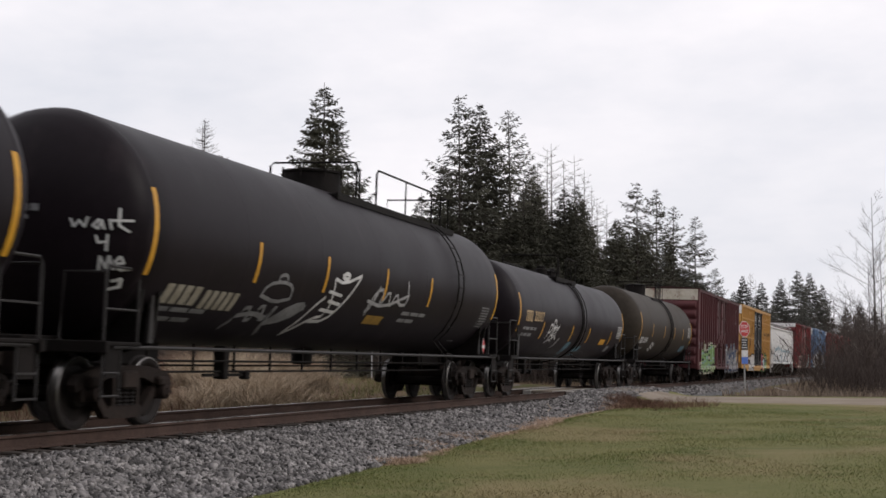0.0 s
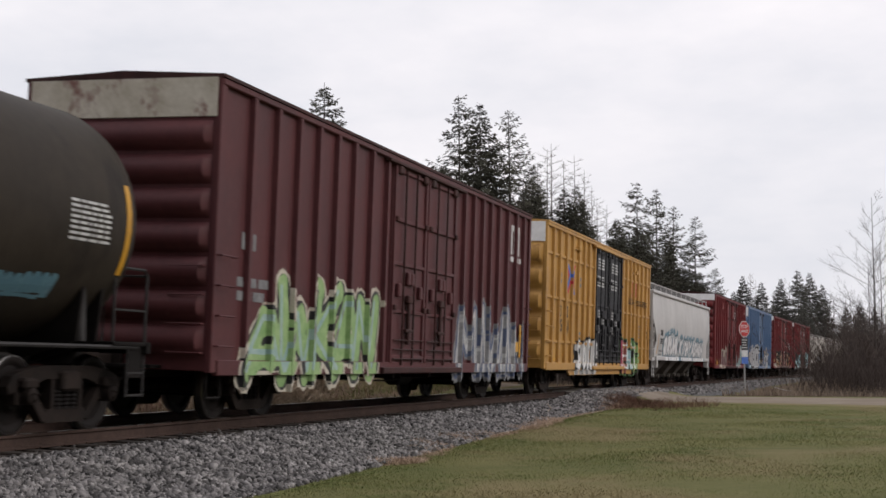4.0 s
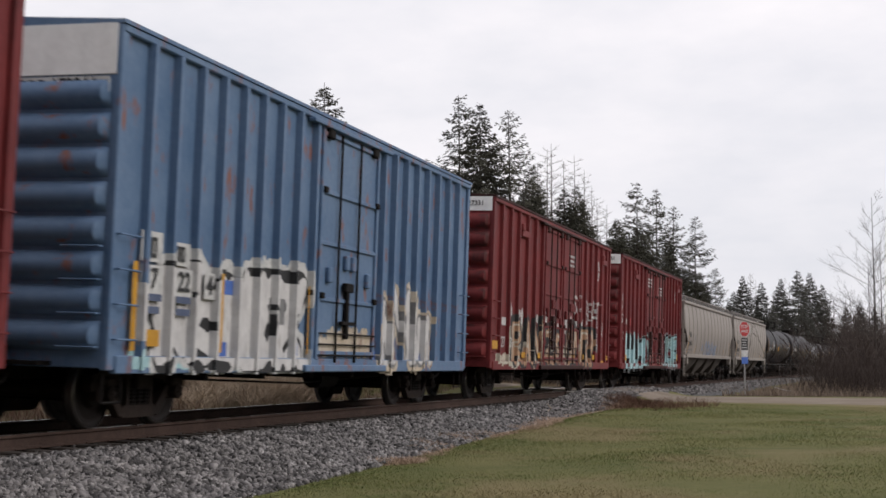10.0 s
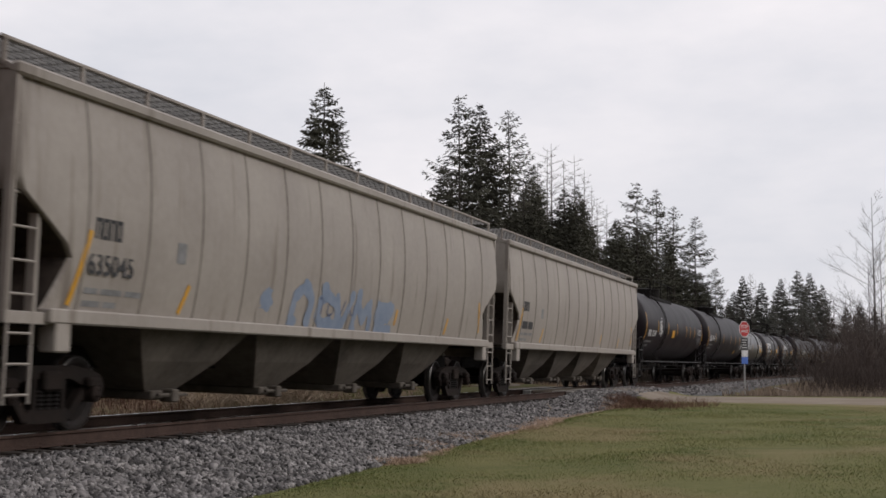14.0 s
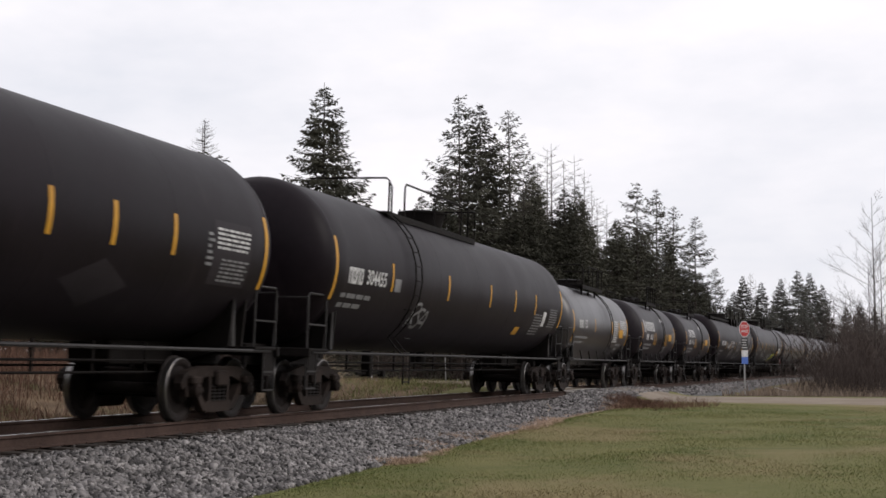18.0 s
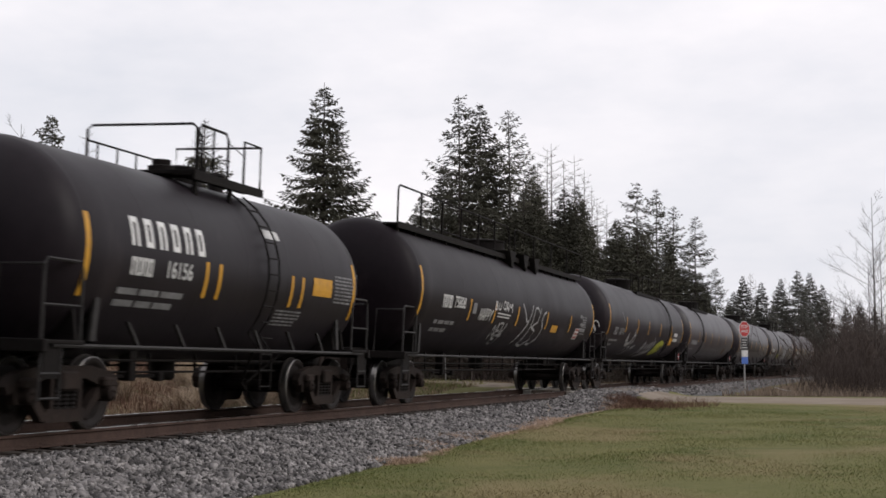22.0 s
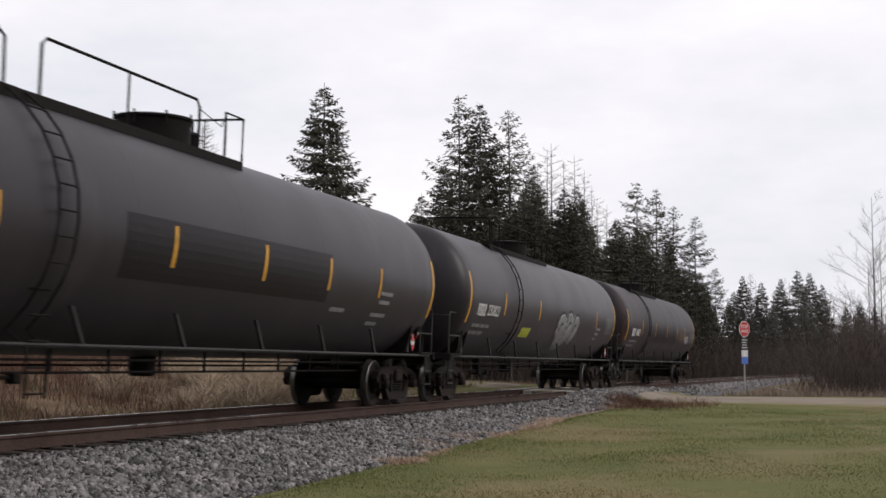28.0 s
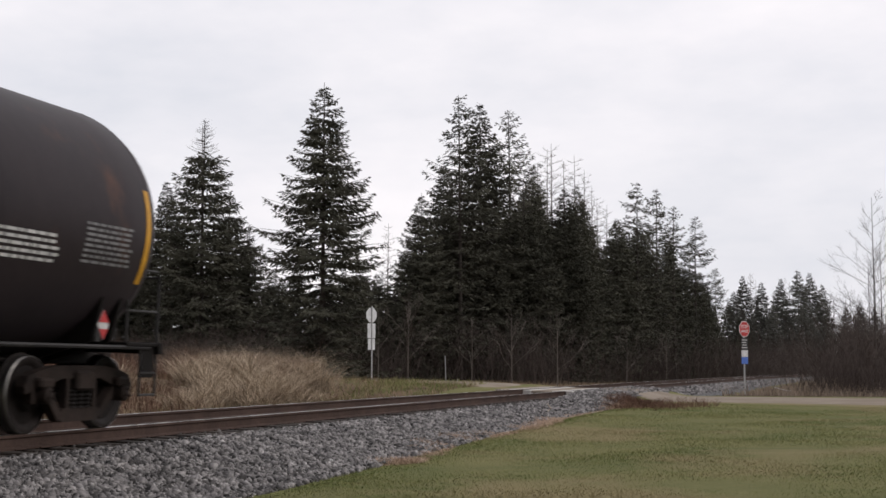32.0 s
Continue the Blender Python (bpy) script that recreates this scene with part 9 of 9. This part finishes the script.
scribble = [(0.25 + 0.082 * k + 0.18 * math.cos(k * 1.0), 1.52 + 0.24 * math.sin(k * 1.0) + 0.009 * k) for k in range(23)]
scrawl(car, skin, (scribble, [(a + 0.06, z - 0.05) for a, z in scribble[3:]], ((0.2, 1.25), (1.2, 1.32), (2.1, 1.5)), ((1.62, 1.95), (1.7, 2.06))), 0.075, "pale_spray")
for k, (a, b, z0, z1) in enumerate(((2.45, 3.5, 1.38, 1.85), (2.85, 4.05, 1.28, 1.95), (3.3, 4.5, 1.36, 1.9))):
    ring = [((a + b) / 2 + (b - a) / 2 * math.cos(q * 0.8) * (1 - 0.03 * q), (z0 + z1) / 2 + (z1 - z0) / 2 * math.sin(q * 0.8 + 0.4) * (1 - 0.03 * q)) for q in range(14)]
    scrawl(car, skin, (ring,), 0.13, "lime")
square(car, skin, 5.6, 6.5, 1.8, 2.12, "yellow")
square(car, skin, 6.65, 7.75, 2.2, 2.36, "white_paint", "marking")
square(car, skin, 6.65, 7.9, 1.98, 2.12, "white_paint", "marking")
print_block(car, skin, 8.0, 9.0, 1.98, 2.3, 5, 15)
r = random.Random(155)
g = Geo()
for k in range(7):
    x, z = 0.30 + 0.13 * k, 2.25 + 0.12 * math.sin(k * 2.1)
    ring = [(x + 0.10 * math.cos(q * 0.7 + k), z + 0.17 * math.sin(q * 0.7 + k) * r.uniform(0.8, 1.2)) for q in range(8)]
    for (xa, za), (xb, zb) in zip(ring[:-1], ring[1:]):
        d = math.hypot(xb - xa, zb - za)
        nx, nz = -(zb - za) / d * 0.016, (xb - xa) / d * 0.016
        g.skin([[(x_ + e * nx, head_bulge(x_ + e * nx, z_ + e * nz, L, 0.66, 2.585, 1.49) - 0.004, z_ + e * nz) for e in (-1, 1)] for x_, z_ in ((xa, za), (xb, zb))], closed=False)
part("graffiti", g, "white_paint", car, "white sprayed loops on the tank head")

car, skin, half, L = tank_car("long dark tank car with faded white scrawls low on its side", 154.55, 173.3, 1.49, 2.585, body="tank_grey", deck=(-5.3, 1.2), near=(-4.2, 0.0), cross=-5.2, low=1.2, strips=(-5.98, -3.46, -0.79, 2.29, 5.8), strip_z=(2.1, 2.66), ladder_y=-5.1, placards=(False, True))
bars(car, skin, -8.4, 2.18, ([0.9, 1.1],), "grey_paint", 0.2, 0.22)
bars(car, skin, -8.5, 1.78, ([0.4, 0.5, 0.5],), "grey_paint", 0.16, 0.07)
handwriting(car, skin, spread("RSEN", -4.8, -2.9, 1.4, 1.95), 0.06, "grey_paint")
handwriting(car, skin, spread("HANDEROS", -2.6, 4.0, 1.3, 1.82, 0.2), 0.07, "grey_paint")
square(car, skin, 5.7, 6.5, 1.6, 1.9, "rust_panel")
print_block(car, skin, 7.0, 8.6, 1.8, 2.3, 5, 16)

car, skin, half, L = tank_car("long dark grey jacketed tank car with a side ladder", 176.45, 195.05, 1.59, 2.49, body="tank_grey", deck=(-5.3, 1.2), near=(-4.4, -0.3), cross=-5.3, low=1.2, strips=(-6.12, -2.17, 0.73, 3.41, 5.99), strip_z=(2.08, 2.62), ladder_y=-4.9, braces=True, placards=(False, True))
tank_words(car, skin, "230800", -8.6, 2.14, 0.28, -8.65, 1.80)
bars(car, skin, 6.1, 2.2, ([0.7], [0.6]), "grey_paint", 0.16, 0.07)
bars(car, skin, 3.8, 1.82, ([0.7],), "grey_paint", 0.16, 0.07)
square(car, skin, -3.45, 3.45, 1.88, 2.68, "tank_dark", "jacket_panel", 0.003)
bars(car, skin, 5.9, 1.8, ([0.8], [0.6]), "grey_paint", 0.16, 0.07)

car, skin, half, L = tank_car("long dark grey jacketed tank car with a grey bubble graffiti", 198.05, 216.8, 1.59, 2.49, body="tank_grey", deck=(-5.4, 1.2), near=(-4.4, -0.3), cross=-5.4, low=1.2, strips=(-6.19, -2.34, 5.98), strip_z=(2.1, 2.64), ladder_y=-4.95, braces=True, placards=(True, True))
tank_words(car, skin, "230823", -8.65, 2.15, 0.28, -8.7, 1.82)
g = Geo()
for k, (y, z, ry, rz) in enumerate(((0.75, 2.0, 0.62, 0.40), (1.7, 2.06, 0.62, 0.42), (2.6, 1.95, 0.6, 0.46), (1.3, 1.62, 0.8, 0.30))):
    skin.blob(g, y, z, ry, rz, 160 + k, 0.004 + 0.0008 * k, rough=0.14)
part("graffiti", g, "grey_paint", car, "grey sprayed bubble shapes")
scrawl(car, skin, (((0.2, 1.75), (0.3, 2.25), (0.9, 2.42), (1.25, 2.2), (0.8, 2.0)), ((1.2, 1.8), (1.35, 2.35), (1.9, 2.48), (2.2, 2.2), (1.6, 1.85)), ((2.2, 1.6), (2.3, 2.3), (2.9, 2.4), (3.2, 2.1), (2.7, 1.6))), 0.075, "pale_spray")
scrawl(car, skin, (((0.5, 1.5), (0.55, 2.05), (0.95, 2.1)), ((1.5, 1.5), (1.6, 2.1), (2.0, 2.15)), ((2.5, 1.5), (2.45, 2.05), (2.8, 2.1)), ((0.15, 1.6), (0.2, 2.3), (0.8, 2.45), (1.2, 2.3)), ((1.25, 1.6), (1.3, 2.4), (1.9, 2.52), (2.2, 2.3)), ((2.3, 1.5), (2.3, 2.35), (2.9, 2.45), (3.2, 2.2), (2.9, 1.55))), 0.09, "black_paint")
square(car, skin, -3.9, -2.9, 1.6, 1.85, "lime")
bars(car, skin, 6.1, 2.1, ([0.7], [0.6], [0.5]), "grey_paint", 0.16, 0.07)
print_block(car, skin, 7.8, 8.9, 1.95, 2.5, 6, 17)

car, skin, half, L = tank_car("last tank car, dark grey with rust streaks and white notices", 219.7, 238.6, 1.59, 2.49, body="tank_rusty", deck=(-5.3, 1.2), near=(-4.4, -0.3), cross=-5.3, low=1.2, strips=(-6.12, -2.8, 0.41, 3.53, 6.05), strip_z=(2.1, 2.64), ladder_y=-4.85, braces=True, placards=(True, True))
tank_words(car, skin, "64825", -8.4, 2.15, 0.28, -8.45, 1.85)
square(car, skin, 4.6, 5.4, 2.02, 2.36, "rust_panel")
square(car, skin, -3.45, 3.45, 1.88, 2.66, "tank_dark", "jacket_panel", 0.003)
print_block(car, skin, 6.3, 7.5, 1.95, 2.3, 3, 18, "white_paint")
print_block(car, skin, 8.0, 9.1, 2.0, 2.5, 6, 19)


# ---- signs and small things beside the track ----
def octagon(r, x, y=0.0, z=0.0):
    return [(x, y + r * math.cos(math.pi / 8 + k * math.pi / 4), z + r * math.sin(math.pi / 8 + k * math.pi / 4)) for k in range(8)]


def sign_plate(parent, name, y0, y1, z0, z1, x0, x1, material, label=""):
    return part(name, Geo().box(x0, x1, y0, y1, z0, z1, 0.002), material, parent, label)


stop = thing("stop_sign", "red octagonal stop sign with small plates on a steel post", "road sign")
part("post", Geo().box(-0.03, 0.03, -0.03, 0.03, -0.3, 3.2, 0.005), "galv", stop, "galvanised steel post")
disc = part("sign_face", Geo().skin([octagon(0.40, 0.035, 0, 2.93), octagon(0.40, 0.040, 0, 2.93)], caps=True), "white_paint", stop, "white rim of the octagon")
part("red_field", Geo().skin([octagon(0.365, 0.0405, 0, 2.93), octagon(0.365, 0.0425, 0, 2.93)], caps=True), "red_paint", disc)
for text, z, size in (("STOP", 3.04, 0.21), ("ARRÊT", 2.82, 0.175)):
    ob = part("lettering", letters(text, size, "white_paint"), "white_paint", disc)
    wide = max(v.co.y for v in ob.data.vertices)
    ob.location = (0.045, -wide / 2, z)
plate = sign_plate(stop, "black_plate", -0.23, 0.23, 1.93, 2.50, 0.034, 0.040, "black_paint", "black plate with rows of white print")
for k in range(4):
    sign_plate(plate, "print_row", -0.19 + 0.02 * (k % 2), 0.19 - 0.04 * (k % 3), 2.03 + k * 0.12, 2.065 + k * 0.12, 0.0405, 0.043, "white_paint")
sign_plate(stop, "white_plate", -0.23, 0.23, 1.60, 1.915, 0.034, 0.040, "white_paint")
sign_plate(stop, "blue_plate", -0.23, 0.23, 1.27, 1.59, 0.034, 0.040, "blue_paint")
stop.matrix_basis = Matrix.Translation((5.43, 68.37, -0.36)) @ pose(0, 0, 0, 0, 0, -37)

back = thing("crossing_sign", "back of a grey metal crossing sign on a thin post", "road sign")
part("post", Geo().box(-0.025, 0.025, -0.025, 0.025, -0.3, 3.3, 0.005), "galv", back)
part("sign_back", Geo().skin([octagon(0.38, 0.03, 0, 2.88), octagon(0.38, 0.034, 0, 2.88)], caps=True), "alu", back, "bare grey back of an octagonal sign")
sign_plate(back, "plate_back", -0.27, 0.27, 1.78, 2.48, 0.028, 0.033, "alu", "bare grey back of a plate")
sign_plate(back, "plate_back", -0.24, 0.24, 1.22, 1.75, 0.028, 0.033, "alu")
back.matrix_basis = Matrix.Translation((-11.67, 63.5, 0.36)) @ pose(0, 0, 0, 0, 0, 155)

for x, y, h, r in ((-5.3, 54.0, 1.2, 0.014), (-5.1, 55.1, 0.45, 0.012), (-9.25, 56.9, 0.4, 0.045)):
    ob = tagged(part("marker_stake", Geo().box(-r, r, -r, r, -0.2, h, 0.004), "alu" if r > 0.03 else "galv"), "thin grey stake standing in the verge grass", "stake", "stakes in the verge")
    ob.matrix_basis = Matrix.Translation(land(x, y)) @ pose(0, 0, 0, 2, -2, 20)

ob = tagged(part("white_peg", Geo().box(-0.022, 0.022, -0.02, 0.02, -0.05, 0.11, 0.006), "white_paint"), "small white plastic peg at the edge of the stones", "peg")
ob.matrix_basis = Matrix.Translation(land(2.95, 18.9)) @ pose(0, 0, 0.02, 8, -12, 20)
ob = tagged(part("fallen_stick", Geo().rod([(-0.42, 0, 0.12), (-0.1, 0.03, 0.05), (0.22, 0, 0.02), (0.45, -0.05, 0.03)], 0.03, 6, 0.02), "plank", None, "", True), "bleached fallen stick in the weeds by the road", "stick")
ob.matrix_basis = Matrix.Translation(land(6.9, 75.2) + Vector((0, 0, 0.35))) @ pose(0, 0, 0, 0, 6, 5)
ob = tagged(part("fallen_stick", Geo().rod([(-0.6, 0, 0.02), (0.0, 0.05, 0.06), (0.7, -0.02, 0.1), (1.1, 0.1, 0.22)], 0.018, 5, 0.006), "straw", None, "", True), "bare dead branch lying on the ballast", "stick")
ob.matrix_basis = Matrix.Translation(land(2.6, 36.0) + Vector((0, 0, 0.03))) @ pose(0, 0, 0, 0, 0, 100)


# ---- movement: the train rolls past at a steady pace, and its wheels turn ----
PACE, GAIN = 13.92944, 0.0006232


def along(u, t):
    return u - PACE * (t - 16) - 0.5 * GAIN * (t - 16) ** 2


def motions():
    for car, u in CARS:
        walk(car, [(2.0 * i, track_pose(along(u, 2.0 * i))) for i in range(17)])
    step = 1.0 / FPS
    turn = math.degrees(PACE * step / WHEEL_R)
    for k, q in enumerate((-1, 1)):
        first = WHEELSETS[k][0]
        walk(first, [(i * step, pose(0, q * AXLE_GAP, WHEEL_R, (i * turn) % 360)) for i in range(32 * FPS + 1)])
        for other in WHEELSETS[k][1:]:
            other.rotation_mode = "QUATERNION"
            other.animation_data_create()
            other.animation_data.action = first.animation_data.action
            other.animation_data.action_slot = first.animation_data.action_slot


motions()
